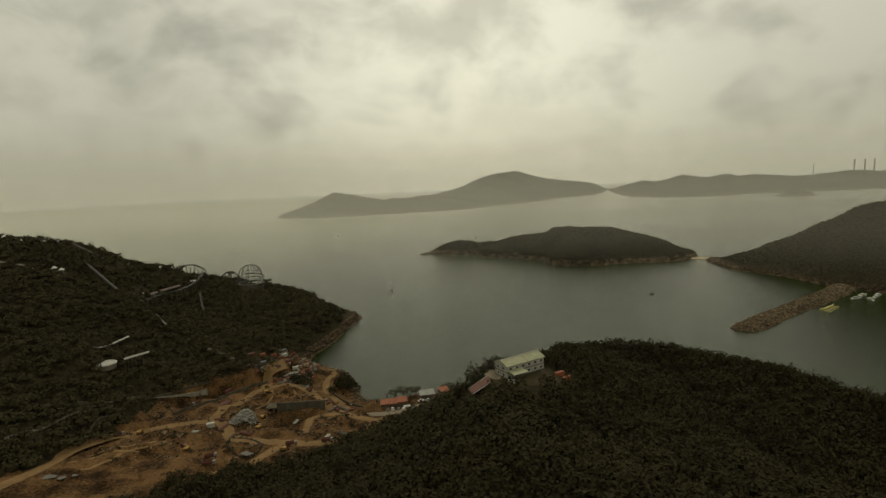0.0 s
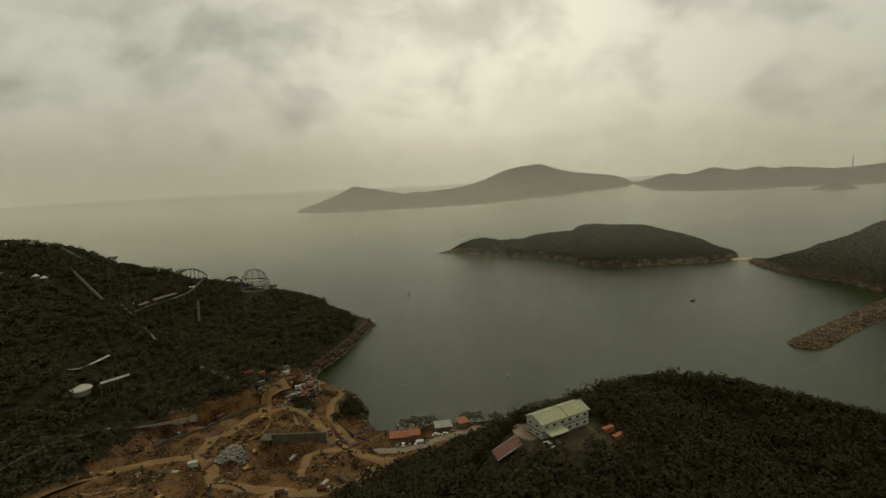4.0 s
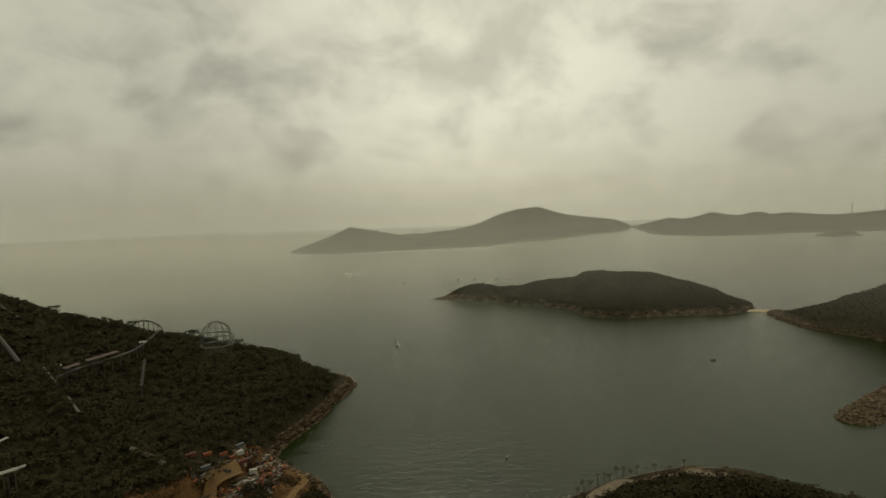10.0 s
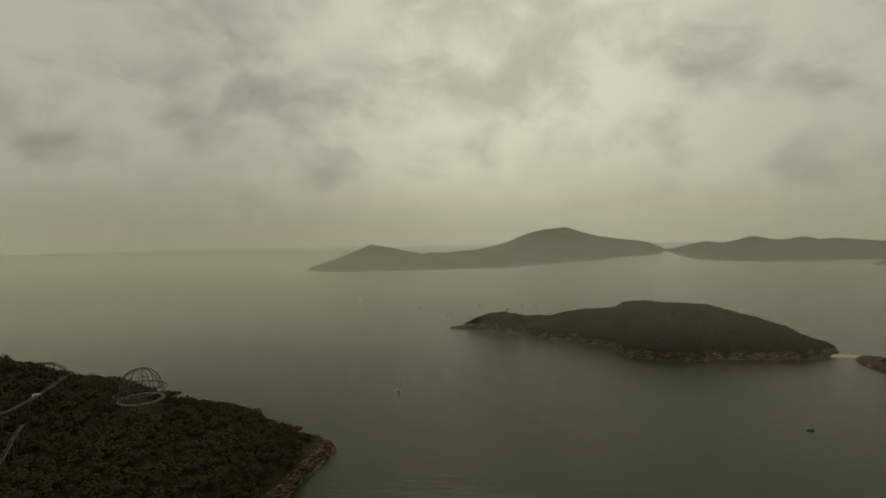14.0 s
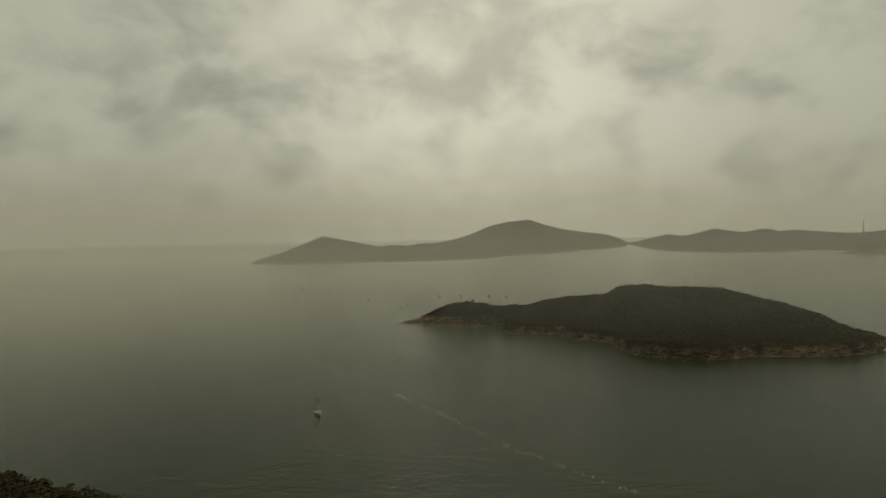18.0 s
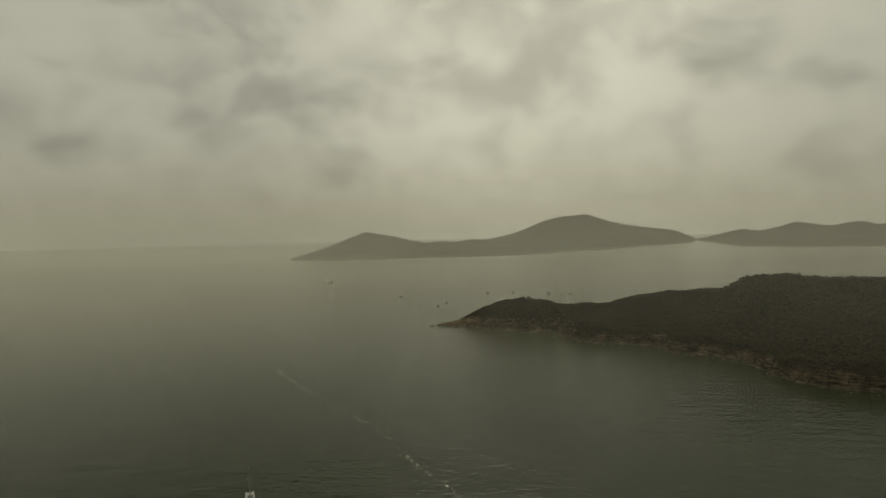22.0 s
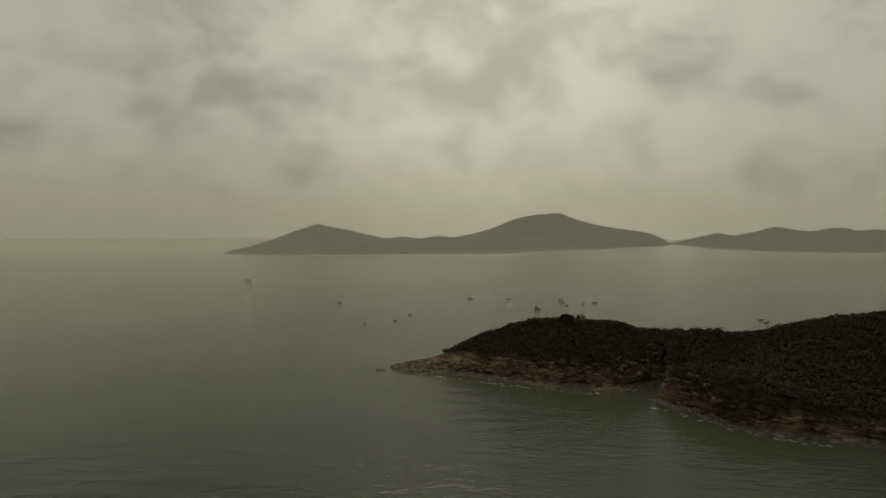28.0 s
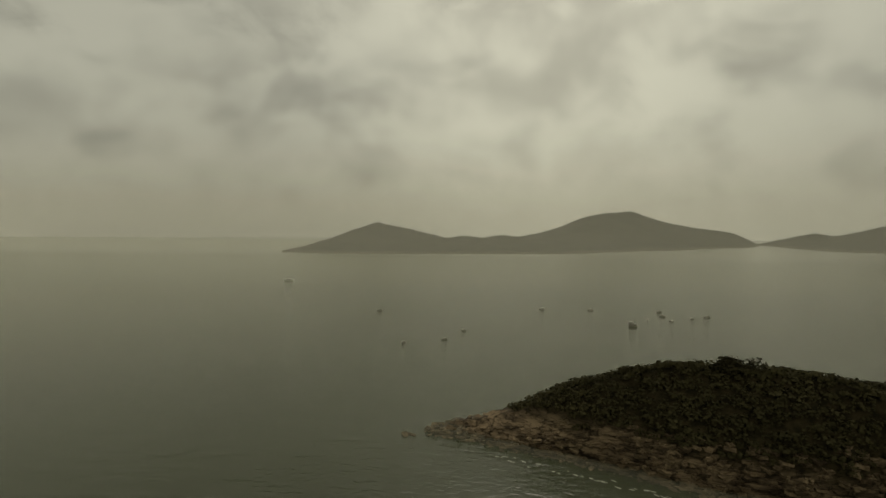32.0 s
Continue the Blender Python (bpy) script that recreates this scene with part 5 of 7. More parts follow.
def build_site_house():
    """Two-storey prefabricated site house with a ribbed pale green roof; long side along x, at its own origin."""
    house = empty("site_house")
    L, W, H = 16.2, 6.4, 4.5
    bm = bmesh.new()
    box(bm, 0, 0, 0, L, W, H, bevel=0.04)
    part("wall", bm, WALL, house)
    for z0 in (2.15, 0.0):
        bm = bmesh.new()
        box(bm, 0, 0, z0, L + 0.12, W + 0.12, 0.22 if z0 else 0.35)
        part("band", bm, STEEL, house, "dark painted floor band")
    roof = empty("roof")
    roof.parent = house
    slope = []
    for side in (-1, 1):
        bm = bmesh.new()
        vs = [(-L / 2 - 0.35, side * (W / 2 + 0.4), H - 0.1), (L / 2 + 0.35, side * (W / 2 + 0.4), H - 0.1), (L / 2 + 0.35, 0, H + 1.25), (-L / 2 - 0.35, 0, H + 1.25)]
        lo = [bm.verts.new(v) for v in vs]
        hi = [bm.verts.new((v[0], v[1], v[2] + 0.12)) for v in vs]
        bm.faces.new(lo)
        bm.faces.new(hi)
        for i in range(4):
            bm.faces.new((lo[i], lo[(i + 1) % 4], hi[(i + 1) % 4], hi[i]))
        bmesh.ops.recalc_face_normals(bm, faces=bm.faces)
        part("roof_sheet", bm, ROOF_GREEN, roof)
    for k in range(17):
        x = -L / 2 - 0.2 + k * (L + 0.4) / 16
        for side in (-1, 1):
            bm = bmesh.new()
            rod(bm, (x, side * (W / 2 + 0.4), H + 0.03), (x, 0, H + 1.38), 0.05, seg=4)
            part("roof_rib", bm, ROOF_GREEN, roof)
    bm = bmesh.new()
    rod(bm, (-L / 2 - 0.4, 0, H + 1.42), (L / 2 + 0.4, 0, H + 1.42), 0.12, seg=6)
    part("ridge_cap", bm, PALE, roof)
    for side in (-1, 1):
        bm = bmesh.new()
        rod(bm, (0.6, side * (W / 2 + 0.42), H + 0.06), (0.6, 0, H + 1.42), 0.09, seg=4)
        part("roof_seam", bm, STEEL, roof, "dark joint across the ribbed roof")
    for side in (-1, 1):
        bm = bmesh.new()
        v = [bm.verts.new(p) for p in ((side * L / 2, -W / 2, H), (side * L / 2, W / 2, H), (side * L / 2, 0, H + 1.2))]
        w = [bm.verts.new(p.co + Vector((-side * 0.1, 0, 0))) for p in v]
        bm.faces.new(v)
        bm.faces.new(w)
        for i in range(3):
            bm.faces.new((v[i], v[(i + 1) % 3], w[(i + 1) % 3], w[i]))
        bmesh.ops.recalc_face_normals(bm, faces=bm.faces)
        part("gable", bm, WALL, house)

    def window(x, y, z, across):
        win = empty("window")
        win.parent = house
        sx, sy = (1.1, 0.1) if across else (0.1, 1.1)
        bm = bmesh.new()
        box(bm, x, y, z, sx + 0.12 * across, sy + 0.12 * (not across), 0.85)
        part("window_frame", bm, WHITE, win)
        bm = bmesh.new()
        box(bm, x + (0 if across else math.copysign(0.03, x)), y + (math.copysign(0.03, y) if across else 0), z + 0.08, sx - (0.08 if across else 0), sy - (0 if across else 0.08), 0.69)
        part("pane", bm, GLASS_DARK, win)
        return win

    for z in (0.85, 3.0):
        for k in range(6):
            x = -6.6 + k * 2.65
            if z > 2 or k > 1:
                window(x, -W / 2 - 0.03, z, True)
            window(x, W / 2 + 0.03, z, True)
        for y in (-1.4, 1.4):
            window(-L / 2 - 0.03, y, z, False)
            window(L / 2 + 0.03, y, z, False)
    for x in (-5.3, 0.0, 2.7, 5.3):
        ac = empty("air_conditioner")
        ac.parent = house
        bm = bmesh.new()
        box(bm, x, -W / 2 - 0.25, 3.1, 0.8, 0.4, 0.55, bevel=0.03)
        part("ac_case", bm, WHITE, ac)
        bm = bmesh.new()
        rod(bm, (x, -W / 2 - 0.46, 3.38), (x, -W / 2 - 0.44, 3.38), 0.2, seg=12)
        part("ac_grille", bm, STEEL, ac)
    door = empty("door")
    door.parent = house
    bm = bmesh.new()
    box(bm, -4.0, -W / 2 - 0.05, 0.1, 0.95, 0.08, 2.05, bevel=0.01)
    part("door_leaf", bm, STEEL, door)
    canopy = empty("canopy")
    canopy.parent = house
    bm = bmesh.new()
    v = [(-7.6, -W / 2, 2.75), (-1.6, -W / 2, 2.75), (-1.6, -W / 2 - 3.3, 2.35), (-7.6, -W / 2 - 3.3, 2.35)]
    lo = [bm.verts.new(p) for p in v]
    hi = [bm.verts.new((p[0], p[1], p[2] + 0.08)) for p in v]
    bm.faces.new(lo)
    bm.faces.new(hi)
    for i in range(4):
        bm.faces.new((lo[i], lo[(i + 1) % 4], hi[(i + 1) % 4], hi[i]))
    bmesh.ops.recalc_face_normals(bm, faces=bm.faces)
    part("canopy_sheet", bm, ROOF_GREEN, canopy)
    for x in (-7.4, -4.6, -1.8):
        bm = bmesh.new()
        rod(bm, (x, -W / 2 - 3.15, 0), (x, -W / 2 - 3.15, 2.38), 0.06)
        part("canopy_post", bm, STEEL, canopy)
    return tagged(house, "two-storey cream site house with pale green ribbed roof and canopy", "building")


house_turn = math.degrees(math.atan2(8.3, 13.8))
site_house = build_site_house()
site_house.matrix_basis = pose(23.4, 174.2, 57.5, 0, 0, house_turn)


def build_container(mat, name="shipping_container", length=6.0, label=""):
    c = empty(name)
    bm = bmesh.new()
    box(bm, 0, 0, 0.12, length, 2.4, 2.4, bevel=0.03)
    part("body", bm, mat, c)
    for k in range(int(length / 0.6)):
        for side in (-1, 1):
            bm = bmesh.new()
            box(bm, -length / 2 + 0.3 + k * 0.6, side * 1.22, 0.3, 0.25, 0.06, 2.05)
            part("corrugation", bm, mat, c)
    for side in (-1, 1):
        bm = bmesh.new()
        box(bm, length / 2 + 0.03, side * 0.58, 0.25, 0.06, 1.1, 2.1)
        d = part("door", bm, mat, c)
        bm = bmesh.new()
        rod(bm, (length / 2 + 0.09, side * 0.3, 0.4), (length / 2 + 0.09, side * 0.3, 2.2), 0.03)
        part("lock_bar", bm, STEEL, d)
    for sx in (-1, 1):
        for sy in (-1, 1):
            bm = bmesh.new()
            box(bm, sx * (length / 2 - 0.08), sy * 1.12, 0, 0.2, 0.2, 2.6)
            part("corner_post", bm, mat, c)
    return tagged(c, label, "container", "site containers")


def settle(ob, x, y, turn, dz=0.0, size=1.0):
    ob.matrix_basis = pose(x, y, gz(x, y) + dz, 0, 0, turn) @ Matrix.Diagonal((size, size, size, 1))
    return ob


def put_copy(ob, x, y, turn, dz=0.0):
    return copy_thing(ob, pose(x, y, gz(x, y) + dz, 0, 0, turn))


orange_box = settle(build_container(RUST, label="rust-orange steel shipping container on bare ground"), 38, 178.5, house_turn, 0.1, 0.62)
red_box = settle(build_container(RED, label="dark red steel container among site clutter"), -128.5, 289, 62, 0.0, 0.75)
put_copy(orange_box, 40.2, 176.2, house_turn + 4, 0.1)
for cx, cy, ct in ((-124, 316, 40), (-118.5, 320.5, 42), (-113, 325, 50)):
    put_copy(red_box if cx < -120 else orange_box, cx, cy, ct)
white_box = settle(build_container(PALE, "site_cabin", 4.2, label="white site cabin on the earth bank"), -114.5, 234.5, 20, 0.0, 0.85)
for cx, cy, ct in ((-108, 331, 50), (-24, 262, 12)):
    put_copy(white_box, cx, cy, ct)
blue_box = settle(build_container(HULL_BLUE, "site_cabin", label="grey-blue site cabin beside the track"), -110, 336, 55, 0.0, 0.72)
put_copy(blue_box, -116, 313, 40)
put_copy(red_box, -105.5, 328, 52)
put_copy(white_box, -101, 329, 20)


ROOF_GREY = material("grey_sheet_roof", (0.13, 0.125, 0.105), (0.26, 0.25, 0.215), 2.5, 0.3, 0.6, depth=0.01)


def build_shed(roof_mat, length, depth, high, label, rise=1.0):
    s = empty("shed")
    bm = bmesh.new()
    box(bm, 0, 0, 0, length, depth, high, bevel=0.03)
    part("wall", bm, TIMBER, s)
    bm = bmesh.new()
    v = [(-length / 2 - 0.4, -depth / 2 - 0.5, high), (length / 2 + 0.4, -depth / 2 - 0.5, high), (length / 2 + 0.4, depth / 2 + 0.5, high + rise), (-length / 2 - 0.4, depth / 2 + 0.5, high + rise)]
    lo = [bm.verts.new(p) for p in v]
    hi = [bm.verts.new((p[0], p[1], p[2] + 0.1)) for p in v]
    bm.faces.new(lo)
    bm.faces.new(hi)
    for i in range(4):
        bm.faces.new((lo[i], lo[(i + 1) % 4], hi[(i + 1) % 4], hi[i]))
    bmesh.ops.recalc_face_normals(bm, faces=bm.faces)
    part("roof", bm, roof_mat, s)
    for k in range(int(length / 2)):
        bm = bmesh.new()
        box(bm, -length / 2 + 1 + 2 * k, -depth / 2 - 0.04, 0.2, 1.0, 0.08, 1.9)
        part("door", bm, STEEL, s)
    return tagged(s, label, "shed", "waterside sheds")


settle(build_shed(RUST, 9.0, 4.0, 2.6, "low timber shed with a rusty orange roof"), -33.5, 267.0, 8)
settle(build_shed(RUST, 5.0, 4.0, 3.6, "boxy orange shed beside the parked cars"), -27.0, 268.0, 8)
settle(build_shed(ROOF_GREY, 7.5, 4.2, 2.8, "long shed with a pale sheet roof on the waterfront"), -13.5, 270.5, 12)
settle(build_shed(RUST, 4.5, 3.6, 4.0, "tall orange shed at the end of the row"), -4.5, 272.5, 30)
settle(build_shed(CONCRETE, 2.4, 2.0, 2.0, "small grey hut among the trees", 0.4), -7.0, 168.0, 15)


def build_tiled_shelter():
    """Open shelter with a sloping red roof held by white ribs and a white border."""
    t = empty("tiled_shelter")
    L, W = 7.6, 4.6
    roof = empty("roof")
    roof.parent = t
    slope = Matrix.Rotation(radians(-26), 4, "Y")
    for k in range(9):
        bm = bmesh.new()
        x = -L / 2 + (k + 0.5) * L / 9
        box(bm, x, 0, 0, L / 9 - 0.04, W, 0.12)
        bm.transform(Matrix.Translation((0, 0, 2.6)) @ slope)
        part("tile_strip", bm, RED, roof)
    for k in range(10):
        bm = bmesh.new()
        box(bm, -L / 2 + k * L / 9, 0, 0.1, 0.08, W + 0.1, 0.08)
        bm.transform(Matrix.Translation((0, 0, 2.6)) @ slope)
        part("roof_rib", bm, CONCRETE, roof)
    for sy in (-1, 1):
        bm = bmesh.new()
        box(bm, 0, sy * (W / 2 + 0.1), 0.06, L + 0.2, 0.12, 0.16)
        bm.transform(Matrix.Translation((0, 0, 2.6)) @ slope)
        part("border", bm, PALE, roof)
    for sx in (-1, 1):
        for sy in (-1, 1):
            bm = bmesh.new()
            rod(bm, (sx * 3.4, sy * 2.0, -2.5), (sx * 3.4, sy * 2.0, 2.6 + sx * 0.7), 0.1)
            part("post", bm, STEEL, t)
    return tagged(t, "red-tiled shelter roof with white ribs below the house", "shelter")


shelter = build_tiled_shelter()
shelter.matrix_basis = pose(9.0, 166.2, 53.8, 0, 0, 16)
bm = bmesh.new()
bmesh.ops.create_cone(bm, cap_ends=True, segments=28, radius1=1.0, radius2=0.97, depth=0.5, matrix=Matrix.Translation((14.6, 172.6, 57.25)) @ Matrix.Rotation(radians(20), 4, "Z") @ Matrix.Diagonal((3.4, 4.8, 1, 1)))
tagged(part("forecourt_pavement", bm, PAVING), "pale worn concrete forecourt beside the house", "pavement", kind="structure")
road_strip("path", [(1.0, 217), (-2.2, 205), (-3.4, 183), (-4.5, 173), (-5.4, 163), (-4.0, 155.5), (-6.6, 149)], 1.5, PAVING, "pale stepped footpath through the woods", 0.25)


def build_car(mat, label):
    c = empty("car")
    bm = bmesh.new()
    box(bm, 0, 0, 0.35, 4.2, 1.75, 0.62, bevel=0.12)
    part("body", bm, mat, c)
    bm = bmesh.new()
    got = bmesh.ops.create_cube(bm, size=1.0, matrix=Matrix.Translation((-0.2, 0, 1.22)) @ Matrix.Diagonal((2.3, 1.55, 0.55, 1)))
    for v in got["verts"]:
        if v.co.z > 1.2:
            v.co.x = -0.2 + (v.co.x + 0.2) * 0.72
            v.co.y *= 0.85
    part("cabin_glass", bm, GLASS_DARK, c)
    bm = bmesh.new()
    box(bm, -0.2, 0, 1.48, 1.7, 1.3, 0.06, bevel=0.02)
    part("roof_panel", bm, mat, c)
    for sx in (-1, 1):
        for sy in (-1, 1):
            w = empty("wheel")
            w.parent = c
            bm = bmesh.new()
            rod(bm, (sx * 1.3, sy * 0.72, 0.32), (sx * 1.3, sy * 0.9, 0.32), 0.32, seg=12)
            part("tyre", bm, BLACK, w)
            bm = bmesh.new()
            rod(bm, (sx * 1.3, sy * 0.89, 0.32), (sx * 1.3, sy * 0.93, 0.32), 0.18, seg=8)
            part("rim", bm, PALE, w)
    return tagged(c, label, "car", "parked cars")


white_car = settle(build_car(WHITE, "white car parked on the promenade road"), -16.5, 263.0, 20, 0.4, 0.8)
dark_car = settle(build_car(STEEL, "dark car parked on the promenade road"), -19.8, 260.6, 18, 0.4, 0.8)
for cx, cy, ct, which in ((-12.6, 264.6, 28, 0), (-31, 257.5, 95, 0), (-28, 258, 95, 1), (-25.5, 258.6, 95, 0), (-33.5, 257.2, 95, 1), (-9.0, 266.8, 32, 1), (21.5, 166.5, 115, 1), (19.5, 165.0, 115, 0)):
    put_copy(dark_car if which else white_car, cx, cy, ct, 0.4 if cx < 10 else 0.05)


def build_truck():
    t = empty("dump_truck")
    bm = bmesh.new()
    box(bm, 0, 0, 0.6, 7.4, 1.0, 0.3, bevel=0.03)
    part("chassis", bm, STEEL, t)
    cab = empty("cab")
    cab.parent = t
    bm = bmesh.new()
    box(bm, 2.9, 0, 0.75, 1.6, 2.3, 1.9, bevel=0.12)
    part("cab_shell", bm, ROOF_GREY, cab)
    bm = bmesh.new()
    box(bm, 3.72, 0, 1.65, 0.06, 1.9, 0.75)
    part("windscreen", bm, GLASS_DARK, cab)
    bm = bmesh.new()
    o = [(-3.7, 1.25), (1.8, 1.25), (1.8, -1.25), (-3.7, -1.25)]
    lo = [bm.verts.new((a, b * 0.9, 1.05)) for a, b in o]
    hi = [bm.verts.new((a, b, 2.5)) for a, b in o]
    inn = [bm.verts.new((a * 0.97, b * 0.92, 2.5)) for a, b in o]
    bot = [bm.verts.new((a * 0.95, b * 0.82, 1.7)) for a, b in o]
    bm.faces.new(lo)
    for i in range(4):
        j = (i + 1) % 4
        bm.faces.new((lo[i], lo[j], hi[j], hi[i]))
        bm.faces.new((hi[i], hi[j], inn[j], inn[i]))
        bm.faces.new((inn[i], inn[j], bot[j], bot[i]))
    bm.faces.new(bot)
    bmesh.ops.recalc_face_normals(bm, faces=bm.faces)
    part("tipper_body", bm, RED, t)
    for x in (2.8, -1.4, -2.7):
        for sy in (-1, 1):
            w = empty("wheel")
            w.parent = t
            bm = bmesh.new()
            rod(bm, (x, sy * 0.8, 0.52), (x, sy * 1.2, 0.52), 0.52, seg=12)
            part("tyre", bm, BLACK, w)
            bm = bmesh.new()
            rod(bm, (x, sy * 1.18, 0.52), (x, sy * 1.24, 0.52), 0.25, seg=8)
            part("rim", bm, STEEL, w)
    return tagged(t, "dump truck with a rust-coloured tipper on the haul road", "truck", "dump trucks")


truck = settle(build_truck(), -55.5, 216.0, 0, 0.3, 0.66)
for cx, cy, ct in ((-42.5, 229.5, 55), (-83.8, 295.5, 130), (-67.5, 271.0, 118), (-70.5, 213.5, 15), (-136, 266, 250), (-60.5, 260, 125), (-150, 222, 50), (-98.6, 198.7, 20), (-95, 189.5, 10)):
    put_copy(truck, cx, cy, ct, 0.3)


def build_excavator(paint, words):
    e = empty("excavator")
    for sy in (-1, 1):
        tr = empty("track")
        tr.parent = e
        bm = bmesh.new()
        box(bm, 0, sy * 1.1, 0, 3.6, 0.6, 0.85, bevel=0.25)
        part("track_belt", bm, BLACK, tr)
    bm = bmesh.new()
    rod(bm, (0, 0, 0.8), (0, 0, 1.1), 0.8, seg=12)
    part("turntable", bm, STEEL, e)
    bm = bmesh.new()
    box(bm, -0.6, 0, 1.1, 3.2, 2.5, 1.2, bevel=0.12)
    part("engine_house", bm, paint, e)
    cab = empty("cab")
    cab.parent = e
    bm = bmesh.new()
    box(bm, 0.75, 0.75, 1.15, 1.5, 0.95, 1.75, bevel=0.1)
    part("cab_shell", bm, paint, cab)
    bm = bmesh.new()
    box(bm, 1.5, 0.75, 1.7, 0.06, 0.8, 1.0)
    part("windscreen", bm, GLASS_DARK, cab)
    arm = empty("arm")
    arm.parent = e
    for nm, a, b, w in (("boom", (0.9, -0.3, 1.9), (3.4, -0.3, 4.6), 0.26), ("boom_tip", (3.4, -0.3, 4.6), (5.2, -0.3, 4.3), 0.22), ("stick", (5.2, -0.3, 4.4), (5.9, -0.3, 1.6), 0.18)):
        bm = bmesh.new()
        rod(bm, a, b, w, w * 0.8, 6)
        part(nm, bm, paint, arm)
    bm = bmesh.new()
    box(bm, 5.8, -0.3, 0.6, 0.9, 1.1, 0.9, bevel=0.2)
    part("bucket", bm, STEEL, arm)
    return tagged(e, words, "excavator", "excavators")


digger = settle(build_excavator(YELLOW, "yellow tracked excavator at work on the earth"), -143.0, 226.5, 10, 0.0, 0.7)
settle(build_excavator(RED, "red tracked excavator in the lower diggings"), -117.3, 214.5, 150, 0.0, 0.7)
for cx, cy, ct in ((-72.4, 207.4, 200), (-114.6, 211.5, 80), (-96, 252, 320), (-106, 288, 30), (-63, 300, 120), (-90, 230, 60)):
    put_copy(digger, cx, cy, ct)

# worn tracks and terraces in the lower diggings
for line in ([(-155, 194), (-148.5, 200), (-143.5, 206), (-135, 209), (-128, 213)], [(-142, 186), (-138.5, 193), (-132.5, 206), (-126, 210)], [(-150, 190), (-145, 196), (-139, 202), (-131, 204.5)],
             [(-110, 262), (-104, 272), (-102, 284), (-106, 296)], [(-96, 300), (-90, 290), (-86, 280), (-80, 272)]):
    road_strip("track", line, 1.5, ROAD_DIRT, "narrow wheel-worn track across the bare earth", 0.12, 2)
PUDDLE = material("muddy_water", (0.06, 0.05, 0.035), (0.11, 0.095, 0.07), 1.5, 0.3, 0.08, bump=0)
rng_p = random.Random(44)
for px, py, pr in ((-147.2, 177.5, 2.6), (-142.8, 177.4, 1.8), (-141, 181, 1.4), (-88, 209.5, 2.8), (-83, 242, 3.0)):
    bm = bmesh.new()
    bm.faces.new([bm.verts.new((px + pr * rng_p.uniform(0.7, 1.3) * math.cos(a * 0.5236), py + 0.7 * pr * rng_p.uniform(0.7, 1.3) * math.sin(a * 0.5236), gz(px, py) + 0.35)) for a in range(12)])
    tagged(part("puddle", bm, PUDDLE), "shallow pool of muddy water in the diggings", "puddle", kind="structure")
# sheet piles round the deep shaft
pile_ring = empty("sheet_pile_wall")
shaft = path_points([(-99.2, 221), (-92, 220), (-85.5, 216), (-82.5, 211), (-85, 207.5), (-93.5, 210), (-98.6, 214.5), (-99.6, 219.5)], 0.9)
for k, q in enumerate(shaft):
    bm = bmesh.new()
    box(bm, q.x, q.y, gz(q.x, q.y) - 2.5, 0.75, 0.22, 3.3 + 0.25 * (k % 3), 37 * k % 90)
    part("pile", bm, STEEL, pile_ring)
tagged(pile_ring, "ring of grey steel sheet piles round a deep shaft", "pile wall")
# pale heads of the soil nails on the cut slope
NAIL = [box(bmesh.new(), 0, 0, 0, 0.5, 0.5, 0.25, bevel=0.05)]
nail_me = bpy.data.meshes.new("nail_head")
NAIL[0].to_mesh(nail_me)
NAIL[0].free()
nail_me.materials.append(CONCRETE)
nails = empty("soil_nails")
for k in range(90):
    u, v = (k % 18) / 18, k // 18
    nx, ny = -155.5 + 30 * u + 2.6 * v + rng_p.uniform(-0.5, 0.5), 244 + 47 * u - 1.9 * v + rng_p.uniform(-0.5, 0.5)
    o = new("nail_head", nail_me)
    o.matrix_basis = pose(nx, ny, gz(nx, ny) + 0.05, 25, 20, 40)
    o.parent = nails
tagged(nails, "rows of pale concrete nail heads on the cut earth slope", "soil nails")
STAINED = material("stained_concrete", (0.045, 0.038, 0.026), (0.13, 0.112, 0.08), 3.5, 0.4, 0.9, depth=0.05, streak=(1, 1, 0.35))
# concrete works in the excavation
bm = bmesh.new()
box(bm, -79.5, 262.5, 0.5, 25.0, 0.9, 11.6, 3)
part("retaining_wall", bm, STAINED)
tagged(bpy.data.objects["retaining_wall"], "tall weathered concrete retaining wall in the excavation", "wall", kind="structure")
slab = empty("concrete_deck")
bm = bmesh.new()
box(bm, -92.5, 265.0, 9.0, 11, 7, 0.5, 3, 0.05)
part("deck", bm, STAINED, slab)
for k in range(4):
    bm = bmesh.new()
    box(bm, -97 + 3 * k, 262.2, 2.0, 0.5, 0.5, 7.0)
    part("column", bm, CONCRETE, slab)
tagged(slab, "unfinished concrete deck on columns over the pit", "deck")


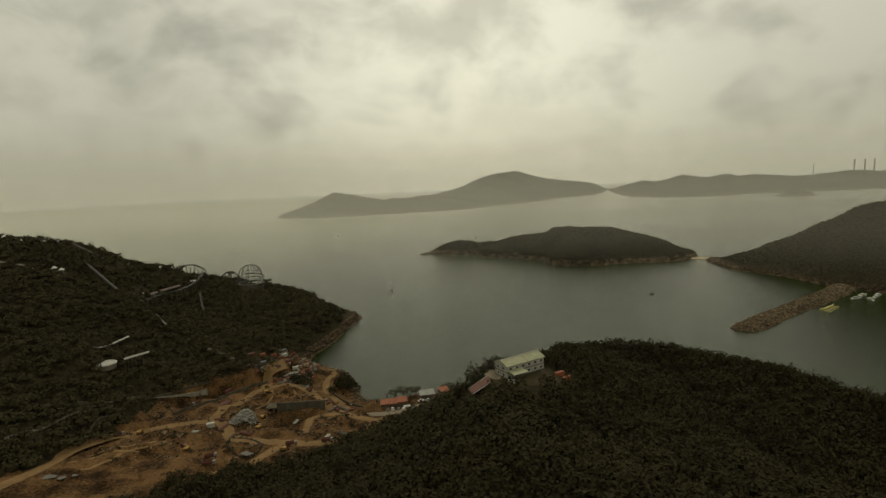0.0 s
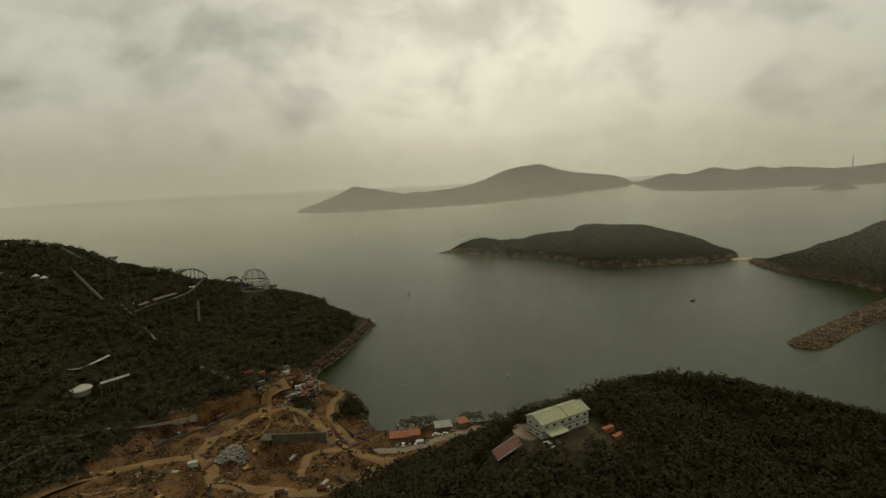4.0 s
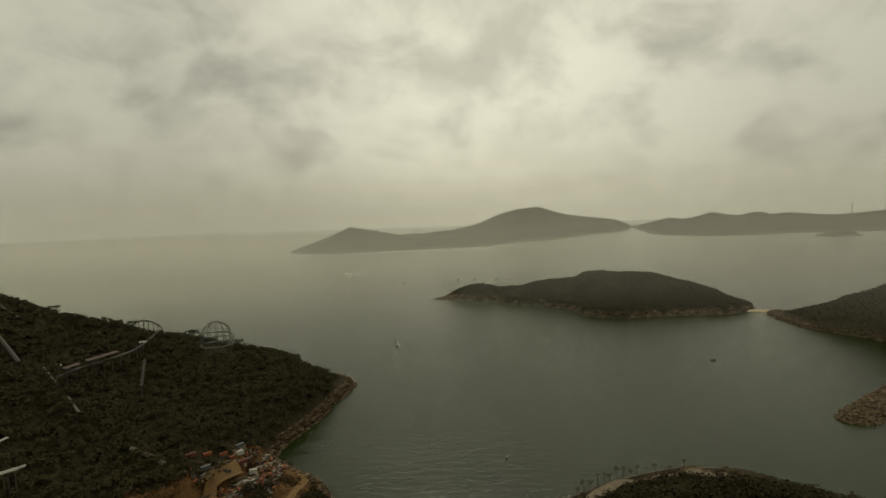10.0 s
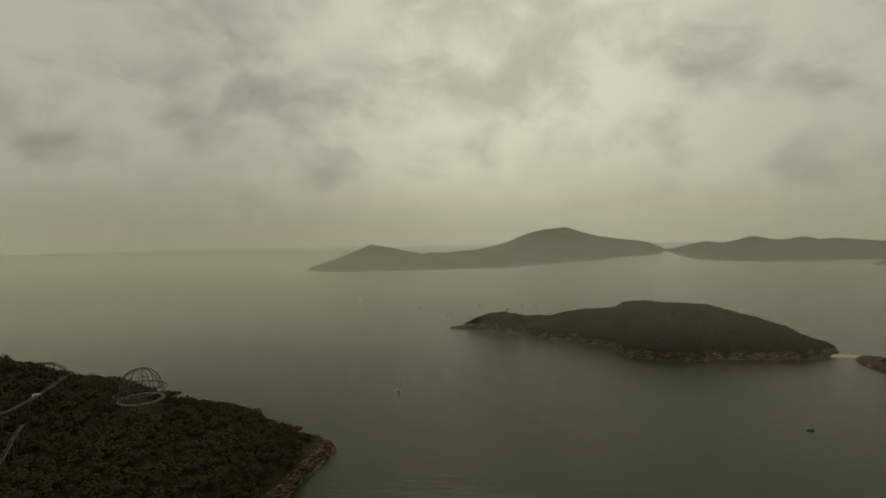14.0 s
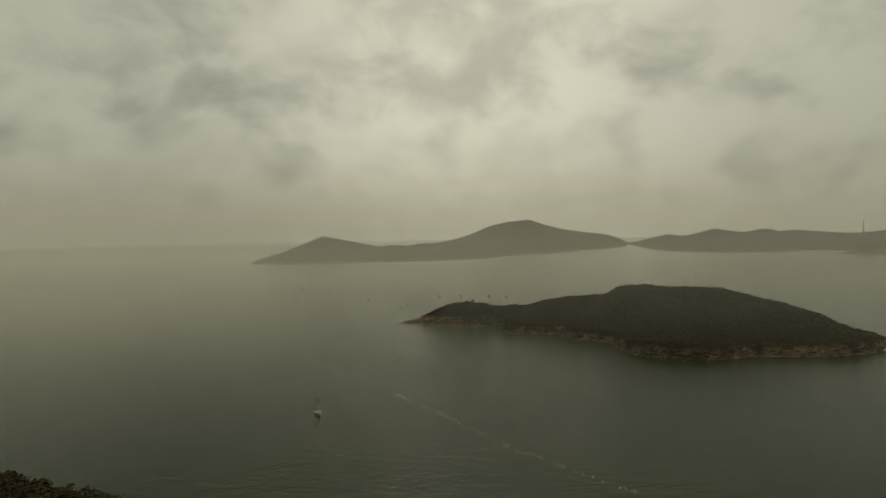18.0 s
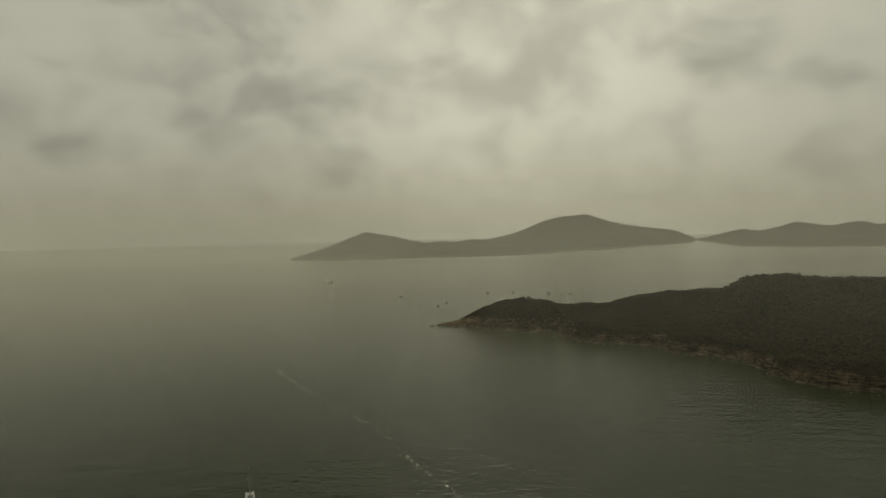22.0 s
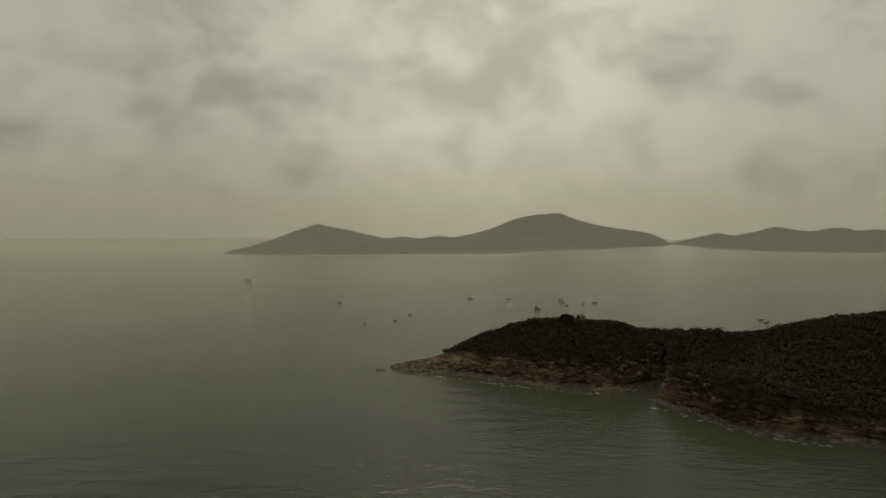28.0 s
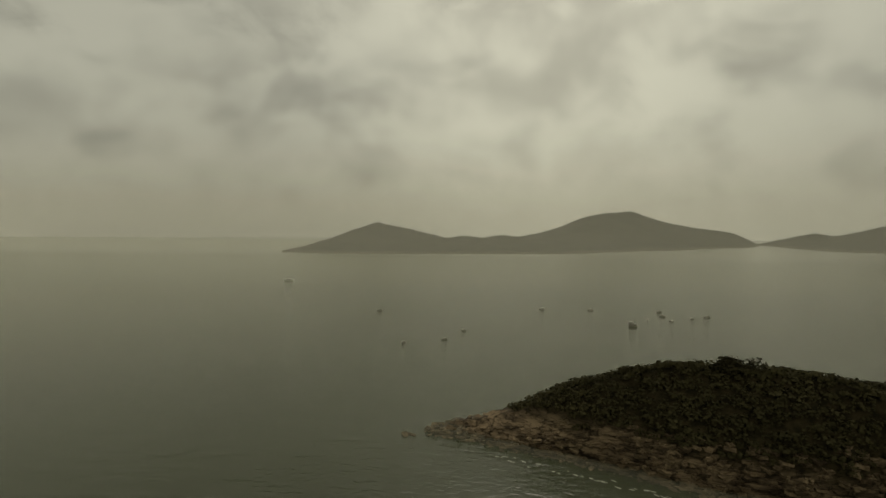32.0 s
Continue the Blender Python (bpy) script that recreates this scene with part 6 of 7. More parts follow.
def wall_run(pts, high, thick, label, sink=0.6):
    """A wall that follows the ground along a line, with a level-ish coping."""
    line = path_points(pts, 2.5)
    bm = bmesh.new()
    rows = []
    for i, p in enumerate(line):
        d = (line[min(i + 1, len(line) - 1)] - line[max(i - 1, 0)]).normalized()
        side = Vector((-d.y, d.x)) * thick / 2
        z = gz(p.x, p.y)
        rows.append([bm.verts.new((p.x + side.x * u, p.y + side.y * u, z + h)) for u, h in ((-1, -sink), (-1, high), (1, high), (1, -sink))])
    for p, q in zip(rows, rows[1:]):
        for i in range(3):
            bm.faces.new((p[i], p[i + 1], q[i + 1], q[i]))
    bm.faces.new(rows[0])
    bm.faces.new(rows[-1])
    bmesh.ops.recalc_face_normals(bm, faces=bm.faces)
    return tagged(part("low_wall", bm, STAINED), label, "wall", kind="structure")


wall_run([(-181, 214), (-177, 217), (-169, 226), (-161, 233.5), (-155, 235)], 1.3, 0.8, "stained concrete channel wall at the foot of the woods")
wall_run([(-154.5, 233), (-159, 224), (-158, 216), (-157.5, 207)], 1.8, 0.7, "curved concrete retaining wall beside the dark slope")
wall_run([(-158, 240), (-154, 250), (-150, 260), (-145, 273), (-138, 286)], 1.0, 0.6, "pale kerb wall edging the earthworks")
wall_run([(-141.5, 252), (-131, 264), (-126, 284), (-118, 300), (-110, 310)], 1.5, 0.4, "row of dark sheet piling along the bench")
wall_run([(-69, 292), (-62, 280), (-55, 270), (-47, 262)], 1.1, 0.5, "low concrete parapet beside the waterfront track")
bm = bmesh.new()
sweep(bm, [(-147, 309, gz(-147, 309) + 1.2), (-141, 308.4, gz(-141, 308) + 1.4), (-136, 308, gz(-136, 308) + 1.3), (-131, 307, gz(-131, 307) + 1.0)], 1.1, 10)
tagged(part("culvert_pipe", bm, CONCRETE, smooth=True), "thick concrete culvert pipe on the bank", "pipe")
# steel frames, stacks and rubble
frame_ob = empty("steel_trestle")
for k in range(8):
    x0, y0 = -101 + 1.9 * k, 310.5 + 1.5 * k
    z0 = gz(x0, y0)
    bm = bmesh.new()
    rod(bm, (x0, y0, z0 - 0.3), (x0, y0, z0 + 4.2), 0.18)
    part("post", bm, STEEL, frame_ob)
for dz_ in (2.2, 4.2):
    bm = bmesh.new()
    rod(bm, (-101, 310.5, gz(-101, 310.5) + dz_), (-87.7, 321, gz(-87.7, 321) + dz_), 0.16)
    part("beam", bm, STEEL, frame_ob)
tagged(frame_ob, "row of dark steel posts joined by beams", "trestle")


def build_stack(mat, n, length, label):
    s = empty("material_stack")
    rng = random.Random(n)
    for k in range(n):
        bm = bmesh.new()
        rod(bm, (-length / 2 + rng.random() * 0.4, (k % 5) * 0.34 - 0.7, 0.16 + (k // 5) * 0.3), (length / 2 + rng.random() * 0.5, (k % 5) * 0.34 - 0.7 + rng.uniform(-0.2, 0.2), 0.16 + (k // 5) * 0.3), 0.15, seg=6)
        part("pole", bm, mat, s)
    return tagged(s, label, "stack", "stacked materials")


steel_stack = settle(build_stack(STEEL, 15, 6.0, "stack of dark steel poles on the ground"), -88, 300, 30)
pale_stack = settle(build_stack(PALE, 10, 5.0, "stack of pale pipes on the ground"), -100, 321, 20)
red_stack = settle(build_stack(RED, 15, 7.0, "stack of red-brown piles on the ground"), -119.5, 263.5, 62)
for px, py in ((-122.0, 264.8), (-124.3, 266.0)):
    put_copy(red_stack, px, py, 62)
rng_s = random.Random(8)
for k in range(34):
    cx, cy = rng_s.uniform(-140, -48), rng_s.uniform(204, 318)
    if (cx + 84) ** 2 / 300 + (cy - 243) ** 2 / 120 < 6 and (cx + 84) ** 2 + (cy - 225) ** 2 > 60:
        put_copy((steel_stack, pale_stack, red_stack)[k % 3], cx, cy, rng_s.uniform(0, 180))

# ---- the park on the headland ----
def curve_bar(bm, f, n, r, seg=5):
    return sweep(bm, [f(k / n) for k in range(n + 1)], r, seg)


DX, DY = -157.5, 417.0
DZ = gz(DX, DY)
dome = empty("roller_coaster_dome")
R_D, H_D, Z_D = 9.7, 15.0, 47.6
bm = bmesh.new()
ring = [[bm.verts.new((DX + r * math.cos(2 * math.pi * k / 40), DY + r * math.sin(2 * math.pi * k / 40), Z_D + h)) for k in range(40)] for r, h in ((R_D + 0.7, -0.3), (R_D + 0.7, 0.3), (R_D - 0.9, 0.3), (R_D - 0.9, -0.3))]
for i in range(4):
    for k in range(40):
        bm.faces.new((ring[i][k], ring[i][(k + 1) % 40], ring[(i + 1) % 4][(k + 1) % 40], ring[(i + 1) % 4][k]))
bmesh.ops.recalc_face_normals(bm, faces=bm.faces)
part("ring_deck", bm, STEEL, dome)
for k in range(12):
    a = 2 * math.pi * k / 12
    bm = bmesh.new()
    curve_bar(bm, lambda t: (DX + R_D * math.cos(a) * math.cos(t * math.pi / 2), DY + R_D * math.sin(a) * math.cos(t * math.pi / 2), Z_D + 4.5 * min(1, t * 3) + (H_D - 4.5) * math.sin(max(0, t - 0.0) * math.pi / 2)), 14, 0.2)
    part("rib", bm, STEEL, dome)
for zz, rr_ in ((3.4, 0.985), (6.6, 0.90), (9.3, 0.70)):
    bm = bmesh.new()
    curve_bar(bm, lambda t: (DX + R_D * rr_ * math.cos(2 * math.pi * t), DY + R_D * rr_ * math.sin(2 * math.pi * t), Z_D + zz), 36, 0.14)
    part("hoop", bm, STEEL, dome)
bm = bmesh.new()
curve_bar(bm, lambda t: (DX + (R_D + 1.6) * math.cos(2 * math.pi * t + 2.6), DY + (R_D + 1.6) * math.sin(2 * math.pi * t + 2.6), Z_D + 2.2 + 4.2 * t), 30, 0.28)
part("spiral_track", bm, TRACK, dome)
for k in range(10):
    a = 2 * math.pi * k / 10
    bm = bmesh.new()
    x0, y0 = DX + (R_D - 0.3) * math.cos(a), DY + (R_D - 0.3) * math.sin(a)
    rod(bm, (x0, y0, gz(x0, y0) - 0.5), (x0, y0, Z_D + 0.3), 0.25)
    part("leg", bm, STEEL, dome)
tagged(dome, "domed steel cage of a roller coaster on a ring deck", "roller coaster")


def coaster(name, f, n, label, every=2, two_rails=True):
    """A stretch of coaster: two rails, ties between them and posts down to the slope."""
    c = empty(name)
    pts = [Vector(f(k / n)) for k in range(n + 1)]
    side = []
    for i, p in enumerate(pts):
        d = (pts[min(i + 1, n)] - pts[max(i - 1, 0)])
        side.append(Vector((-d.y, d.x, 0)).normalized() * 0.55)
    for s in (-1, 1):
        bm = bmesh.new()
        sweep(bm, [p + v * s for p, v in zip(pts, side)], 0.16)
        part("rail", bm, TRACK, c)
    bm = bmesh.new()
    sweep(bm, [p - Vector((0, 0, 0.6)) for p in pts], 0.24)
    part("spine", bm, TRACK, c)
    for i in range(0, n + 1, every):
        p = pts[i]
        g = gz(p.x, p.y)
        if p.z - g > 0.6:
            bm = bmesh.new()
            rod(bm, (p.x, p.y, g - 0.5), (p.x, p.y, p.z - 0.5), 0.2)
            part("post", bm, TRACK, c)
        bm = bmesh.new()
        rod(bm, p - side[i], p + side[i], 0.09)
        part("tie", bm, TRACK, c)
    return tagged(c, label, "roller coaster", "coaster track")


# the two humps on the ridge beside the dome, and the drop down the slope
coaster("coaster_track", lambda t: (-193 - 29 * t, 417.5 + 2 * t, 58.0 + 6.6 * math.sin(math.pi * min(1.0, 1.05 * t + 0.05)) ** 0.8), 18, "arched pale steel roller coaster track on the ridge")
coaster("coaster_track", lambda t: (-166 - 16 * t, 417 + 1.0 * t, 52.6 + 5.2 * math.sin(math.pi * t) ** 0.8), 14, "low hump of pale steel coaster track beside the dome")
RIDE = [(-185.5, 318, 58.5), (-190, 334, 57), (-192, 348, 55.6), (-191.5, 358, 54.8), (-190.5, 368, 54.4), (-188.5, 378, 54.8), (-188, 388, 56), (-190, 402, 58), (-193, 414, 59.5)]


def along(line, t):
    """A place at the share t of a bent line."""
    u = t * (len(line) - 1)
    i = min(int(u), len(line) - 2)
    return tuple(Vector(line[i]).lerp(Vector(line[i + 1]), u - i))


coaster("coaster_track", lambda t: along(RIDE, t), 40, "long steel coaster track on tall posts climbing to the ridge", 3)
coaster("coaster_track", lambda t: along([(-180, 376, 50), (-176, 368, 48.5), (-171, 358, 44.5), (-166, 349, 43.5)], t), 16, "short dip of coaster track above the treetops", 2)

# huts beside the ride and a small cleared terrace on the ridge
for hx, hy, hl, words in ((-196.7, 402, 3.4, "small pale flat-roofed hut beside the coaster"), (-200.4, 337.2, 2.6, "low pale kiosk among the trees below the ride")):
    hut = settle(build_shed(PALE, hl, 2.6, 2.4, words, 0.25), hx, hy, 40)
    hut["group"] = "park huts"
road_strip("terrace_path", [(-232, 404), (-227, 406), (-222, 407.5)], 3.0, CONCRETE, "pale concrete terrace on the wooded ridge", 0.3)

# station roofs along the ride
def long_roof(name, x0, y0, x1, y1, z0, z1, width, mat, label, legs=True):
    r = empty(name)
    a, b = Vector((x0, y0, z0)), Vector((x1, y1, z1))
    d = b - a
    s = Vector((-d.y, d.x, 0)).normalized() * width / 2
    n = max(3, int(d.length / 3))
    for k in range(n):
        p, q = a + d * (k / n), a + d * ((k + 0.97) / n)
        bm = bmesh.new()
        prof = [(-1, 0.0), (-0.6, 0.5), (0, 0.75), (0.6, 0.5), (1, 0.0)]
        v0 = [bm.verts.new(p + s * u + Vector((0, 0, h))) for u, h in prof]
        v1 = [bm.verts.new(q + s * u + Vector((0, 0, h))) for u, h in prof]
        w0 = [bm.verts.new(v.co - Vector((0, 0, 0.12))) for v in v0]
        w1 = [bm.verts.new(v.co - Vector((0, 0, 0.12))) for v in v1]
        for i in range(4):
            bm.faces.new((v0[i], v0[i + 1], v1[i + 1], v1[i]))
            bm.faces.new((w0[i], w1[i], w1[i + 1], w0[i + 1]))
        for e in (0, 4):
            bm.faces.new((v0[e], v1[e], w1[e], w0[e]))
        part("roof_panel", bm, mat, r)
        if legs:
            for u in (-1, 1):
                f = p + s * u * 0.85
                bm = bmesh.new()
                rod(bm, (f.x, f.y, min(gz(f.x, f.y), f.z - 0.6) - 0.4), (f.x, f.y, f.z), 0.12)
                part("post", bm, STEEL, r)
    return tagged(r, label, "covered walkway", "escalator roofs")


ESC = material("grey_roof_sheet", (0.030, 0.028, 0.023), (0.070, 0.064, 0.052), 2.5, 0.3, 0.6, depth=0.01)
ESC_PALE = material("weathered_roof_sheet", (0.10, 0.092, 0.075), (0.20, 0.185, 0.155), 2.0, 0.3, 0.6, depth=0.01)
long_roof("escalator_roof", -257, 362, -229, 350, 90.5, 80.5, 1.5, ESC, "dull grey roofed outdoor escalator climbing the wooded slope")
long_roof("escalator_roof", -233, 337, -204, 319.5, 80, 65.2, 1.7, ESC, "dark grey roofed outdoor escalator between the trees")
long_roof("escalator_roof", -198.5, 326.5, -186, 319, 60, 53.6, 1.4, ESC_PALE, "pale roofed outdoor escalator on the lower slope")
long_roof("escalator_roof", -180, 317, -173, 314, 48.6, 42.4, 1.3, ESC_PALE, "short pale escalator roof at the foot of the climb")
STATION = material("station_roof", (0.040, 0.019, 0.013), (0.085, 0.042, 0.028), 1.5, 0.2, 0.7, depth=0.02)
long_roof("ride_station", -192.2, 345, -190.8, 368, 58.0, 56.8, 3.6, STATION, "red-brown roofed ride station in the trees", False)
long_roof("ride_station", -187, 323, -190, 337, 60.2, 58.8, 3.0, STATION, "small red-brown roofed ride platform beside the coaster", False)

# the round pavilion with its curved walkway roof
pav = empty("round_pavilion")
PX, PY = -173.0, 254.0
PZ = 40.0
g = gz(PX, PY)
bm = bmesh.new()
bmesh.ops.create_cone(bm, cap_ends=True, segments=32, radius1=4.4, radius2=4.4, depth=PZ - g + 1.5, matrix=Matrix.Translation((PX, PY, (PZ + g - 1.5) / 2)))
part("drum_wall", bm, CONCRETE, pav)
bm = bmesh.new()
bmesh.ops.create_cone(bm, cap_ends=True, segments=32, radius1=5.0, radius2=4.6, depth=0.5, matrix=Matrix.Translation((PX, PY, PZ + 0.25)))
part("flat_roof", bm, PALE, pav)
tagged(pav, "round white flat-roofed pavilion among the trees", "building")
for k in range(2):
    long_roof("walkway_roof", -166.5 + k, 258.5 + 1.8 * k, -158.5 + k, 264.2 + 1.8 * k, 40.2, 41.2, 1.1, PALE, "narrow white walkway roof beside the pavilion")
arc = empty("curved_walkway_roof")
for k in range(12):
    p = [Vector((-183.5 + 8.2 * t, 262.0 + 17.0 * t - 4.4 * math.sin(math.pi * t), 46.0 + 0.4 * t - 0.8 * math.sin(math.pi * t))) for t in (k / 12, (k + 0.97) / 12)]
    s = Vector((1.2, -0.5, 0)) * 0.55
    bm = bmesh.new()
    v = [bm.verts.new(q) for q in (p[0] - s, p[0] + s, p[1] + s, p[1] - s)]
    w = [bm.verts.new(q.co + Vector((0, 0, 0.35))) for q in v]
    bm.faces.new(v)
    bm.faces.new(w)
    for i in range(4):
        bm.faces.new((v[i], v[(i + 1) % 4], w[(i + 1) % 4], w[i]))
    bmesh.ops.recalc_face_normals(bm, faces=bm.faces)
    part("roof_panel", bm, PALE, arc)
    if k % 3 == 0:
        bm = bmesh.new()
        rod(bm, (p[0].x, p[0].y, gz(p[0].x, p[0].y) - 0.4), (p[0].x, p[0].y, p[0].z), 0.15)
        part("post", bm, STEEL, arc)
tagged(arc, "curved white walkway roof on posts in the woods", "covered walkway")


def build_tent():
    t = empty("peaked_tent")
    bm = bmesh.new()
    bmesh.ops.create_cone(bm, cap_ends=False, segments=4, radius1=3.2, radius2=0.15, depth=2.2, matrix=Matrix.Translation((0, 0, 3.4)) @ Matrix.Rotation(radians(45), 4, "Z"))
    part("canopy", bm, WHITE, t)
    for sx in (-1, 1):
        for sy in (-1, 1):
            bm = bmesh.new()
            rod(bm, (sx * 2.1, sy * 2.1, -1.0), (sx * 2.1, sy * 2.1, 2.4), 0.08)
            part("post", bm, PALE, t)
    return tagged(t, "white peaked canopy tent beside the hilltop road", "tent", "white tents")


tent = build_tent()
settle(tent, -243, 322, 10, 0.6, 0.62)
put_copy(tent, -240.5, 324.6, 10, 0.6)
road_strip("road", [(-292, 300), (-270, 306), (-256, 314), (-244, 318)], 3.5, CONCRETE, "pale concrete road cut across the hilltop")

# ---- trees that stand by themselves ----
def build_palm(high, seed, label):
    rng = random.Random(seed)
    t = empty("palm_tree")
    bm = bmesh.new()
    lean = rng.uniform(-0.4, 0.4)
    sweep(bm, [(lean * (k / 6) ** 2, 0.1 * math.sin(k), high * k / 6) for k in range(7)], 0.16, 7)
    part("trunk", bm, BARK, t, smooth=True)
    for k in range(14):
        a, up = 2 * math.pi * k / 14 + rng.uniform(-0.2, 0.2), rng.uniform(-0.2, 0.9)
        bm = bmesh.new()
        rows = []
        n = 6
        L = rng.uniform(1.1, 1.5)
        for i in range(n + 1):
            s = i / n
            r = L * s
            z = high + up * r - 0.62 * r * r * 0.55
            w = 0.34 * math.sin(math.pi * (0.12 + 0.85 * s)) + 0.02
            c = Vector((lean + r * math.cos(a), r * math.sin(a), z))
            side = Vector((-math.sin(a), math.cos(a), 0)) * w
            rows.append((bm.verts.new(c - side - Vector((0, 0, 0.5 * w))), bm.verts.new(c), bm.verts.new(c + side - Vector((0, 0, 0.5 * w)))))
        for p, q in zip(rows, rows[1:]):
            bm.faces.new((p[0], p[1], q[1], q[0]))
            bm.faces.new((p[1], p[2], q[2], q[1]))
        part("frond", bm, LEAF_OLIVE, t)
    return tagged(t, label, "palm tree", "promenade palms")


palms = [build_palm(h, s, "slim palm with a drooping crown beside the promenade") for h, s in ((4.9, 1), (4.0, 2), (5.6, 3))]
spots_p = [(-5, 281.5), (5, 283), (8.5, 284.5), (18, 287), (21, 288), (31, 293), (38, 298), (42, 302), (49.5, 306.5), (52.5, 309), (56, 312), (60, 314), (63.5, 316), (66.5, 317.5), (70, 319.5), (73.5, 321), (77, 322), (80.5, 323.5), (89, 325.5), (97, 328), (104, 329)]
for k, (px, py) in enumerate(spots_p):
    ob = palms[k % 3]
    if k < 3:
        settle(ob, px, py, 40 * k)
    else:
        put_copy(ob, px, py, 73 * k)


def build_broadleaf(high, spread, seed, label, leaves=900, mat=None, category="tree"):
    """Tapered trunk, forked limbs and a crown of many small leaf clumps with gaps."""
    rng = random.Random(seed)
    t = empty("tree")
    bm = bmesh.new()
    sweep(bm, [(0, 0, -0.4), (0.05, 0.02, high * 0.2), (0.1, -0.05, high * 0.4)], 0.22, 7)
    part("trunk", bm, BARK, t)
    ends = []
    for k in range(7):
        a = 2 * math.pi * k / 7 + rng.uniform(-0.3, 0.3)
        e = Vector((spread * 0.62 * math.cos(a), spread * 0.62 * math.sin(a), high * rng.uniform(0.68, 0.92)))
        bm = bmesh.new()
        rod(bm, (0.08, -0.03, high * rng.uniform(0.28, 0.4)), e, 0.11, 0.03, 5)
        part("limb", bm, BARK, t)
        ends.append(e)
        for _ in range(3):
            ends.append(e + Vector((rng.uniform(-1, 1), rng.uniform(-1, 1), rng.uniform(-0.4, 0.5))) * spread * 0.3)
    if leaves:
        bm = bmesh.new()
        for _ in range(leaves):
            c = rng.choice(ends) + Vector((rng.gauss(0, 1), rng.gauss(0, 1), rng.gauss(0, 0.6))) * spread * 0.16
            u = Vector((rng.uniform(-1, 1), rng.uniform(-1, 1), rng.uniform(-0.5, 0.5))).normalized() * rng.uniform(0.18, 0.36)
            w = u.cross(Vector((rng.uniform(-1, 1), rng.uniform(-1, 1), 1))).normalized() * rng.uniform(0.1, 0.22)
            bm.faces.new([bm.verts.new(c + q) for q in (-u, -w, u, w)])
        part("crown", bm, mat or LEAF_OLIVE, t)
    else:
        for e in ends:
            bm = bmesh.new()
            rod(bm, e * 0.75 + Vector((0, 0, high * 0.2)), e + Vector((0, 0, rng.uniform(0.2, 0.9))), 0.035, 0.01, 4)
            part("twig", bm, BARK, t)
    return tagged(t, label, category, "standing trees")


spread_tree = settle(build_broadleaf(5.5, 3.6, 11, "wide-crowned tree beside the waterfront sheds"), -20, 276.5, 0)
for px, py, pt in ((-27.3, 276, 60), (-23, 274.5, 140), (-31.5, 274.5, 200), (-2, 278.5, 20), (1.5, 280, 100), (12, 284.5, 30), (33.5, 294, 220)):
    put_copy(spread_tree, px, py, pt)
bare = settle(build_broadleaf(4.6, 2.4, 12, "leafless tree with fine bare twigs", 0), -35.5, 274, 0)
for px, py, pt in ((-8.6, 280.5, 70), (12.5, 163.5, 30), (14.5, 161.0, 100), (36.5, 297, 10), (-108, 318, 50)):
    put_copy(bare, px, py, pt)
tall = settle(build_broadleaf(7.5, 3.4, 13, "tall dark tree standing above the ridge", 600, LEAF), -262, 414, 0)
for px, py, pt in ((-258, 410, 40), (-284, 372, 90), (-290, 366, 20), (-278, 380, 150), (-300, 352, 60), (-296, 360, 10), (-214, 420, 20), (-175, 421, 90), (-148, 428, 200)):
    put_copy(tall, px, py, pt)
# the thicket on the waterfront bulge
rng_t = np.random.RandomState(77)
tx, ty = -63 + rng_t.normal(0, 3.2, 26), 301 + rng_t.normal(0, 5.5, 26)
leaf_cloud("thicket", np.stack([tx, ty, main_height(tx, ty) - 0.3, 1.6 + 1.2 * rng_t.rand(26), 3.0 + 2.0 * rng_t.rand(26)], 1), LEAF, 90, "dark thicket of trees on the waterfront", "thicket", 0.24, 78)
tx, ty = -92 + rng_t.normal(0, 3.5, 16), 312 + rng_t.normal(0, 4, 16)
leaf_cloud("thicket", np.stack([tx, ty, main_height(tx, ty) - 0.3, 1.2 + 1.0 * rng_t.rand(16), 2.0 + 2.0 * rng_t.rand(16)], 1), LEAF, 70, "dark shrubs around the steel trestle", "thicket", 0.24, 79)
# the clump on the islet's crest and shrubs towards its point
ix, iy = 27 + rng_t.normal(0, 2.6, 14), 857 + rng_t.normal(0, 1.4, 14)
leaf_cloud("thicket", np.stack([ix, iy, isle_height(ix, iy) - 0.3, 1.2 + 0.8 * rng_t.rand(14), 2.6 + 1.4 * rng_t.rand(14)], 1), LEAF, 80, "taller clump of trees on the islet's crest", "thicket", 0.2, 80)
ix, iy = np.array([-15.5, -14.2, -12.6, -11.0, -9.5]), np.array([864.0, 865.5, 864.5, 866.0, 864.8])
leaf_cloud("thicket", np.stack([ix, iy, isle_height(ix, iy) - 0.2, 0.8 + 0 * ix, np.array([2.8, 3.2, 2.2, 2.4, 2.6])], 1), LEAF, 60, "wind-trimmed shrubs near the islet's point", "thicket", 0.22, 81)


def build_lamp():
    l_ = empty("street_lamp")
    bm = bmesh.new()
    rod(bm, (0, 0, 0), (0, 0, 5.5), 0.08, 0.05)
    part("pole", bm, STEEL, l_)
    bm = bmesh.new()
    rod(bm, (0, 0, 5.45), (1.0, 0, 5.65), 0.04)
    part("arm", bm, STEEL, l_)
    bm = bmesh.new()
    box(bm, 1.15, 0, 5.58, 0.6, 0.22, 0.12, bevel=0.03)
    part("lamp_head", bm, PALE, l_)
    return tagged(l_, "thin grey street lamp beside the promenade", "street lamp", "street lamps")


lamp = settle(build_lamp(), -40, 257.5, -60)
for px, py in ((-21, 258.5), (-6, 268), (10, 279.5), (27, 289.5), (44, 300.5), (62, 312.5)):
    put_copy(lamp, px, py, -50)

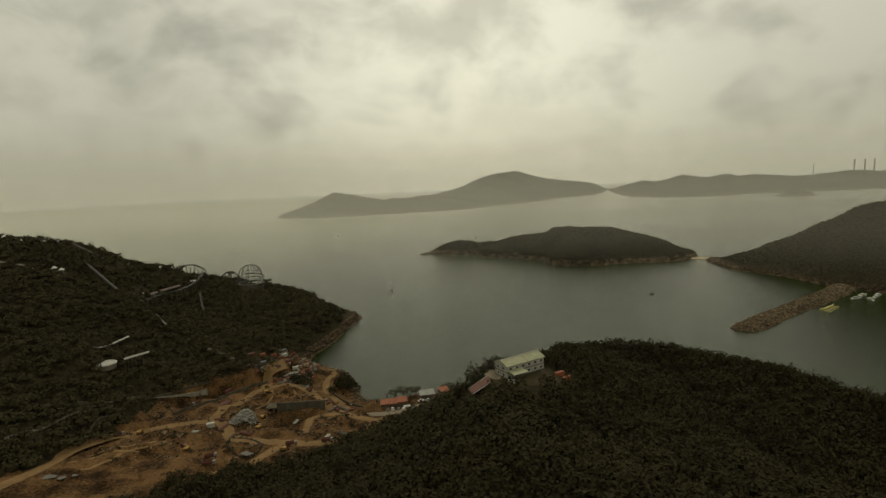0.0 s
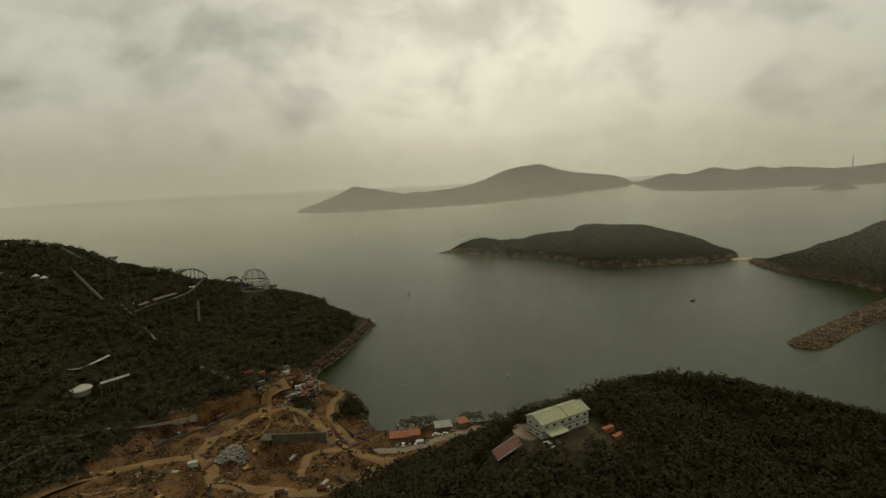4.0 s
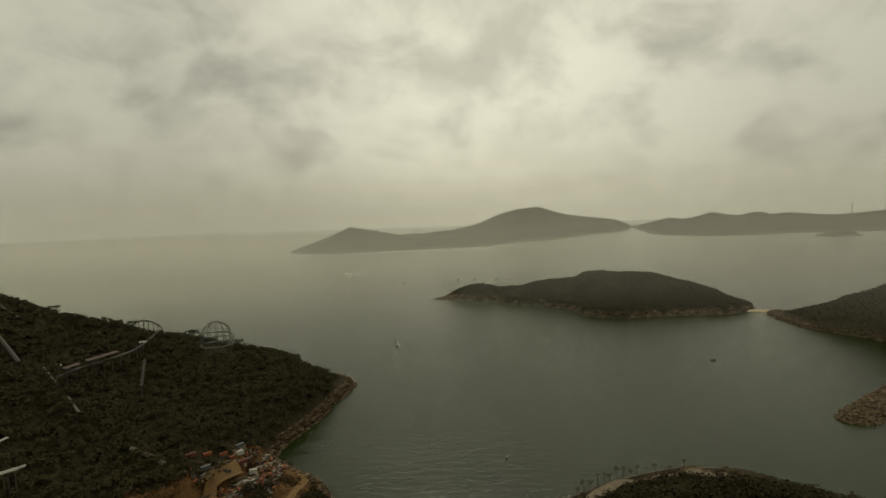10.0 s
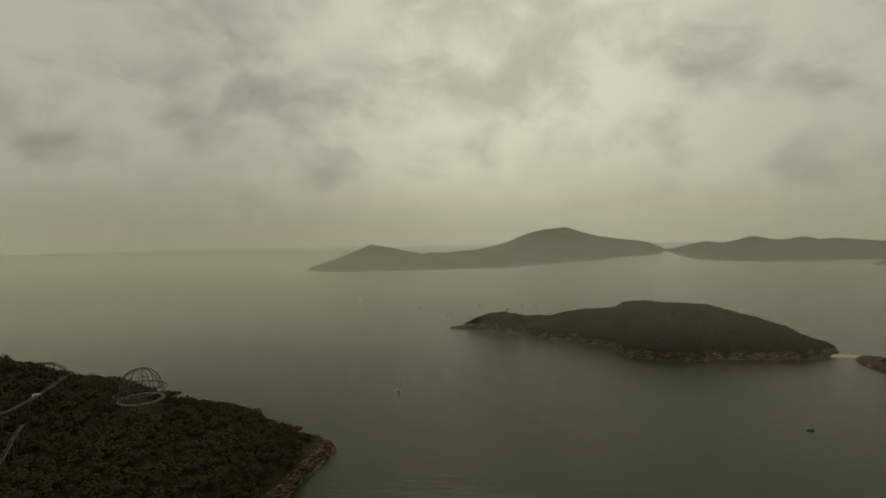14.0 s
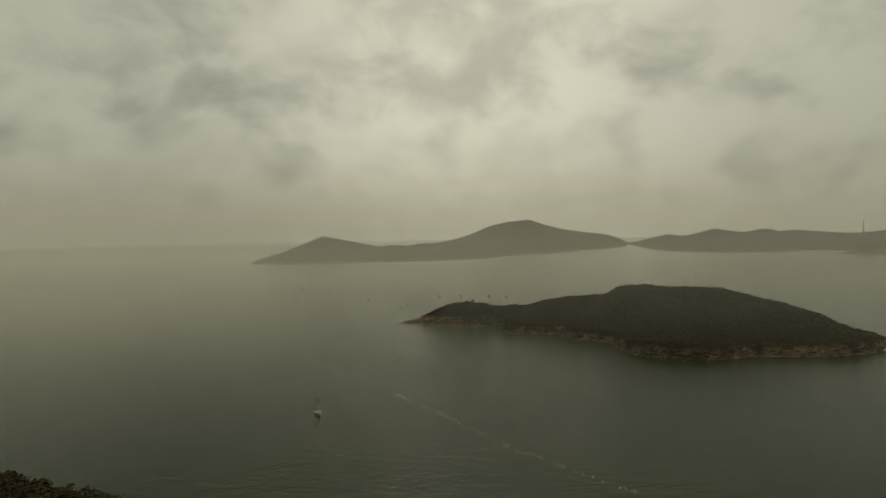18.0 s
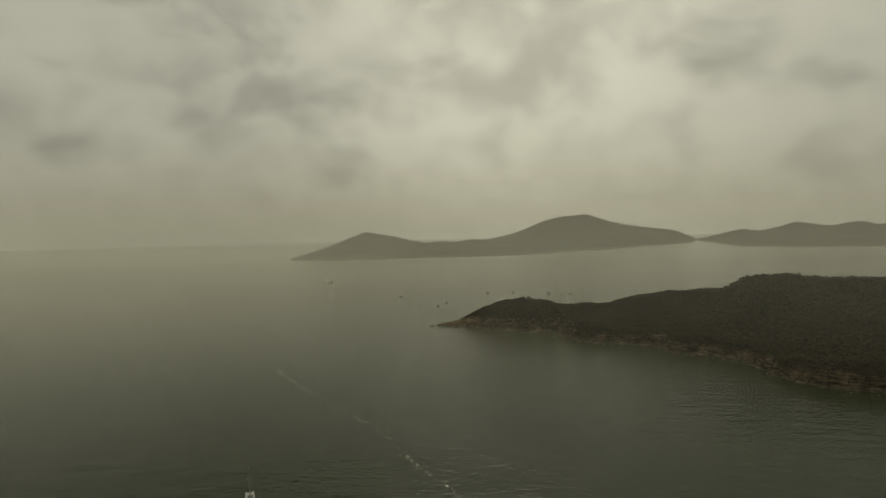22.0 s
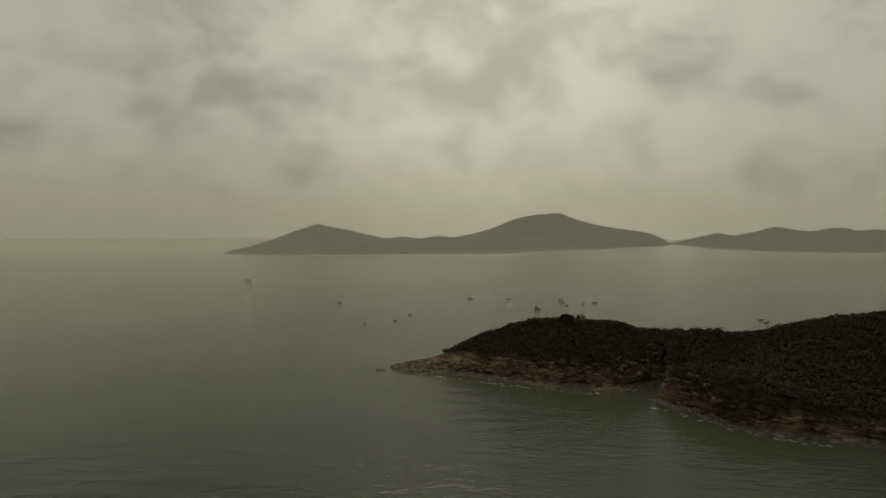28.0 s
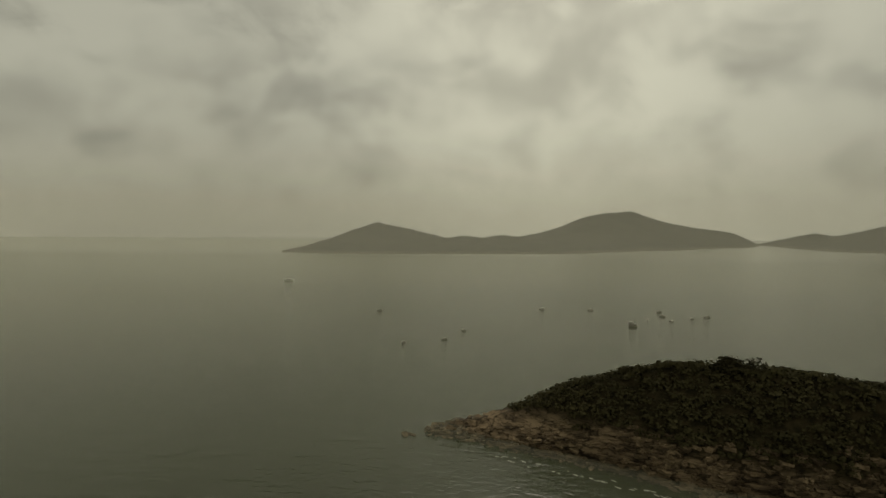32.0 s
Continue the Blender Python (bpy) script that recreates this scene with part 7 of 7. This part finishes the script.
# ---- boats and the far works ----
def hull_mesh(bm, L, W, H, n=9, sheer=0.35, bluff=0.55):
    """An open hull with raised bow, pointed ahead (x), transom astern."""
    rows = []
    for i in range(n):
        s = i / (n - 1)
        w = W / 2 * (1 - max(0, (s - bluff) / (1 - bluff)) ** 2.2) * (0.85 + 0.15 * min(1, s * 4)) + 0.02
        z = H + sheer * (max(0, s - 0.4) / 0.6) ** 2
        x = -L / 2 + L * s
        rows.append([bm.verts.new(p) for p in ((x, -w, z), (x - 0.05 * L * s, -w * 0.55, -0.25 * H), (x - 0.05 * L * s, w * 0.55, -0.25 * H), (x, w, z), (x, w * 0.8, z - 0.05), (x, w * 0.7, H * 0.55), (x, -w * 0.7, H * 0.55), (x, -w * 0.8, z - 0.05))])
    m = len(rows[0])
    for a, b in zip(rows, rows[1:]):
        for k in range(m):
            bm.faces.new((a[k], a[(k + 1) % m], b[(k + 1) % m], b[k]))
    bm.faces.new(rows[0])
    bm.faces.new(rows[-1])
    bmesh.ops.recalc_face_normals(bm, faces=bm.faces)
    return bm


def build_sampan(L, mat, cabin, label, category="boat"):
    b = empty("fishing_boat")
    bm = bmesh.new()
    hull_mesh(bm, L, L * 0.3, L * 0.11)
    part("hull", bm, mat, b)
    bm = bmesh.new()
    box(bm, -L * 0.12, 0, L * 0.07, L * 0.32, L * 0.2, L * 0.2, bevel=0.04)
    part("wheelhouse", bm, cabin, b)
    bm = bmesh.new()
    box(bm, -L * 0.12, 0, L * 0.27, L * 0.40, L * 0.25, 0.06)
    part("cabin_roof", bm, HULL, b)
    bm = bmesh.new()
    box(bm, L * 0.045, 0, L * 0.17, 0.04, L * 0.16, L * 0.07)
    part("windscreen", bm, GLASS_DARK, b)
    bm = bmesh.new()
    rod(bm, (-L * 0.2, 0, L * 0.27), (-L * 0.2, 0, L * 0.52), 0.04)
    part("mast", bm, STEEL, b)
    for s in (-1, 1):
        bm = bmesh.new()
        box(bm, -L * 0.42, s * L * 0.1, L * 0.1, 0.08, 0.08, L * 0.14)
        part("post", bm, STEEL, b)
    return tagged(b, label, category, "anchored boats")


def afloat(ob, x, y, turn, dz=0.05, size=1.0):
    ob.matrix_basis = pose(x, y, dz, 0, 0, turn) @ Matrix.Diagonal((size, size, size, 1))
    return ob


dark_boat = afloat(build_sampan(3.3, STEEL, HULL, "small dark fishing boat at anchor off the islet"), -70, 967, 70, size=0.8)
for bx_, by_, bt in ((-53, 977, 200), (-46.6, 1001, 10), (66, 1050, 150), (54, 1053.4, 80), (80.3, 1060.5, 10)):
    copy_thing(dark_boat, pose(bx_, by_, 0.05, 0, 0, bt))
grey_boat = afloat(build_sampan(4.6, STEEL, HULL, "grey fishing boat with a pale cabin at anchor"), -4.9, 1085, 175, size=0.85)
for bx_, by_, bt in ((90.6, 1068, 175), (65.6, 1068, 5), (67.6, 1084, 20), (26, 1086, 185), (-106, 1057, 170), (174.5, 991, 10), (690, 2217, 30), (612, 1904, 200)):
    copy_thing(grey_boat, pose(bx_, by_, 0.05, 0, 0, bt))
blue_boat = afloat(build_sampan(4.8, HULL_BLUE, HULL, "blue-hulled fishing boat lying in the bay"), 206.5, 518, 185)
copy_thing(blue_boat, pose(171.6, 980.7, 0.05, 0, 0, 200))
copy_thing(blue_boat, pose(23, 352, 0.05, 0, 0, 60) @ Matrix.Diagonal((0.6, 0.6, 0.6, 1)))

barge = empty("work_barge")
bm = bmesh.new()
hull_mesh(bm, 5.6, 2.8, 1.2, 7, 0.3, 0.8)
part("hull", bm, STEEL, barge)
bm = bmesh.new()
box(bm, -1.4, 0, 1.2, 2.2, 2.2, 1.8, bevel=0.05)
part("deckhouse", bm, HULL, barge)
bm = bmesh.new()
box(bm, -1.4, 0, 3.0, 2.6, 2.6, 0.12)
part("deckhouse_roof", bm, PALE, barge)
for x in (0.4, 1.4, 2.4):
    bm = bmesh.new()
    rod(bm, (x, -1.1, 1.4), (x, -1.1, 2.4), 0.05)
    part("stanchion", bm, STEEL, barge)
tagged(barge, "stubby dark work barge with a deckhouse at anchor", "barge")
afloat(barge, 41.3, 1030, 5, size=0.8)

yacht = empty("sailing_yacht")
bm = bmesh.new()
hull_mesh(bm, 7.6, 2.5, 0.85, 11, 0.3, 0.35)
part("hull", bm, WHITE, yacht)
bm = bmesh.new()
box(bm, 0.5, 0, 0.6, 2.8, 1.5, 0.55, bevel=0.15)
part("coachroof", bm, HULL_BLUE, yacht)
bm = bmesh.new()
rod(bm, (0.9, 0, 0.8), (0.9, 0, 10.0), 0.07, 0.05)
part("mast", bm, PALE, yacht)
bm = bmesh.new()
rod(bm, (0.9, 0, 1.9), (-2.6, 0, 1.8), 0.06)
part("boom", bm, PALE, yacht)
bm = bmesh.new()
rod(bm, (0.8, 0, 2.1), (-2.4, 0, 2.0), 0.2, 0.14, 8)
part("furled_sail", bm, HULL, yacht)
for a, b in (((3.6, 0, 1.1), (0.9, 0, 9.9)), ((-3.7, 0, 0.9), (0.9, 0, 9.9)), ((0.8, 1.1, 0.8), (0.9, 0, 9.5)), ((0.8, -1.1, 0.8), (0.9, 0, 9.5))):
    bm = bmesh.new()
    rod(bm, a, b, 0.02, seg=4)
    part("stay", bm, STEEL, yacht)
tagged(yacht, "white sailing yacht with furled sails and a tall mast", "yacht")
afloat(yacht, -62.5, 589, -62)

launch = empty("motor_launch")
bm = bmesh.new()
hull_mesh(bm, 8.0, 2.6, 0.9, 10, 0.4, 0.4)
part("hull", bm, WHITE, launch)
bm = bmesh.new()
box(bm, -0.4, 0, 0.6, 3.2, 1.9, 1.1, bevel=0.2)
part("cabin", bm, WHITE, launch)
bm = bmesh.new()
box(bm, -0.4, 0, 1.1, 3.24, 1.94, 0.4)
part("cabin_windows", bm, GLASS_DARK, launch)
tagged(launch, "white motor launch running with a short wake", "motor boat")
afloat(launch, -256, 581, -15)
copy_thing(launch, pose(-250, 1236, 0.05, 0, 0, 178) @ Matrix.Diagonal((1.25, 1.25, 1.25, 1)))

# boats and tents at the root of the breakwater
quay = [(372, 466, 10), (379, 470, 40), (386, 476, 15), (380, 460, 80), (392, 468, 30), (398, 474, 200), (396, 448, 20)]
for bx_, by_, bt in quay:
    copy_thing(launch, pose(bx_, by_, 0.05, 0, 0, bt) @ Matrix.Diagonal((1.2, 1.2, 1.2, 1)))
boom_raft = empty("floating_net_pen")
for k in range(5):
    bm = bmesh.new()
    rod(bm, (318 + 4 * k, 433.5 + 3.1 * k, 0.15), (321.5 + 4 * k, 428 + 3.1 * k, 0.15), 0.3)
    part("float", bm, NET_YELLOW, boom_raft)
bm = bmesh.new()
sweep(bm, [(317, 435, 0.5), (323, 437, 0.8), (330, 442, 0.7), (337, 447, 0.5)], 0.5, 6)
part("netting", bm, NET_YELLOW, boom_raft)
tagged(boom_raft, "pale yellow floats and netting beside the breakwater", "floating net")


def fleck_patches(name, pts, spread, n, smin, smax, label, seed):
    """Broken flecks of foam, or flecks standing for sun glints, lying on the water along a line."""
    rng = random.Random(seed)
    line = path_points(pts, 2.0)
    verts, faces = [], []
    for _ in range(n):
        p = line[rng.randrange(len(line))]
        c = p + Vector((rng.gauss(0, spread), rng.gauss(0, spread)))
        a0, s = rng.uniform(0, 6.28), rng.uniform(smin, smax)
        k0 = len(verts)
        m = 7
        for i in range(m):
            a = 2 * math.pi * i / m
            r = s * rng.uniform(0.5, 1.2)
            u, v = r * math.cos(a) * 2.2, r * math.sin(a) * 0.6
            verts.append((c.x + u * math.cos(a0 * 0.15 + 2.2) - v * math.sin(a0 * 0.15 + 2.2), c.y + u * math.sin(a0 * 0.15 + 2.2) + v * math.cos(a0 * 0.15 + 2.2), 0.02))
        faces.append(tuple(range(k0, k0 + m)))
    return tagged(link_mesh(name, verts, faces, FOAM_GLINT), label, "foam", kind="stuff")


FOAM_LINE = [(-116, 729), (-98, 708), (-83, 690), (-61, 666), (-38, 643), (-18, 612), (-5, 597), (4, 586), (22, 560), (42, 536), (59, 518), (78, 500)]
fleck_patches("foam_line", FOAM_LINE[:6], 0.8, 105, 0.06, 0.26, "broken line of foam drifting on the sea", 4)
fleck_patches("foam_line", FOAM_LINE[5:], 0.8, 115, 0.06, 0.26, "thin broken streak of foam off the headland", 14)
fleck_patches("wake_foam", [(-262, 582.5), (-275, 586), (-292, 590)], 0.6, 60, 0.2, 0.6, "white wake behind the motor launch", 5)
fleck_patches("wake_foam", [(-243, 1236), (-222, 1236), (-190, 1237)], 0.7, 50, 0.3, 0.8, "thin wake behind the far launch", 6)
# glints of sun on the water, put in as tiny pale flecks
fleck_patches("glint_flecks", [(-60, 640), (-30, 690), (-40, 740), (-10, 780), (0, 800)], 17.0, 620, 0.03, 0.075, "tiny scattered pale flecks painting sun glints on the open water", 15)
fleck_patches("glint_flecks", [(-10, 832), (10, 822), (30, 812), (45, 800)], 7.0, 420, 0.03, 0.08, "tiny pale flecks painting sun glints off the islet", 16)
fleck_patches("surf_foam", [(-22, 853.5), (-6, 847), (8, 841.5), (22, 836.5), (36, 835)], 0.9, 60, 0.12, 0.42, "white surf along the islet's ledges", 7)
fleck_patches("surf_foam", [(47, 822), (55, 813), (64, 801), (80, 793)], 0.9, 40, 0.12, 0.4, "white surf below the islet's cliff", 8)
fleck_patches("surf_foam", [(106, 783), (108, 769), (122, 761), (140, 748), (143, 722), (160, 698), (196, 688)], 0.9, 50, 0.15, 0.45, "thin surf along the islet's southern cliffs", 9)

# ---- the power station's chimneys and a mast on the far hills ----
CHIM = material("far_concrete", (0.20, 0.19, 0.165), (0.32, 0.31, 0.27), 20, 3, 0.9, bump=0)


def build_chimney(h):
    c = empty("power_station_chimney")
    bm = bmesh.new()
    rod(bm, (0, 0, 0), (0, 0, h), 5.5, 4.2, 14)
    part("shaft", bm, CHIM, c)
    bm = bmesh.new()
    rod(bm, (0, 0, h - 6), (0, 0, h + 1), 4.6, 4.6, 14)
    part("cap", bm, CHIM, c)
    return tagged(c, "tall concrete power station chimney far across the water", "chimney", "far chimneys")


for k, (px, py) in enumerate(((2566, 3289), (2640, 3300), (2708, 3310))):
    ch = build_chimney(128)
    ch.location = (px, py, 0)
mast = empty("lattice_mast")
for k in range(3):
    a = 2 * math.pi * k / 3
    bm = bmesh.new()
    rod(bm, (4 * math.cos(a), 4 * math.sin(a), 0), (0.8 * math.cos(a), 0.8 * math.sin(a), 75), 0.9, seg=4)
    part("leg", bm, CHIM, mast)
for k in range(4):
    bm = bmesh.new()
    box(bm, 0, 0, 14 + 14 * k, 5 - k, 5 - k, 0.8)
    part("brace", bm, CHIM, mast)
tagged(mast, "slender mast on the far hills", "mast")
mast.location = (2040, 2900, 40)
